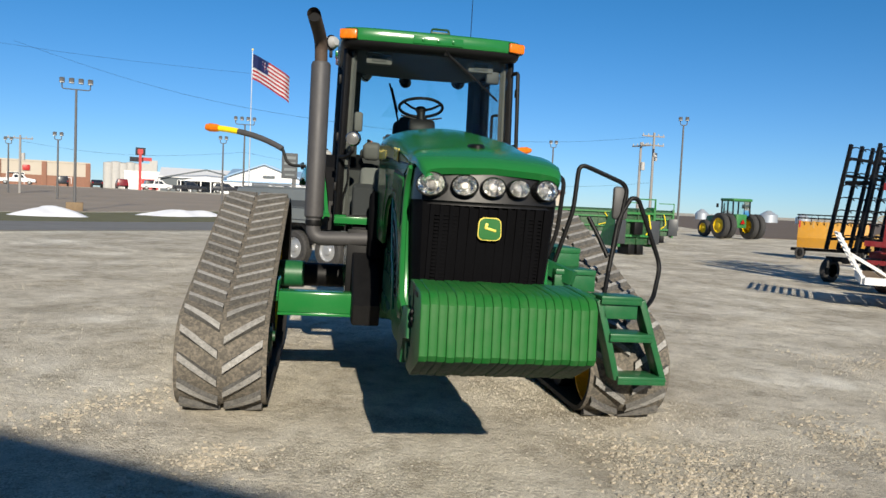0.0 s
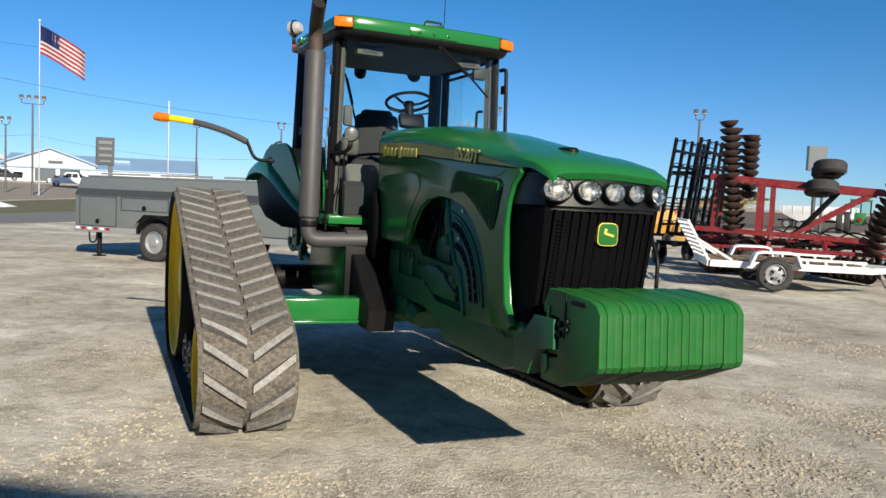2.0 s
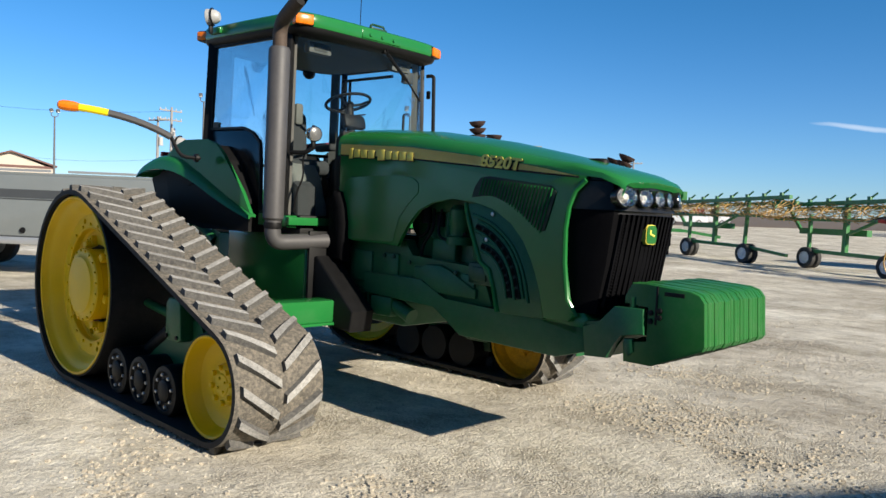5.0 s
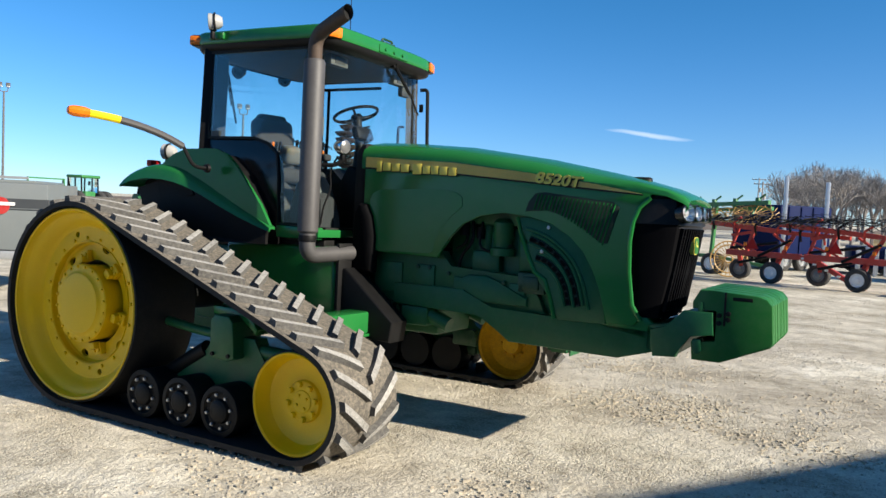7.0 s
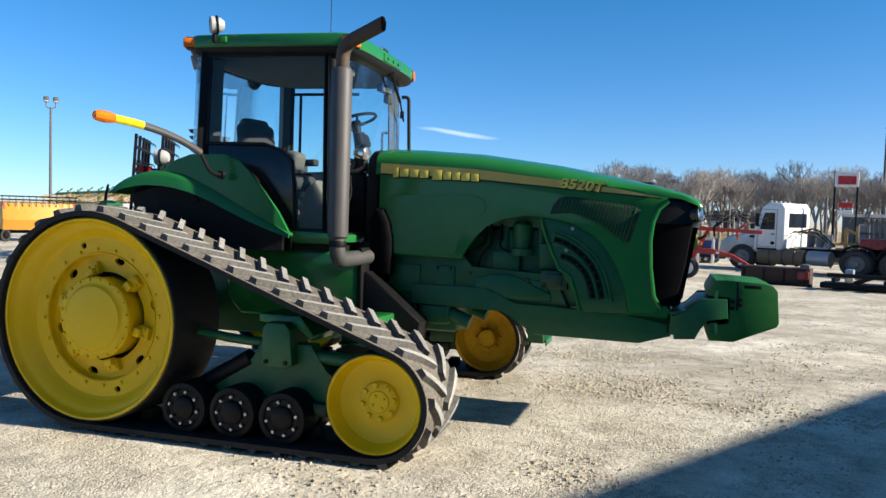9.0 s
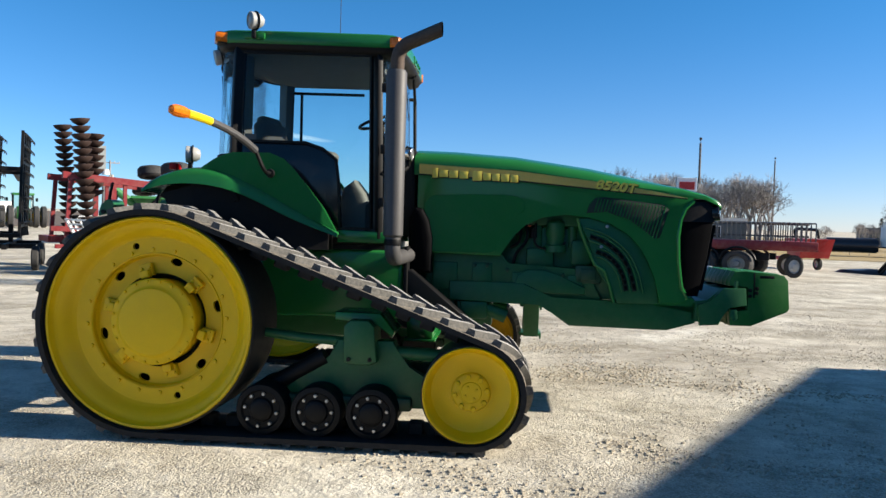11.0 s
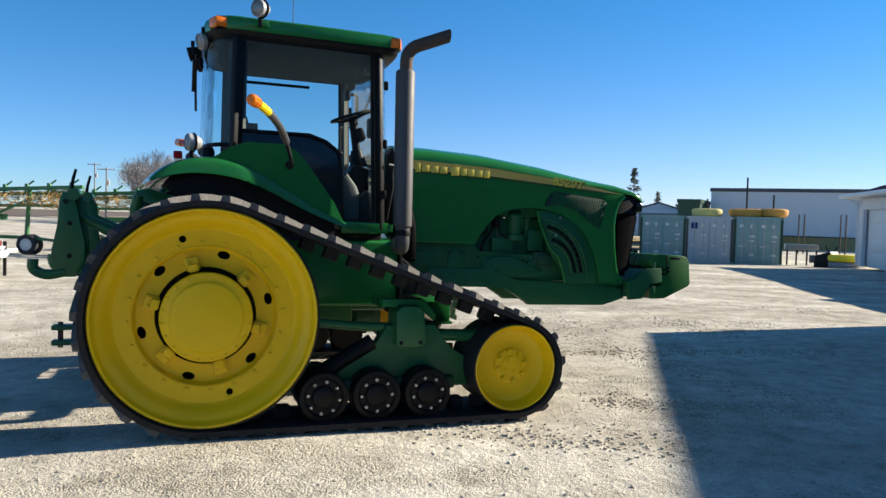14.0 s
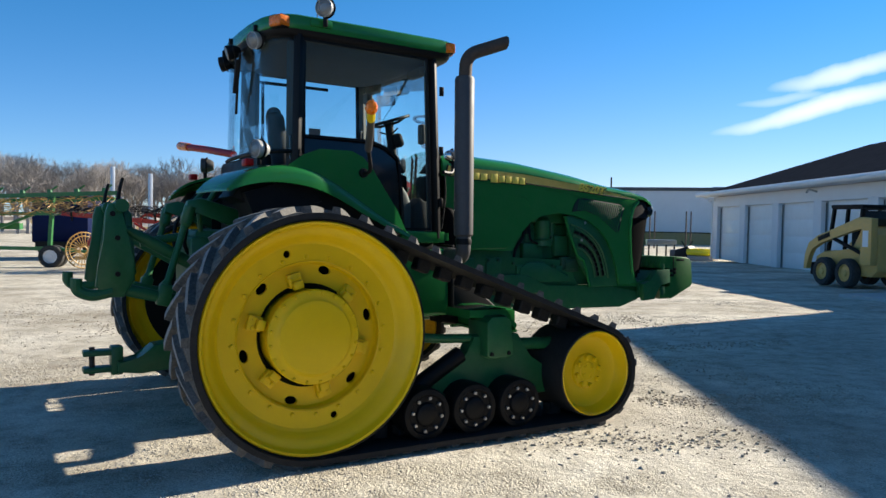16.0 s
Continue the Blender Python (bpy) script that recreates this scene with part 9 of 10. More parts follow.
def white_truck():
    ob = thing("semi_truck", on_ground(25.35, 0.44, 64) @ Matrix.Diagonal((1.14, 1, 0.98, 1)), "white day-cab truck with a grey hood and muddy tanks", "truck")
    bm = bm_new()
    prism(bm, [(3.7, 0.85), (3.75, 1.45), (4.1, 1.52), (4.9, 1.32), (5.2, 1.1), (5.3, 0.6), (4.92, 0.45), (4.86, 0.78), (4.6, 1.02), (4.1, 1.02), (3.86, 0.78), (3.8, 0.5)], "y", -0.95, 0.95, 0.10, 3)
    part("hood", bm, SILVER, ob)
    bm = bm_new()
    prism(bm, [(2.88, 0.92), (2.86, 2.45), (2.98, 2.66), (3.45, 2.68), (3.68, 2.5), (3.92, 1.55), (3.95, 0.82), (3.0, 0.78)], "y", -1.0, 1.0, 0.09, 3)
    cab = part("cab", bm, WHITE, ob)
    for sd in (-1, 1):
        bm = bm_new()
        prism(bm, [(3.2, 1.62), (3.2, 2.28), (3.56, 2.28), (3.72, 1.62)], "y", sd * 0.995, sd * 1.008)
        part("side_window", bm, DARK_GLASS, cab, smooth=0)
        part("door_seam", bars(bm_new(), [((3.13, sd * 1.0, 0.95), (3.13, sd * 1.0, 2.4)), ((3.13, sd * 1.0, 2.4), (3.6, sd * 1.0, 2.4)), ((3.13, sd * 1.0, 0.95), (3.8, sd * 1.0, 0.95)), ((3.8, sd * 1.0, 0.95), (3.8, sd * 1.0, 1.6))], 0.018, 0.018), TRAILER_GREY, cab, smooth=0)
        part("door_handle", box(bm_new(), (3.25, sd * 1.02, 1.45), (0.12, 0.04, 0.04), 0.01), BLACK, cab)
        part("filler_cap", rod(bm_new(), (3.25, sd * 0.99, 1.1), (3.25, sd * 1.03, 1.1), 0.07, 14), BLACK, cab)
        mirror = part("mirror", box(bm_new(), (3.72, sd * 1.22, 2.0), (0.08, 0.16, 0.5), 0.03), BLACK, ob)
        part("mirror_arm", bars(bm_new(), [((3.72, sd * 0.95, 2.2), (3.72, sd * 1.22, 2.2)), ((3.72, sd * 0.95, 1.75), (3.72, sd * 1.22, 1.75))], 0.03, 0.03), BLACK, mirror, smooth=0)
        part("step", box(bm_new(), (3.45, sd * 0.95, 0.86), (0.7, 0.14, 0.08), 0.01), BLACK, ob)
        part("hood_vent", box(bm_new(), (4.0, sd * 0.955, 1.32), (0.2, 0.02, 0.09), 0.004), BLACK, ob)
        bm = bm_new()
        rod(bm, (2.15, sd * 0.85, 0.58), (3.72, sd * 0.85, 0.58), 0.31, 18)
        tank = part("fuel_tank", bm, DIRTY_BROWN, ob)
        for tx in (2.45, 2.85, 3.3):
            part("tank_strap", tube(bm_new(), [(tx, sd * 0.85 + 0.325 * math.cos(radians(a)), 0.58 + 0.325 * math.sin(radians(a))) for a in range(0, 361, 24)], 0.025, 5), TRAILER_DARK, tank)
        part("step_tank", rod(bm_new(), (1.35, sd * 0.85, 0.60), (2.05, sd * 0.85, 0.60), 0.28, 18), SILVER, ob)
        road_wheel(ob, 4.35, sd * 1.02, 0.5, 0.5, 0.28, sd, TRAILER_GREY)
        for px in (0.55, -0.62):
            road_wheel(ob, px, sd * 1.1, 0.5, 0.5, 0.5, sd, TRAILER_GREY)
            bm = bm_new()
            tube(bm, [(px + 0.6 * math.cos(radians(a)), sd * 0.95, 0.52 + 0.62 * math.sin(radians(a))) for a in range(15, 166, 15)], 0.045, 6)
            part("mudguard", bm, BLACK, ob)
    part("exhaust_stack", rod(bm_new(), (2.3, -0.85, 0.8), (2.3, -0.85, 2.95), 0.055, 10), POST_GREY, ob)
    bm = bm_new()
    box(bm, (2.86, 0, 2.0), (0.03, 1.35, 0.56), 0.01)
    part("rear_window", bm, DARK_GLASS, cab, smooth=0)
    for k in range(5):
        part("roof_marker", box(bm_new(), (3.5, -0.7 + 0.35 * k, 2.72), (0.07, 0.05, 0.06), 0.012), WHITE, cab)
    for y in (-0.42, 0.42):
        part("chassis_rail", bars(bm_new(), [((5.0, y, 0.8), (-1.5, y, 0.8))], 0.09, 0.26), BLACK, ob, smooth=0)
    part("deck_plate", box(bm_new(), (2.1, 0, 0.98), (1.1, 1.4, 0.05), 0.01), SILVER, ob)
    for k in range(3):
        part("air_tank", rod(bm_new(), (2.25 - 0.26 * k, 0.35 - 0.1 * k, 1.0), (2.25 - 0.26 * k, 0.35 - 0.1 * k, 1.62 - 0.06 * k), 0.12, 10), (POST_GREY, TRAILER_GREY, SILVER)[k], ob)
    for k in range(7):
        bm = bm_new()
        tube(bm, bent([(2.8, -0.5 + 0.2 * k, 1.5 + 0.05 * (k % 3)), (2.5 - 0.1 * k, -0.4 + 0.2 * k, 1.75 - 0.15 * (k % 3)), (1.9 - 0.08 * k, 0.1 * k - 0.2, 1.05)], 0.2), 0.022, 6)
        part("air_line", bm, (BLACK, POST_GREY, BLACK, TINE_YELLOW, BLACK, POST_GREY, BLACK)[k], ob)
    for a, b in (((1.2, 0.2, 1.0), (1.2, 0.2, 1.75)), ((0.85, 0.2, 1.0), (0.85, 0.2, 1.85)), ((1.2, 0.2, 1.75), (0.85, 0.2, 1.55)), ((1.3, 0.4, 1.2), (0.8, 0.4, 1.2)), ((1.05, 0.5, 1.0), (1.05, 0.5, 1.6))):
        part("rack_frame", bars(bm_new(), [(a, b)], 0.07, 0.07), TINE_YELLOW, ob, smooth=0)
    part("fifth_wheel", box(bm_new(), (-0.05, 0, 1.02), (0.9, 0.9, 0.1), 0.03), BLACK, ob)
    part("rear_deck", box(bm_new(), (0.9, 0.2, 1.0), (0.7, 1.2, 0.05), 0.01), DIRTY_BROWN, ob)
    return ob


white_truck()
ob = thing("steel_box", on_ground(18.3, 3.80, -97), "low rusty steel box lying on the gravel before the truck", "steel box")
part("box_body", box(bm_new(), (0, 0.3, 0.26), (1.85, 0.7, 0.5), 0.03), DISC_RUST, ob)
for k in range(4):
    part("box_rib", box(bm_new(), (-0.85 + 0.55 * k, -0.06, 0.26), (0.06, 0.05, 0.46), 0.01), BLACK, ob)
part("box_runner", bars(bm_new(), [((-0.9, -0.1, 0.04), (1.0, -0.1, 0.04))], 0.1, 0.09), BLACK, ob, smooth=0)
part("box_plate", box(bm_new(), (0.75, -0.08, 0.32), (0.30, 0.06, 0.24), 0.03), HARROW_RED, ob)
part("box_lid", box(bm_new(), (0.78, 0.1, 0.55), (0.26, 0.3, 0.16), 0.05), POST_GREY, ob)


def rack_trailer():
    ob = thing("rack_trailer", on_ground(25.6, -0.7, 88) @ Matrix.Diagonal((0.8, 1, 1.04, 1)), "dark red trailer stacked with black steel racks", "trailer")
    part("bed", box(bm_new(), (0, 0, 1.15), (5.0, 2.0, 0.35), 0.03), HARROW_RED, ob)
    for k in range(22):
        bm = bm_new()
        px = -2.4 + 0.22 * k
        tube(bm, bent([(px, -0.9, 1.3), (px, -0.9, 2.0), (px, 0.9, 2.0), (px, 0.9, 1.3)], 0.15, 2), 0.03, 5)
        part("rack_hoop", bm, POST_GREY, ob)
    for z in (1.5, 1.95):
        part("rack_rail", bars(bm_new(), [((-2.5, -0.92, z), (2.5, -0.92, z))], 0.06, 0.06), TRAILER_DARK, ob, smooth=0)
    for px in (-1.5, 1.0):
        for sd in (-1, 1):
            road_wheel(ob, px, sd * 1.0, 0.42, 0.42, 0.26, sd, SILVER)
    return ob


rack_trailer()
ob = thing("box_grader", on_ground(17.6, 1.6, 80), "low black steel blade lying on the gravel", "blade")
part("blade", box(bm_new(), (0, 0, 0.12), (2.0, 0.7, 0.16), 0.03), BLACK, ob)
part("blade_beam", bars(bm_new(), [((-0.9, 0.5, 0.42), (0.8, 0.5, 0.42)), ((-0.9, 0.5, 0.1), (-0.9, 0.5, 0.42)), ((0.2, 0.1, 0.2), (-0.3, 0.5, 0.42)), ((-0.6, 0.0, 0.3), (-0.6, 0.8, 0.3)), ((0.6, 0.0, 0.3), (0.6, 0.8, 0.3))], 0.1, 0.1), BLACK, ob, smooth=0)
part("blade_bracket", box(bm_new(), (0.3, 0.2, 0.4), (0.2, 0.3, 0.35), 0.02), SILVER, ob)
for sd in (-1, 1):
    part("blade_marker", box(bm_new(), (sd * 0.93, -0.37, 0.14), (0.12, 0.04, 0.1), 0.01), WHITE, ob)


# ---- far side: auger, bales, compact tractor, hoop shed, containers ----
ob = thing("auger_hopper", on_ground(35.0, -4.6, 200), "red auger hopper with a black belt guard", "auger")
bm = bm_new()
prism(bm, [(-0.9, 1.55), (0.9, 1.55), (0.5, 0.6), (-0.5, 0.6)], "y", -0.8, 0.8, 0.03)
part("hopper", bm, RED_PAINT, ob)
bm = bm_new()
tube(bm, bent([(-1.2, 0, 1.6), (-1.3, 0, 2.05), (0.7, 0, 2.0), (0.8, 0, 1.6)], 0.25), 0.08, 8)
part("belt_guard", bm, BLACK, ob)
part("auger_tube", rod(bm_new(), (-0.6, 0, 0.6), (-4.6, -0.6, 0.35), 0.1, 10), RED_PAINT, ob)
for sd in (-1, 1):
    road_wheel(ob, 0, sd * 0.6, 0.3, 0.3, 0.18, sd, WHITE)
ob = thing("ladder_rack", on_ground(32.8, -7.2, 20), "two dark leaning steel bars", "rack")
part("rack_bar", bars(bm_new(), [((0, 0, 0.0), (-1.3, 0, 1.1))], 0.09, 0.09), BLACK, ob, smooth=0)
part("rack_bar", bars(bm_new(), [((0.25, 0, 0.0), (-1.1, 0, 1.15))], 0.09, 0.09), BLACK, ob, smooth=0)
for k in range(4):
    bm = bm_new()
    rod(bm, (-0.65, 0, 0.62), (0.65, 0, 0.62), 0.64, 20)
    bmesh.ops.bevel(bm, geom=[e for e in bm.edges if abs(e.verts[0].co.x - e.verts[1].co.x) < 1e-4], offset=0.1, segments=2, affect="EDGES")
    solo("wrapped_bale", bm, PLASTIC_BLACK, "round bale wrapped in black film", "bale", m=on_ground(66.5 - 0.25 * k, -13.4 - 0.9 * k, 75, 0.35), group="wrapped bales")
ob = thing("box_trailer", on_ground(64.7, -17.9, 100, 0.5), "white enclosed box trailer on the grass", "trailer")
part("body", box(bm_new(), (0, 0, 1.25), (1.9, 1.9, 1.75), 0.02), WHITE, ob)
for sd in (-1, 1):
    road_wheel(ob, 0, sd * 1.0, 0.32, 0.32, 0.2, sd, SILVER)
part("frame", box(bm_new(), (0, 0, 0.35), (2.0, 3.4, 0.1)), BLACK, ob)


def compact_tractor():
    ob = thing("compact_tractor", on_ground(34.9, -9.6, 164, 0.05) @ Matrix.Diagonal((0.88, 0.88, 0.88, 1)), "red compact tractor with a roll bar and black tyres", "tractor")
    part("hood", box(bm_new(), (0.9, 0, 1.05), (1.3, 0.7, 0.6), 0.08), RED_PAINT, ob)
    part("body", box(bm_new(), (-0.2, 0, 0.75), (1.4, 0.8, 0.5), 0.05), BLACK, ob)
    part("grille", box(bm_new(), (1.56, 0, 0.95), (0.06, 0.5, 0.5), 0.02), BLACK, ob)
    part("seat", box(bm_new(), (-0.3, 0, 1.25), (0.5, 0.5, 0.5), 0.1), SEAT, ob)
    bm = bm_new()
    tube(bm, bent([(-0.6, -0.6, 0.9), (-0.65, -0.6, 2.15), (-0.65, 0.6, 2.15), (-0.6, 0.6, 0.9)], 0.15), 0.05, 8)
    part("roll_bar", bm, BLACK, ob)
    for sd in (-1, 1):
        road_wheel(ob, -0.45, sd * 0.95, 0.65, 0.65, 0.4, sd, RED_PAINT)
        road_wheel(ob, 1.1, sd * 0.8, 0.42, 0.42, 0.3, sd, RED_PAINT)
        part("fender", box(bm_new(), (-0.45, sd * 0.7, 1.35), (0.9, 0.35, 0.08), 0.03), RED_PAINT, ob)
        part("headlamp", box(bm_new(), (1.58, sd * 0.22, 1.18), (0.04, 0.14, 0.1), 0.02), CHROME, ob)
    return ob


compact_tractor()
bm = bm_new()
for v in range(1):
    lathe(bm, [(0, 0.26), (0.5, 0.24), (0.85, 0.16), (1.0, 0.0)], Matrix.Diagonal((1.9, 0.7, 1, 1)), 20)
for v in bm.verts:
    v.co.z *= 1 + 0.5 * noise.noise((v.co.x * 1.4, v.co.y * 2.0, 3.0))
solo("tarpaulin", bm, PLASTIC_BLACK, "dark folded tarpaulin lying on the gravel", "tarpaulin", m=on_ground(33.4, -7.3, 70))
ob = thing("utility_trailer", on_ground(36.0, -11.3, 190), "small wooden utility trailer beside the compact tractor", "trailer")
part("bed", box(bm_new(), (0, 0, 0.55), (2.0, 1.3, 0.12), 0.02), WOOD_POLE, ob)
for k in range(2):
    part("side_board", box(bm_new(), (0, -0.66, 0.75 + 0.2 * k), (2.0, 0.05, 0.14)), WOOD_POLE, ob, smooth=0)
for sd in (-1, 1):
    road_wheel(ob, 0, sd * 0.75, 0.3, 0.3, 0.18, sd, SILVER)


def hoop_shed():
    ob = thing("hoop_shed", pose(76.2, -27.1, 0.12, 0, 0, -113) @ Matrix.Diagonal((1.667, 1.5, 1.1, 1)), "white hoop shed with a dark rim", "shed")
    arc = [(0.0, 0.0), (0.05, 1.9), (0.35, 2.4), (2.7, 3.5), (5.1, 2.4), (5.4, 1.9), (5.4, 0.0)]
    part("cover", prism(bm_new(), arc, "y", 0, 8.0, 0.05), WHITE, ob)
    for y in (-0.02, 8.02):
        part("rim_hoop", tube(bm_new(), [(a, y, b) for a, b in arc], 0.09, 8), GREY_WALL, ob)
    part("doorway", box(bm_new(), (2.7, -0.02, 1.2), (2.6, 0.06, 2.4)), TRAILER_GREY, ob, smooth=0)
    return ob


hoop_shed()


def container(m, mat, label, mark=False):
    """A shipping container seen at its doors; front along x, going back along y."""
    ob = thing("shipping_container", m, label, "container", "shipping containers")
    part("body", box(bm_new(), (1.22, 3.0, 1.30), (2.36, 6.0, 2.5)), mat, ob, smooth=0)
    for x in (0.05, 2.39):
        part("corner_post", bars(bm_new(), [((x, 0.0, 0), (x, 0.0, 2.59))], 0.12, 0.14), GREEN_DEEP if mat is CONT_GREEN else TRAILER_DARK, ob, smooth=0)
    for z in (0.06, 2.53):
        part("header_beam", bars(bm_new(), [((0, 0.0, z), (2.44, 0.0, z))], 0.14, 0.14), mat, ob, smooth=0)
    for i in range(2):
        x0 = 0.13 + 1.10 * i
        door = part("door", box(bm_new(), (x0 + 0.54, -0.03, 1.3), (1.07, 0.07, 2.32), 0.01), mat, ob)
        for j in range(5):
            part("door_rib", box(bm_new(), (x0 + 0.54, -0.075, 0.4 + 0.45 * j), (0.95, 0.03, 0.26), 0.01), mat, door)
        for j in range(2):
            lx = x0 + 0.3 + 0.48 * j
            part("lock_rod", rod(bm_new(), (lx, -0.12, 0.12), (lx, -0.12, 2.48), 0.022, 8), SILVER, door)
            part("lock_handle", box(bm_new(), (lx + 0.14, -0.13, 1.05), (0.3, 0.03, 0.05)), SILVER, door)
        for bx, bz, bw, bh in ((0.25, 2.1, 0.2, 0.16), (0.75, 2.08, 0.12, 0.2), (0.8, 1.55, 0.25, 0.1), (0.78, 1.3, 0.22, 0.06), (0.25, 1.0, 0.24, 0.05), (0.78, 0.55, 0.2, 0.12)):
            part("door_marking", box(bm_new(), (x0 + bx, -0.098, bz), (bw, 0.012, bh)), WHITE, door, smooth=0)
    if mark:
        part("square_mark", box(bm_new(), (0.42, -0.1, 2.08), (0.34, 0.02, 0.34)), FLAG_BLUE, ob, smooth=0)
    return ob


C_LEFT, C_RIGHT = Vector((33.9, -11.3, 0)), Vector((30.3, -17.8, 0))
c_dir = (C_RIGHT - C_LEFT).normalized()
c_turn = math.degrees(math.atan2(c_dir.y, c_dir.x))
for k, (mat, lab, mark) in enumerate(((CONT_GREEN, "faded green shipping container with closed doors", False), (CONT_GREY, "pale grey shipping container with a blue square mark", True), (CONT_GREEN, "faded green shipping container at the end of the row", False))):
    p = C_LEFT + c_dir * 2.475 * k
    container(on_ground(p.x, p.y, c_turn, -0.02), mat, lab, mark)
for k, (off, mat, w) in enumerate(((3.5, RAFT_YELLOW, 1.7), (5.6, RAFT_ORANGE, 1.9), (7.0, RAFT_ORANGE, 1.6))):
    p = C_LEFT + c_dir * off + Vector((c_dir.y * -1, c_dir.x, 0)) * 2.0
    bm = bm_new()
    lathe(bm, [(w * 0.38, 0.05), (w * 0.47, 0.12), (w * 0.5, 0.3), (w * 0.48, 0.42), (w * 0.40, 0.46), (w * 0.3, 0.30), (0, 0.28)], Matrix.Diagonal((1, 1, 1.15, 1)), 28)
    solo("plastic_feeder", bm, mat, "round faded plastic livestock feeder on a container roof", "feeder", m=pose(p.x, p.y, fall(p.x, p.y) + 2.5), group="round feeders")
    bm = bm_new()
    rod(bm, (0, 0, 0), (0, 0, (0.7, 1.9, 0.9)[k]), 0.05, 8)
    solo("mast", bm, BLACK, "thin dark mast behind the containers", "mast", m=pose(p.x, p.y, fall(p.x, p.y) + 2.9))
ob = thing("ladder", on_ground(34.4, -10.6, c_turn), "dark ladder leaning on the container", "ladder")
for sd in (-0.2, 0.2):
    part("ladder_rail", bars(bm_new(), [((sd, -0.5, 0), (sd + 0.25, -0.05, 2.2))], 0.05, 0.05), BLACK, ob, smooth=0)
for k in range(7):
    part("rung", bars(bm_new(), [((-0.2 + 0.03 * k, -0.45 + 0.06 * k, 0.25 + 0.3 * k), (0.2 + 0.03 * k, -0.45 + 0.06 * k, 0.25 + 0.3 * k))], 0.035, 0.035), BLACK, ob, smooth=0)

# big white hall behind the containers
big = building("building", pose(63.9, -31.8, -0.6, 0, 0, -126), 34.0, 30, 5.6, SIDING, TRAILER_DARK, "large white metal hall behind the containers", bands=((0, 1.3, STRAW), (1.3, 1.4, BLACK)))
for k in range(30):
    part("siding_rib", box(bm_new(), (0.6 + 1.13 * k, -0.03, 3.2), (0.08, 0.05, 4.6)), SIDING, big, smooth=0)
part("roof_unit", box(bm_new(), (20.0, 8.0, 6.3), (3.0, 2.5, 1.0), 0.05), SILVER, big)
part("roof_unit", box(bm_new(), (16.0, 6.0, 6.0), (2.6, 2.0, 0.4), 0.05), SILVER, big)
building("building", pose(61.6, -27.2, -0.6, 0, 0, -126), 2.0, 7, 4.3, GREEN_DEEP, GREEN_DEEP, "dark green shed at the end of the white hall")


def shed():
    """The white garage row beside the tall shop."""
    ob = thing("garage_row", pose(25.2, -18.3, -0.2, 0, 0, math.degrees(math.atan2(0.38, -0.925))), "long white garage row with roller doors and a dark hip roof", "garage")
    L, D, H = 22.0, 10.0, 3.15
    bm = bm_new()
    box(bm, (L / 2, D / 2 + 0.3, H / 2), (L, D - 0.6, H))
    part("back_wall", bm, SIDING, ob, smooth=0)
    bay = 3.75
    for k in range(6):
        x = 0.35 + bay * k
        if x < L:
            part("pier", box(bm_new(), (x if k else 0.3, 0.15, 1.32), (0.62, 0.36, 2.66), 0.01), SIDING, ob, smooth=0)
    part("fascia_wall", box(bm_new(), (L / 2, 0.15, 2.86), (L, 0.34, 0.5), 0.01), SIDING, ob, smooth=0)
    for k in range(5):
        x0, x1 = 0.35 + bay * k + 0.36, 0.35 + bay * (k + 1) - 0.36
        door = part("roller_door", box(bm_new(), ((x0 + x1) / 2, 0.24, 1.3), (x1 - x0, 0.08, 2.62)), WHITE, ob, smooth=0)
        for j in range(4):
            part("door_panel", box(bm_new(), ((x0 + x1) / 2, 0.19, 0.35 + 0.64 * j), (x1 - x0 - 0.1, 0.03, 0.58), 0.008), WHITE, door)
        part("door_seal", bars(bm_new(), [((x0 - 0.02, 0.14, 0), (x0 - 0.02, 0.14, 2.55))], 0.035, 0.03), POST_GREY, door, smooth=0)
    part("soffit", box(bm_new(), (L / 2, -0.1, 3.16), (L + 1.0, 1.2, 0.06)), SIDING, ob, smooth=0)
    part("gutter", tube(bm_new(), [(-0.55, -0.72, 3.22), (L, -0.72, 3.22)], 0.1, 8), WHITE, ob)
    part("downpipe", tube(bm_new(), bent([(0.0, -0.68, 3.18), (0.02, -0.1, 2.9), (0.02, -0.08, 0.1)], 0.1), 0.045, 8), SIDING, ob)
    bm = bm_new()
    e = [(-0.6, -0.75, 3.2), (L + 0.2, -0.75, 3.2), (L + 0.2, D + 0.75, 3.2), (-0.6, D + 0.75, 3.2), (5.2, D / 2, 5.35), (L + 0.2, D / 2, 5.35)]
    v = [bm.verts.new(p) for p in e]
    for f in ((0, 1, 5, 4), (3, 4, 5, 2), (0, 4, 3), (1, 2, 5), (0, 3, 2, 1)):
        bm.faces.new([v[i] for i in f])
    part("roof", bm, SHINGLE, ob, smooth=0)
    part("wall_lamp", tube(bm_new(), bent([(11.5, -0.02, 2.95), (11.5, -0.3, 3.05), (11.5, -0.4, 2.9)], 0.08), 0.04, 8), SILVER, ob)
    part("wall_lamp", tube(bm_new(), bent([(0.3, -0.02, 2.9), (0.3, -0.25, 3.0), (0.3, -0.35, 2.85)], 0.08), 0.04, 8), WHITE, ob)
    return ob


shed()
bm = bm_new()
box(bm, (0, 0, 0.0), (4.2, 2.6, 0.14), 0.02)
solo("concrete_pad", bm, CONCRETE, "pale concrete apron in front of the garages", "pavement", m=pose(3.95, -6.95, -0.04, 0, 0, 0), kind="structure")


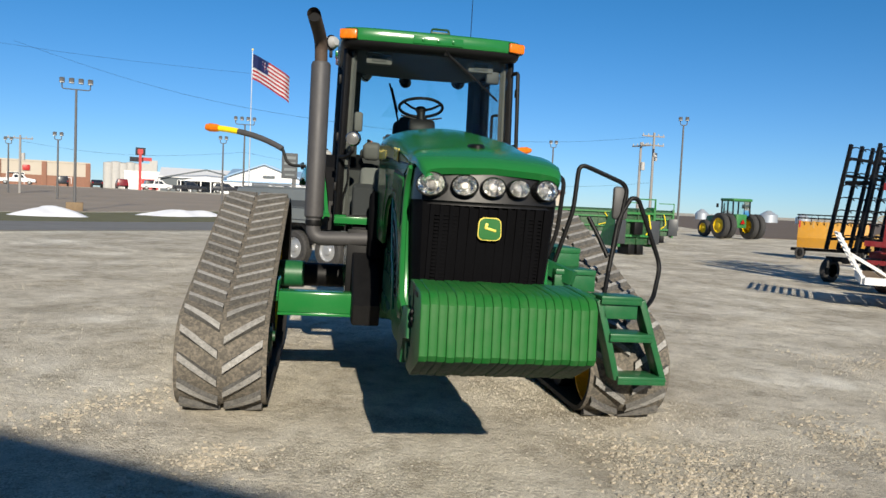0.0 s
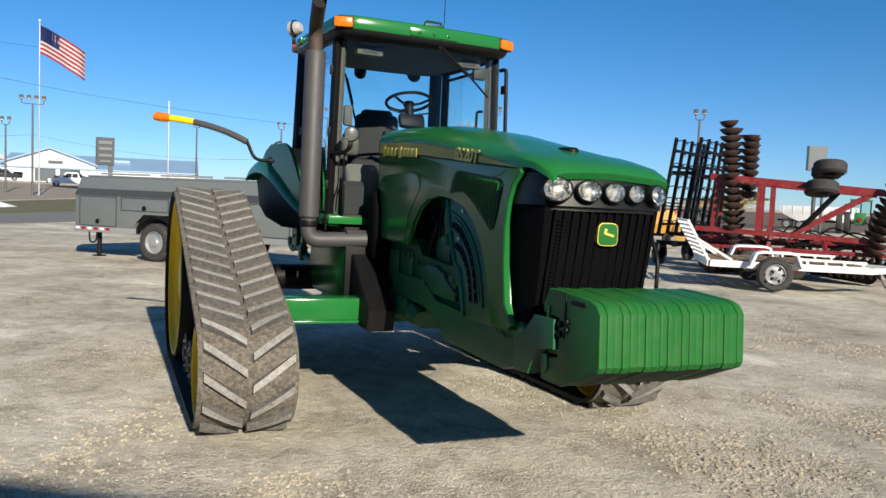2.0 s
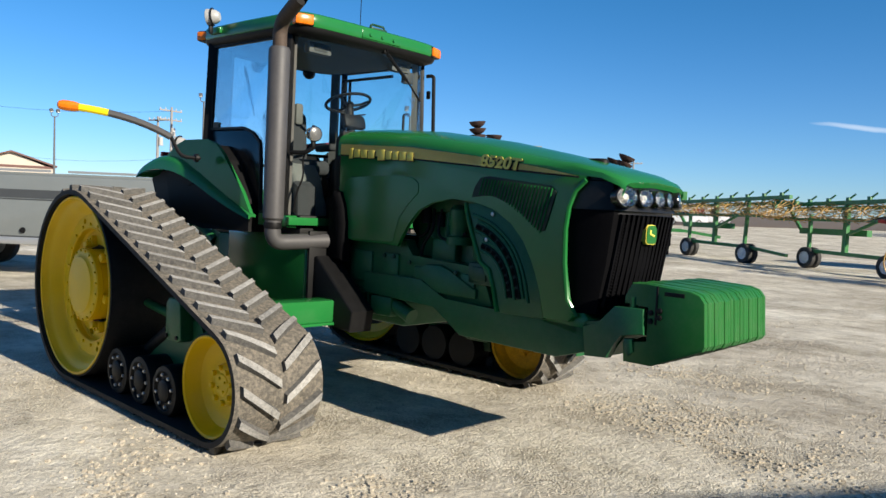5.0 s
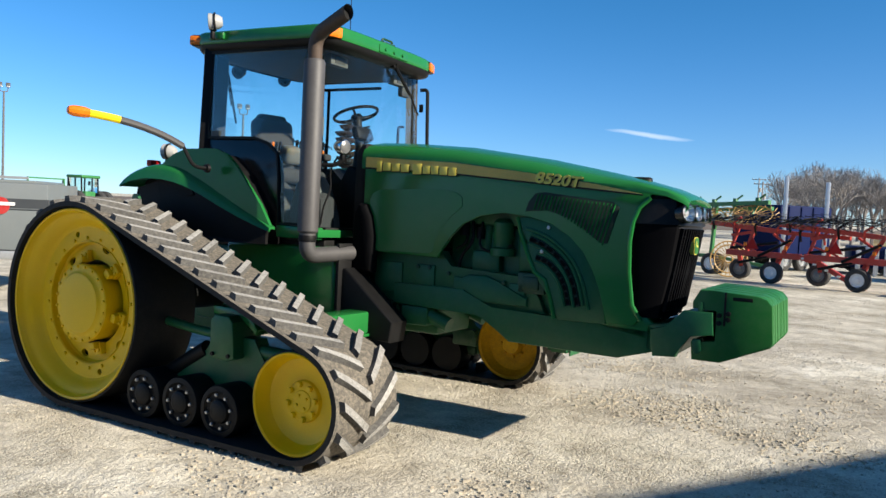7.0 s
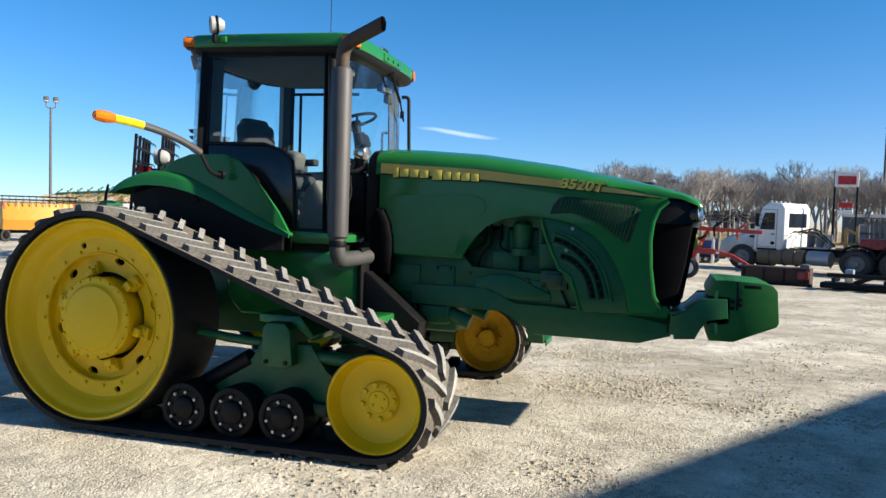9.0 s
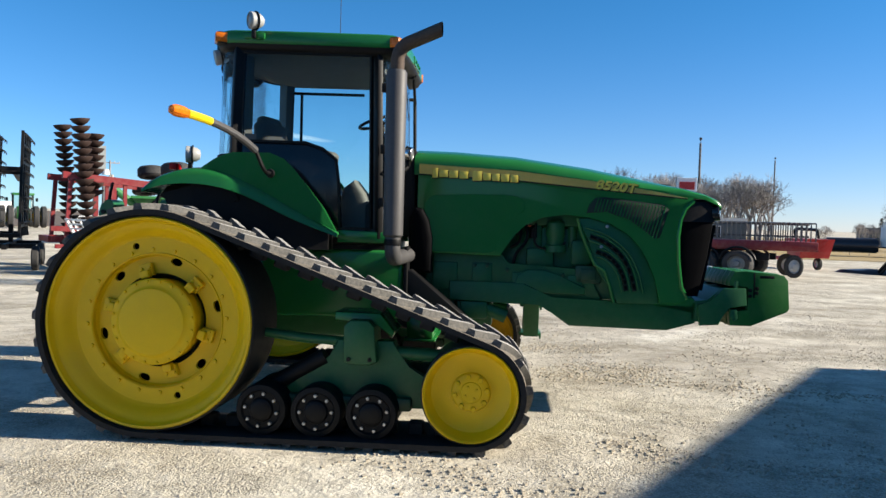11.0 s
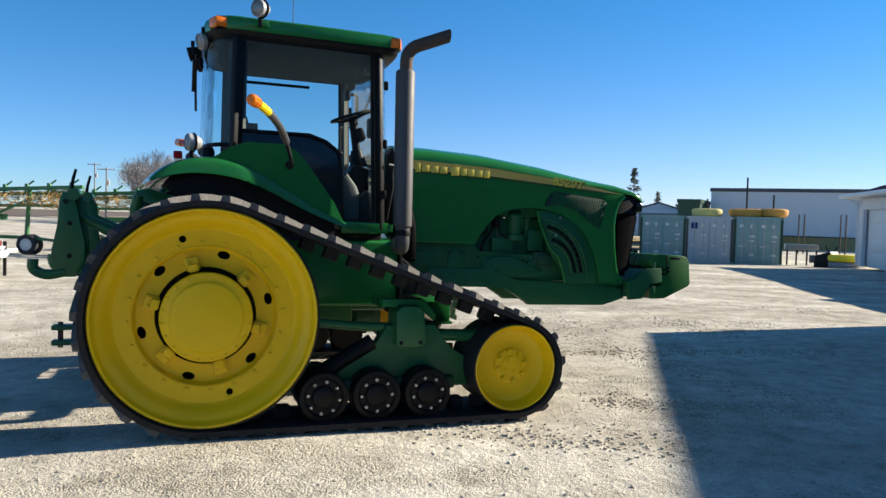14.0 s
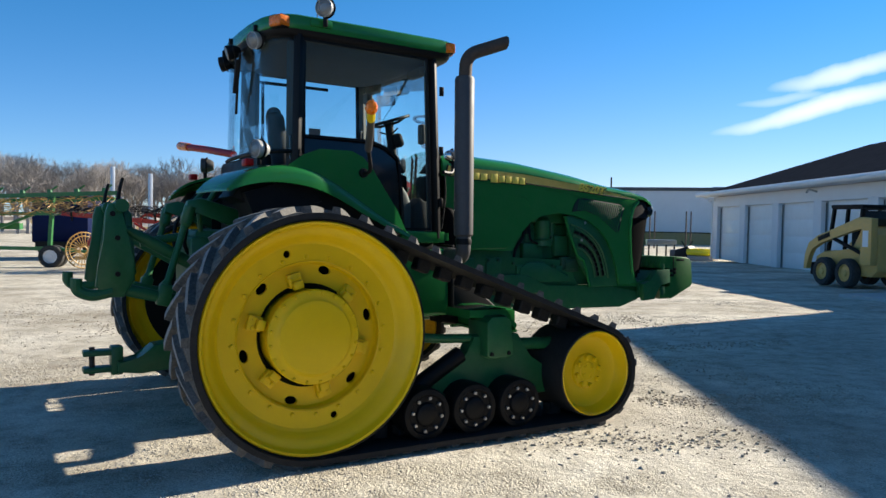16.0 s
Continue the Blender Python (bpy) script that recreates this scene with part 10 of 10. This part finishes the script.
def skid_steer():
    ob = thing("skid_steer", on_ground(8.45, -8.85, -5, 0.02) @ Matrix.Diagonal((0.84, 1, 1, 1)), "yellow skid-steer loader with a black cab cage", "loader")
    bm = bm_new()
    prism(bm, [(-1.5, 0.45), (-1.5, 1.35), (-1.2, 1.5), (-0.9, 1.55), (-0.6, 0.95), (0.55, 0.9), (0.9, 0.75), (1.0, 0.4), (0.7, 0.3), (-1.3, 0.3)], "y", -0.55, 0.55, 0.04)
    part("body", bm, LOADER_YELLOW, ob)
    bm = bm_new()
    prism(bm, [(-1.45, 0.75), (-1.45, 1.2), (-0.9, 1.2), (-0.9, 0.75)], "y", -0.57, 0.57)
    part("engine_louvre", bm, BLACK, ob, smooth=0)
    for sd in (-1, 1):
        for a, b in (((-0.75, sd * 0.5, 0.95), (-0.85, sd * 0.5, 2.0)), ((0.45, sd * 0.5, 0.9), (0.25, sd * 0.5, 2.0)), ((-0.85, sd * 0.5, 2.02), (0.3, sd * 0.5, 2.02)), ((-0.2, sd * 0.5, 0.95), (-0.3, sd * 0.5, 2.0)), ((-0.6, sd * 0.5, 1.5), (0.3, sd * 0.5, 1.4))):
            part("cage_bar", bars(bm_new(), [(a, b)], 0.09, 0.07), BLACK, ob, smooth=0)
        bm = bm_new()
        prism(bm, [(-1.4, 1.5), (-1.3, 1.75), (-1.0, 1.78), (0.6, 1.30), (1.0, 1.10), (1.16, 0.78), (1.2, 0.40), (1.06, 0.40), (0.98, 0.74), (0.85, 0.94), (0.5, 1.1), (-0.9, 1.48)], "y", sd * 0.6, sd * 0.74, 0.015)
        part("lift_arm", bm, LOADER_YELLOW, ob)
        part("arm_post", prism(bm_new(), [(-1.5, 0.6), (-1.5, 1.75), (-1.15, 1.78), (-1.1, 0.6)], "y", sd * 0.56, sd * 0.76, 0.015), LOADER_YELLOW, ob)
        part("lift_cylinder", rod(bm_new(), (-1.15, sd * 0.66, 0.85), (0.2, sd * 0.66, 1.28), 0.05, 10), BLACK, ob)
        part("arm_sign", box(bm_new(), (0.35, sd * 0.745, 1.27), (0.5, 0.01, 0.12), 0.002, rot=(0, 16, 0)), BLACK, ob)
        part("warning_plate", box(bm_new(), (-1.3, sd * 0.765, 1.25), (0.2, 0.01, 0.4)), WHITE, ob, smooth=0)
        for px in (-0.62, 0.30):
            road_wheel(ob, px, sd * 0.85, 0.37, 0.37, 0.28, sd, LOADER_YELLOW)
    part("cab_back", box(bm_new(), (-0.8, 0, 1.5), (0.06, 0.9, 0.9)), DARK_GLASS, ob, smooth=0)
    part("cab_roof", box(bm_new(), (-0.28, 0, 2.06), (1.25, 1.1, 0.09), 0.02), BLACK, ob)
    part("seat", box(bm_new(), (-0.35, 0, 1.15), (0.5, 0.5, 0.6), 0.08), SEAT, ob)
    part("coupler", box(bm_new(), (1.16, 0, 0.4), (0.1, 1.0, 0.34), 0.02), BLACK, ob)
    return ob


skid_steer()
# clutter between the containers and the garages
ob = thing("work_table", on_ground(29.9, -18.6, c_turn), "pale steel work table with dark legs", "table")
part("tabletop", box(bm_new(), (0, 0, 0.95), (1.6, 0.8, 0.3), 0.03), TRAILER_GREY, ob)
for sx in (-0.7, -0.25, 0.25, 0.7):
    part("leg", bars(bm_new(), [((sx, -0.3, 0), (sx, -0.3, 0.85))], 0.08, 0.08), BLACK, ob, smooth=0)
ob = thing("sawhorse", on_ground(29.4, -20.0, c_turn), "dark folded steel stand", "stand")
for a, b in (((-0.3, 0, 0), (0.3, 0, 1.0)), ((0.3, 0, 0), (-0.3, 0, 1.0))):
    part("leg", bars(bm_new(), [(a, b)], 0.07, 0.07), BLACK, ob, smooth=0)
ob = thing("dump_bin", on_ground(27.1, -18.1, 30) @ Matrix.Diagonal((0.75, 0.75, 0.75, 1)), "black tilted steel bin", "bin")
part("bin_body", prism(bm_new(), [(-0.9, 0.35), (-0.4, 1.05), (0.5, 0.75), (0.6, 0.0), (-0.5, 0.0)], "y", -0.6, 0.6, 0.02), BLACK, ob)
part("bin_frame", box(bm_new(), (0.7, 0, 0.5), (0.5, 1.0, 0.5), 0.03), TRAILER_DARK, ob)
ob = thing("covered_pallet", on_ground(26.2, -18.5, 30), "yellow tarpaulin over a wooden pallet stack", "pallet")
part("cover", box(bm_new(), (0, 0, 0.45), (1.5, 0.9, 0.35), 0.12, seg=3), REFLECT_Y, ob)
part("pallet", box(bm_new(), (0, 0, 0.13), (1.4, 0.8, 0.26), 0.02), WOOD_POLE, ob)
for k, (x, y, h) in enumerate(((45.93, -29.3, 3.0), (45.7, -29.6, 3.0), (44.3, -31.6, 3.0), (44.1, -31.9, 3.0))):
    bm = bm_new()
    rod(bm, (0, 0, -0.2), (0, 0, h), 0.055, 8)
    solo("steel_pipe_post", bm, RUSTY, "rusty upright pipe post beside the hall", "post", m=on_ground(x, y), group="pipe posts")

# ---- trees ----
def bare_tree_mesh(seed, h):
    rnd = random.Random(seed)
    bm = bm_new()
    twigs = bm_new()

    def grow(p, d, length, r, depth):
        bend_ = Vector((rnd.uniform(-1, 1), rnd.uniform(-1, 1), rnd.uniform(-0.2, 0.6))) * 0.16
        mid = p + d * length * 0.5
        e = mid + (d + bend_).normalized() * length * 0.5
        tube(bm if depth < 3 else twigs, [p, mid, e], [r, r * 0.85, r * 0.68], 6 if depth < 2 else 3, cap=False)
        if depth == 6:
            return
        n = 3 if depth < 5 else 4
        if depth == 0:
            n = 4
        for k in range(n):
            a = math.tau * (k + rnd.random() * 0.7) / n
            side = d.orthogonal().normalized()
            side = Matrix.Rotation(a, 3, d) @ side
            tilt = rnd.uniform(0.35, 0.8) if depth else rnd.uniform(0.25, 0.6)
            nd = (d * math.cos(tilt) + side * math.sin(tilt) + Vector((0, 0, 0.12))).normalized()
            start = p.lerp(e, 1.0 if k == 0 else rnd.uniform(0.6, 1.0))
            grow(start, nd, length * rnd.uniform(0.6, 0.82), max(r * 0.6, 0.006), depth + 1)
    grow(Vector((0, 0, -0.2)), Vector((0.03, 0, 1)).normalized(), h * 0.27, h * 0.022, 0)
    return mesh_of(bm, "trunk", BARK), mesh_of(twigs, "crown", BARK, smooth=0)


def conifer_meshes(seed, h):
    rnd = random.Random(seed)
    tr, cr = bm_new(), bm_new()
    rod(tr, (0, 0, -0.2), (0, 0, h), h * 0.018, 8, 0.02)
    for k in range(130):
        z = h * rnd.uniform(0.22, 0.98)
        a = rnd.uniform(0, math.tau)
        ln = (1 - z / h) * h * 0.26 * rnd.uniform(0.6, 1.15) + 0.25
        d = Vector((math.cos(a), math.sin(a), rnd.uniform(0.05, 0.35)))
        tube(tr, [(0, 0, z), Vector((0, 0, z)) + d * ln], [0.03, 0.008], 3, cap=False)
        for j in range(9):
            q = Vector((0, 0, z)) + d * ln * rnd.uniform(0.35, 1.0)
            o = Vector((rnd.uniform(-1, 1), rnd.uniform(-1, 1), rnd.uniform(-0.4, 0.8))) * 0.28
            n = o.orthogonal().normalized() * 0.09
            cr.faces.new([cr.verts.new(q), cr.verts.new(q + o * 0.5 + n), cr.verts.new(q + o), cr.verts.new(q + o * 0.5 - n)])
    return mesh_of(tr, "trunk", BARK), mesh_of(cr, "crown", NEEDLES, smooth=0)


TREE_KINDS = [bare_tree_mesh(s, 9.0) for s in (3, 8, 15, 21)]
CONIFERS = [conifer_meshes(s, 8.0) for s in (5, 9)]


def tree(x, y, scale, kind, label, conifer=False, z=None):
    meshes = CONIFERS[kind % 2] if conifer else TREE_KINDS[kind % 4]
    m = on_ground(x, y, (x * 37 + y * 91) % 360) if z is None else pose(x, y, z, 0, 0, (x * 37 + y * 91) % 360)
    ob = thing("tree", m @ Matrix.Diagonal((scale * 0.88, scale * 0.88, scale * 1.08, 1)), label, "tree", "trees round the yard")
    for nm, me in zip(("trunk", "crown"), meshes):
        o = new(nm, me)
        o.parent = ob


tree_rnd = random.Random(11)
for k in range(40):
    a = 75.5 + k * 0.62
    d = 92 + 18 * tree_rnd.random()
    tree(-4 + d * math.sin(radians(a)), 4 + d * math.cos(radians(a)), 0.95 + 0.4 * tree_rnd.random(), k, "bare grey deciduous tree in the tree line")
for k in range(30):
    a = 76 + k * 0.8
    d = 125 + 25 * tree_rnd.random()
    tree(-4 + d * math.sin(radians(a)), 4 + d * math.cos(radians(a)), 1.2 + 0.4 * tree_rnd.random(), k + 2, "bare grey deciduous tree in the far tree line")
for x, y, s, k, con in ((88, -25.8, 0.98, 0, False), (90, -18, 0.42, 2, False), (100, -25, 0.42, 3, False), (88, -34, 1.1, 0, True), (108.7, -26.8, 0.5, 1, False), (106.3, -28.0, 0.45, 3, False), (111.8, -33.9, 0.4, 2, False), (112.8, -30.8, 0.5, 0, True), (104.9, -32.3, 0.55, 1, True), (111.5, -48.3, 0.9, 1, True), (95, -27.5, 0.45, 1, True), (92, -42, 0.6, 1, True), (104, -30, 0.4, 0, True), (-52, 195, 0.7, 1, True), (-34, 195, 0.8, 0, True), (-110, 250, 1.0, 2, False)):
    tree(x, y, s, k, "dark conifer beyond the lots" if con else "bare grey tree beyond the lots", con)
# small far houses
for x, y, turn in ((168.0, 22.6, -85), (165.0, 15.5, -75)):
    building("house", on_ground(x, y, turn), 7.0, 7.0, 2.4, WHITE, SHINGLE, "small white house with a dark roof among the trees", ridge=1.9, openings=((2, 0.9, 1.0, 1.1, DARK_GLASS), (5, 0.9, 1.0, 1.1, DARK_GLASS), (3.5, 0.1, 0.9, 1.9, BROWN_ROOF)))
for x, y, w, h, mat in ((137.4, -35.7, 8, 3.0, GREY_WALL), (150.7, -43.4, 6, 4.2, WHITE), (144.0, -47.7, 7, 3.2, GREY_WALL), (133.0, -48.7, 9, 3.6, BROWN_ROOF)):
    building("building", pose(x, y, -1.0, 0, 0, -95), w, 8.0, h, mat, mat, "small low building far beyond the grass")
building("building", pose(89.0, -0.5, -0.6, 0, 0, -90.0), 9.0, 6.0, 3.0, GREY_WALL, WHITE, "low pale grey shed beyond the trailers", openings=((5.5, 1.0, 1.3, 1.3, DARK_GLASS), (2.0, 0.1, 1.0, 2.0, TRAILER_GREY)))
ob = thing("fence", on_ground(72.0, -8.0, -97), "pale wire fence along the grass", "fence")
for k in range(18):
    part("fence_post", rod(bm_new(), (1.6 * k, 0, 0), (1.6 * k, 0, 1.5), 0.04, 6), WOOD_POLE, ob)
for z in (0.5, 1.0, 1.45):
    part("fence_rail", rod(bm_new(), (0, 0, z), (27.2, 0, z), 0.025, 6), WOOD_POLE, ob)


# ---- loose stones on the yard ----
def loose_stones(name, count, area, size, seed, label, material, clump=0.0):
    rnd = random.Random(seed)
    verts, faces = [], []
    base = [(1, 0, 0), (-1, 0, 0), (0, 1, 0), (0, -1, 0), (0, 0, 1), (0, 0, -1)]
    tri_ = [(4, 0, 2), (4, 2, 1), (4, 1, 3), (4, 3, 0), (5, 2, 0), (5, 1, 2), (5, 3, 1), (5, 0, 3)]
    made = 0
    while made < count:
        x, y = rnd.uniform(area[0], area[1]), rnd.uniform(area[2], area[3])
        if clump and noise.noise((x * 0.45, y * 0.45, seed)) + 0.5 * noise.noise((x * 1.3, y * 1.3, seed)) < clump * rnd.random():
            continue
        r = size * rnd.uniform(0.2, 1.0) ** 2 + 0.003
        a = rnd.uniform(0, math.tau)
        sx, sy, sz = rnd.uniform(0.7, 1.3), rnd.uniform(0.6, 1.1), rnd.uniform(0.4, 0.8)
        z = yard_height(x, y)
        k = len(verts)
        for bx, by, bz in base:
            j = 1 + rnd.uniform(-0.25, 0.25)
            px, py = bx * sx * r * j, by * sy * r * j
            verts.append((x + px * math.cos(a) - py * math.sin(a), y + px * math.sin(a) + py * math.cos(a), z + bz * sz * r * j + r * 0.2))
        faces += [tuple(k + i for i in f) for f in tri_]
        made += 1
    me = bpy.data.meshes.new(name)
    me.from_pydata(verts, [], faces)
    me.materials.append(material)
    return tagged(new(name, me), label, "gravel", kind="stuff")


STONE = paint("limestone_chips", (0.46, 0.42, 0.355), 0.9, vary=0.3, scale=18, grain=90)
CLOD = paint("dirt_clods", (0.44, 0.39, 0.31), 0.95, vary=0.3, scale=20, grain=90)
loose_stones("gravel_chips", 42000, (-7, 9, -3, 12), 0.0075, 5, "loose pale limestone chips scattered over the yard", STONE, 0.75)
loose_stones("gravel_stones", 6500, (-8, 18, -8, 18), 0.015, 9, "larger loose stones on the yard", STONE, 0.6)


def clod_rows(seed):
    """Clods thrown up in ragged lines by tyres."""
    rnd = random.Random(seed)
    verts, faces = [], []
    lines = [((1.17, 5.2), (1.15, 0.7), 620, 0.13), ((-1.2, 4.5), (-1.62, 3.0), 420, 0.11), ((1.25, 4.5), (1.9, 4.1), 260, 0.16), ((2.9, 5.9), (3.25, 4.9), 300, 0.22), ((4.6, 8.8), (6.2, 7.8), 420, 0.4), ((1.2, 4.9), (1.9, 4.8), 160, 0.14), ((-1.9, 5.8), (-2.6, 4.4), 240, 0.2), ((-1.6, 2.75), (3.2, 3.6), 260, 0.16), ((1.2, 4.2), (5.0, 5.4), 200, 0.25), ((2.8, 3.2), (6.0, 3.0), 160, 0.25), ((3.4, 6.2), (8.5, 7.6), 220, 0.3), ((5.5, 9.0), (9.5, 12.5), 180, 0.4), ((2.0, 1.4), (4.4, 1.2), 160, 0.2)]
    for (x0, y0), (x1, y1), n, wide in lines:
        for _ in range(n * 2):
            u = rnd.random()
            x, y = x0 + (x1 - x0) * u + rnd.gauss(0, wide), y0 + (y1 - y0) * u + rnd.gauss(0, wide)
            r = 0.003 + 0.012 * rnd.random() ** 2.2
            z = yard_height(x, y)
            k = len(verts)
            for i in range(8):
                a = math.tau * (i % 4) / 4 + rnd.uniform(-0.3, 0.3)
                q = r * rnd.uniform(0.7, 1.3)
                verts.append((x + q * math.cos(a), y + q * math.sin(a), z - 0.005 if i < 4 else z + r * rnd.uniform(0.6, 1.1)))
            faces += [(k + 4, k + 5, k + 6), (k + 4, k + 6, k + 7)] + [(k + i, k + (i + 1) % 4, k + 4 + (i + 1) % 4, k + 4 + i) for i in range(4)]
    me = bpy.data.meshes.new("dirt_clods")
    me.from_pydata(verts, [], faces)
    me.materials.append(CLOD)
    return tagged(new("dirt_clods", me), "dry dirt clods in ragged lines on the gravel", "dirt", kind="stuff")


clod_rows(4)
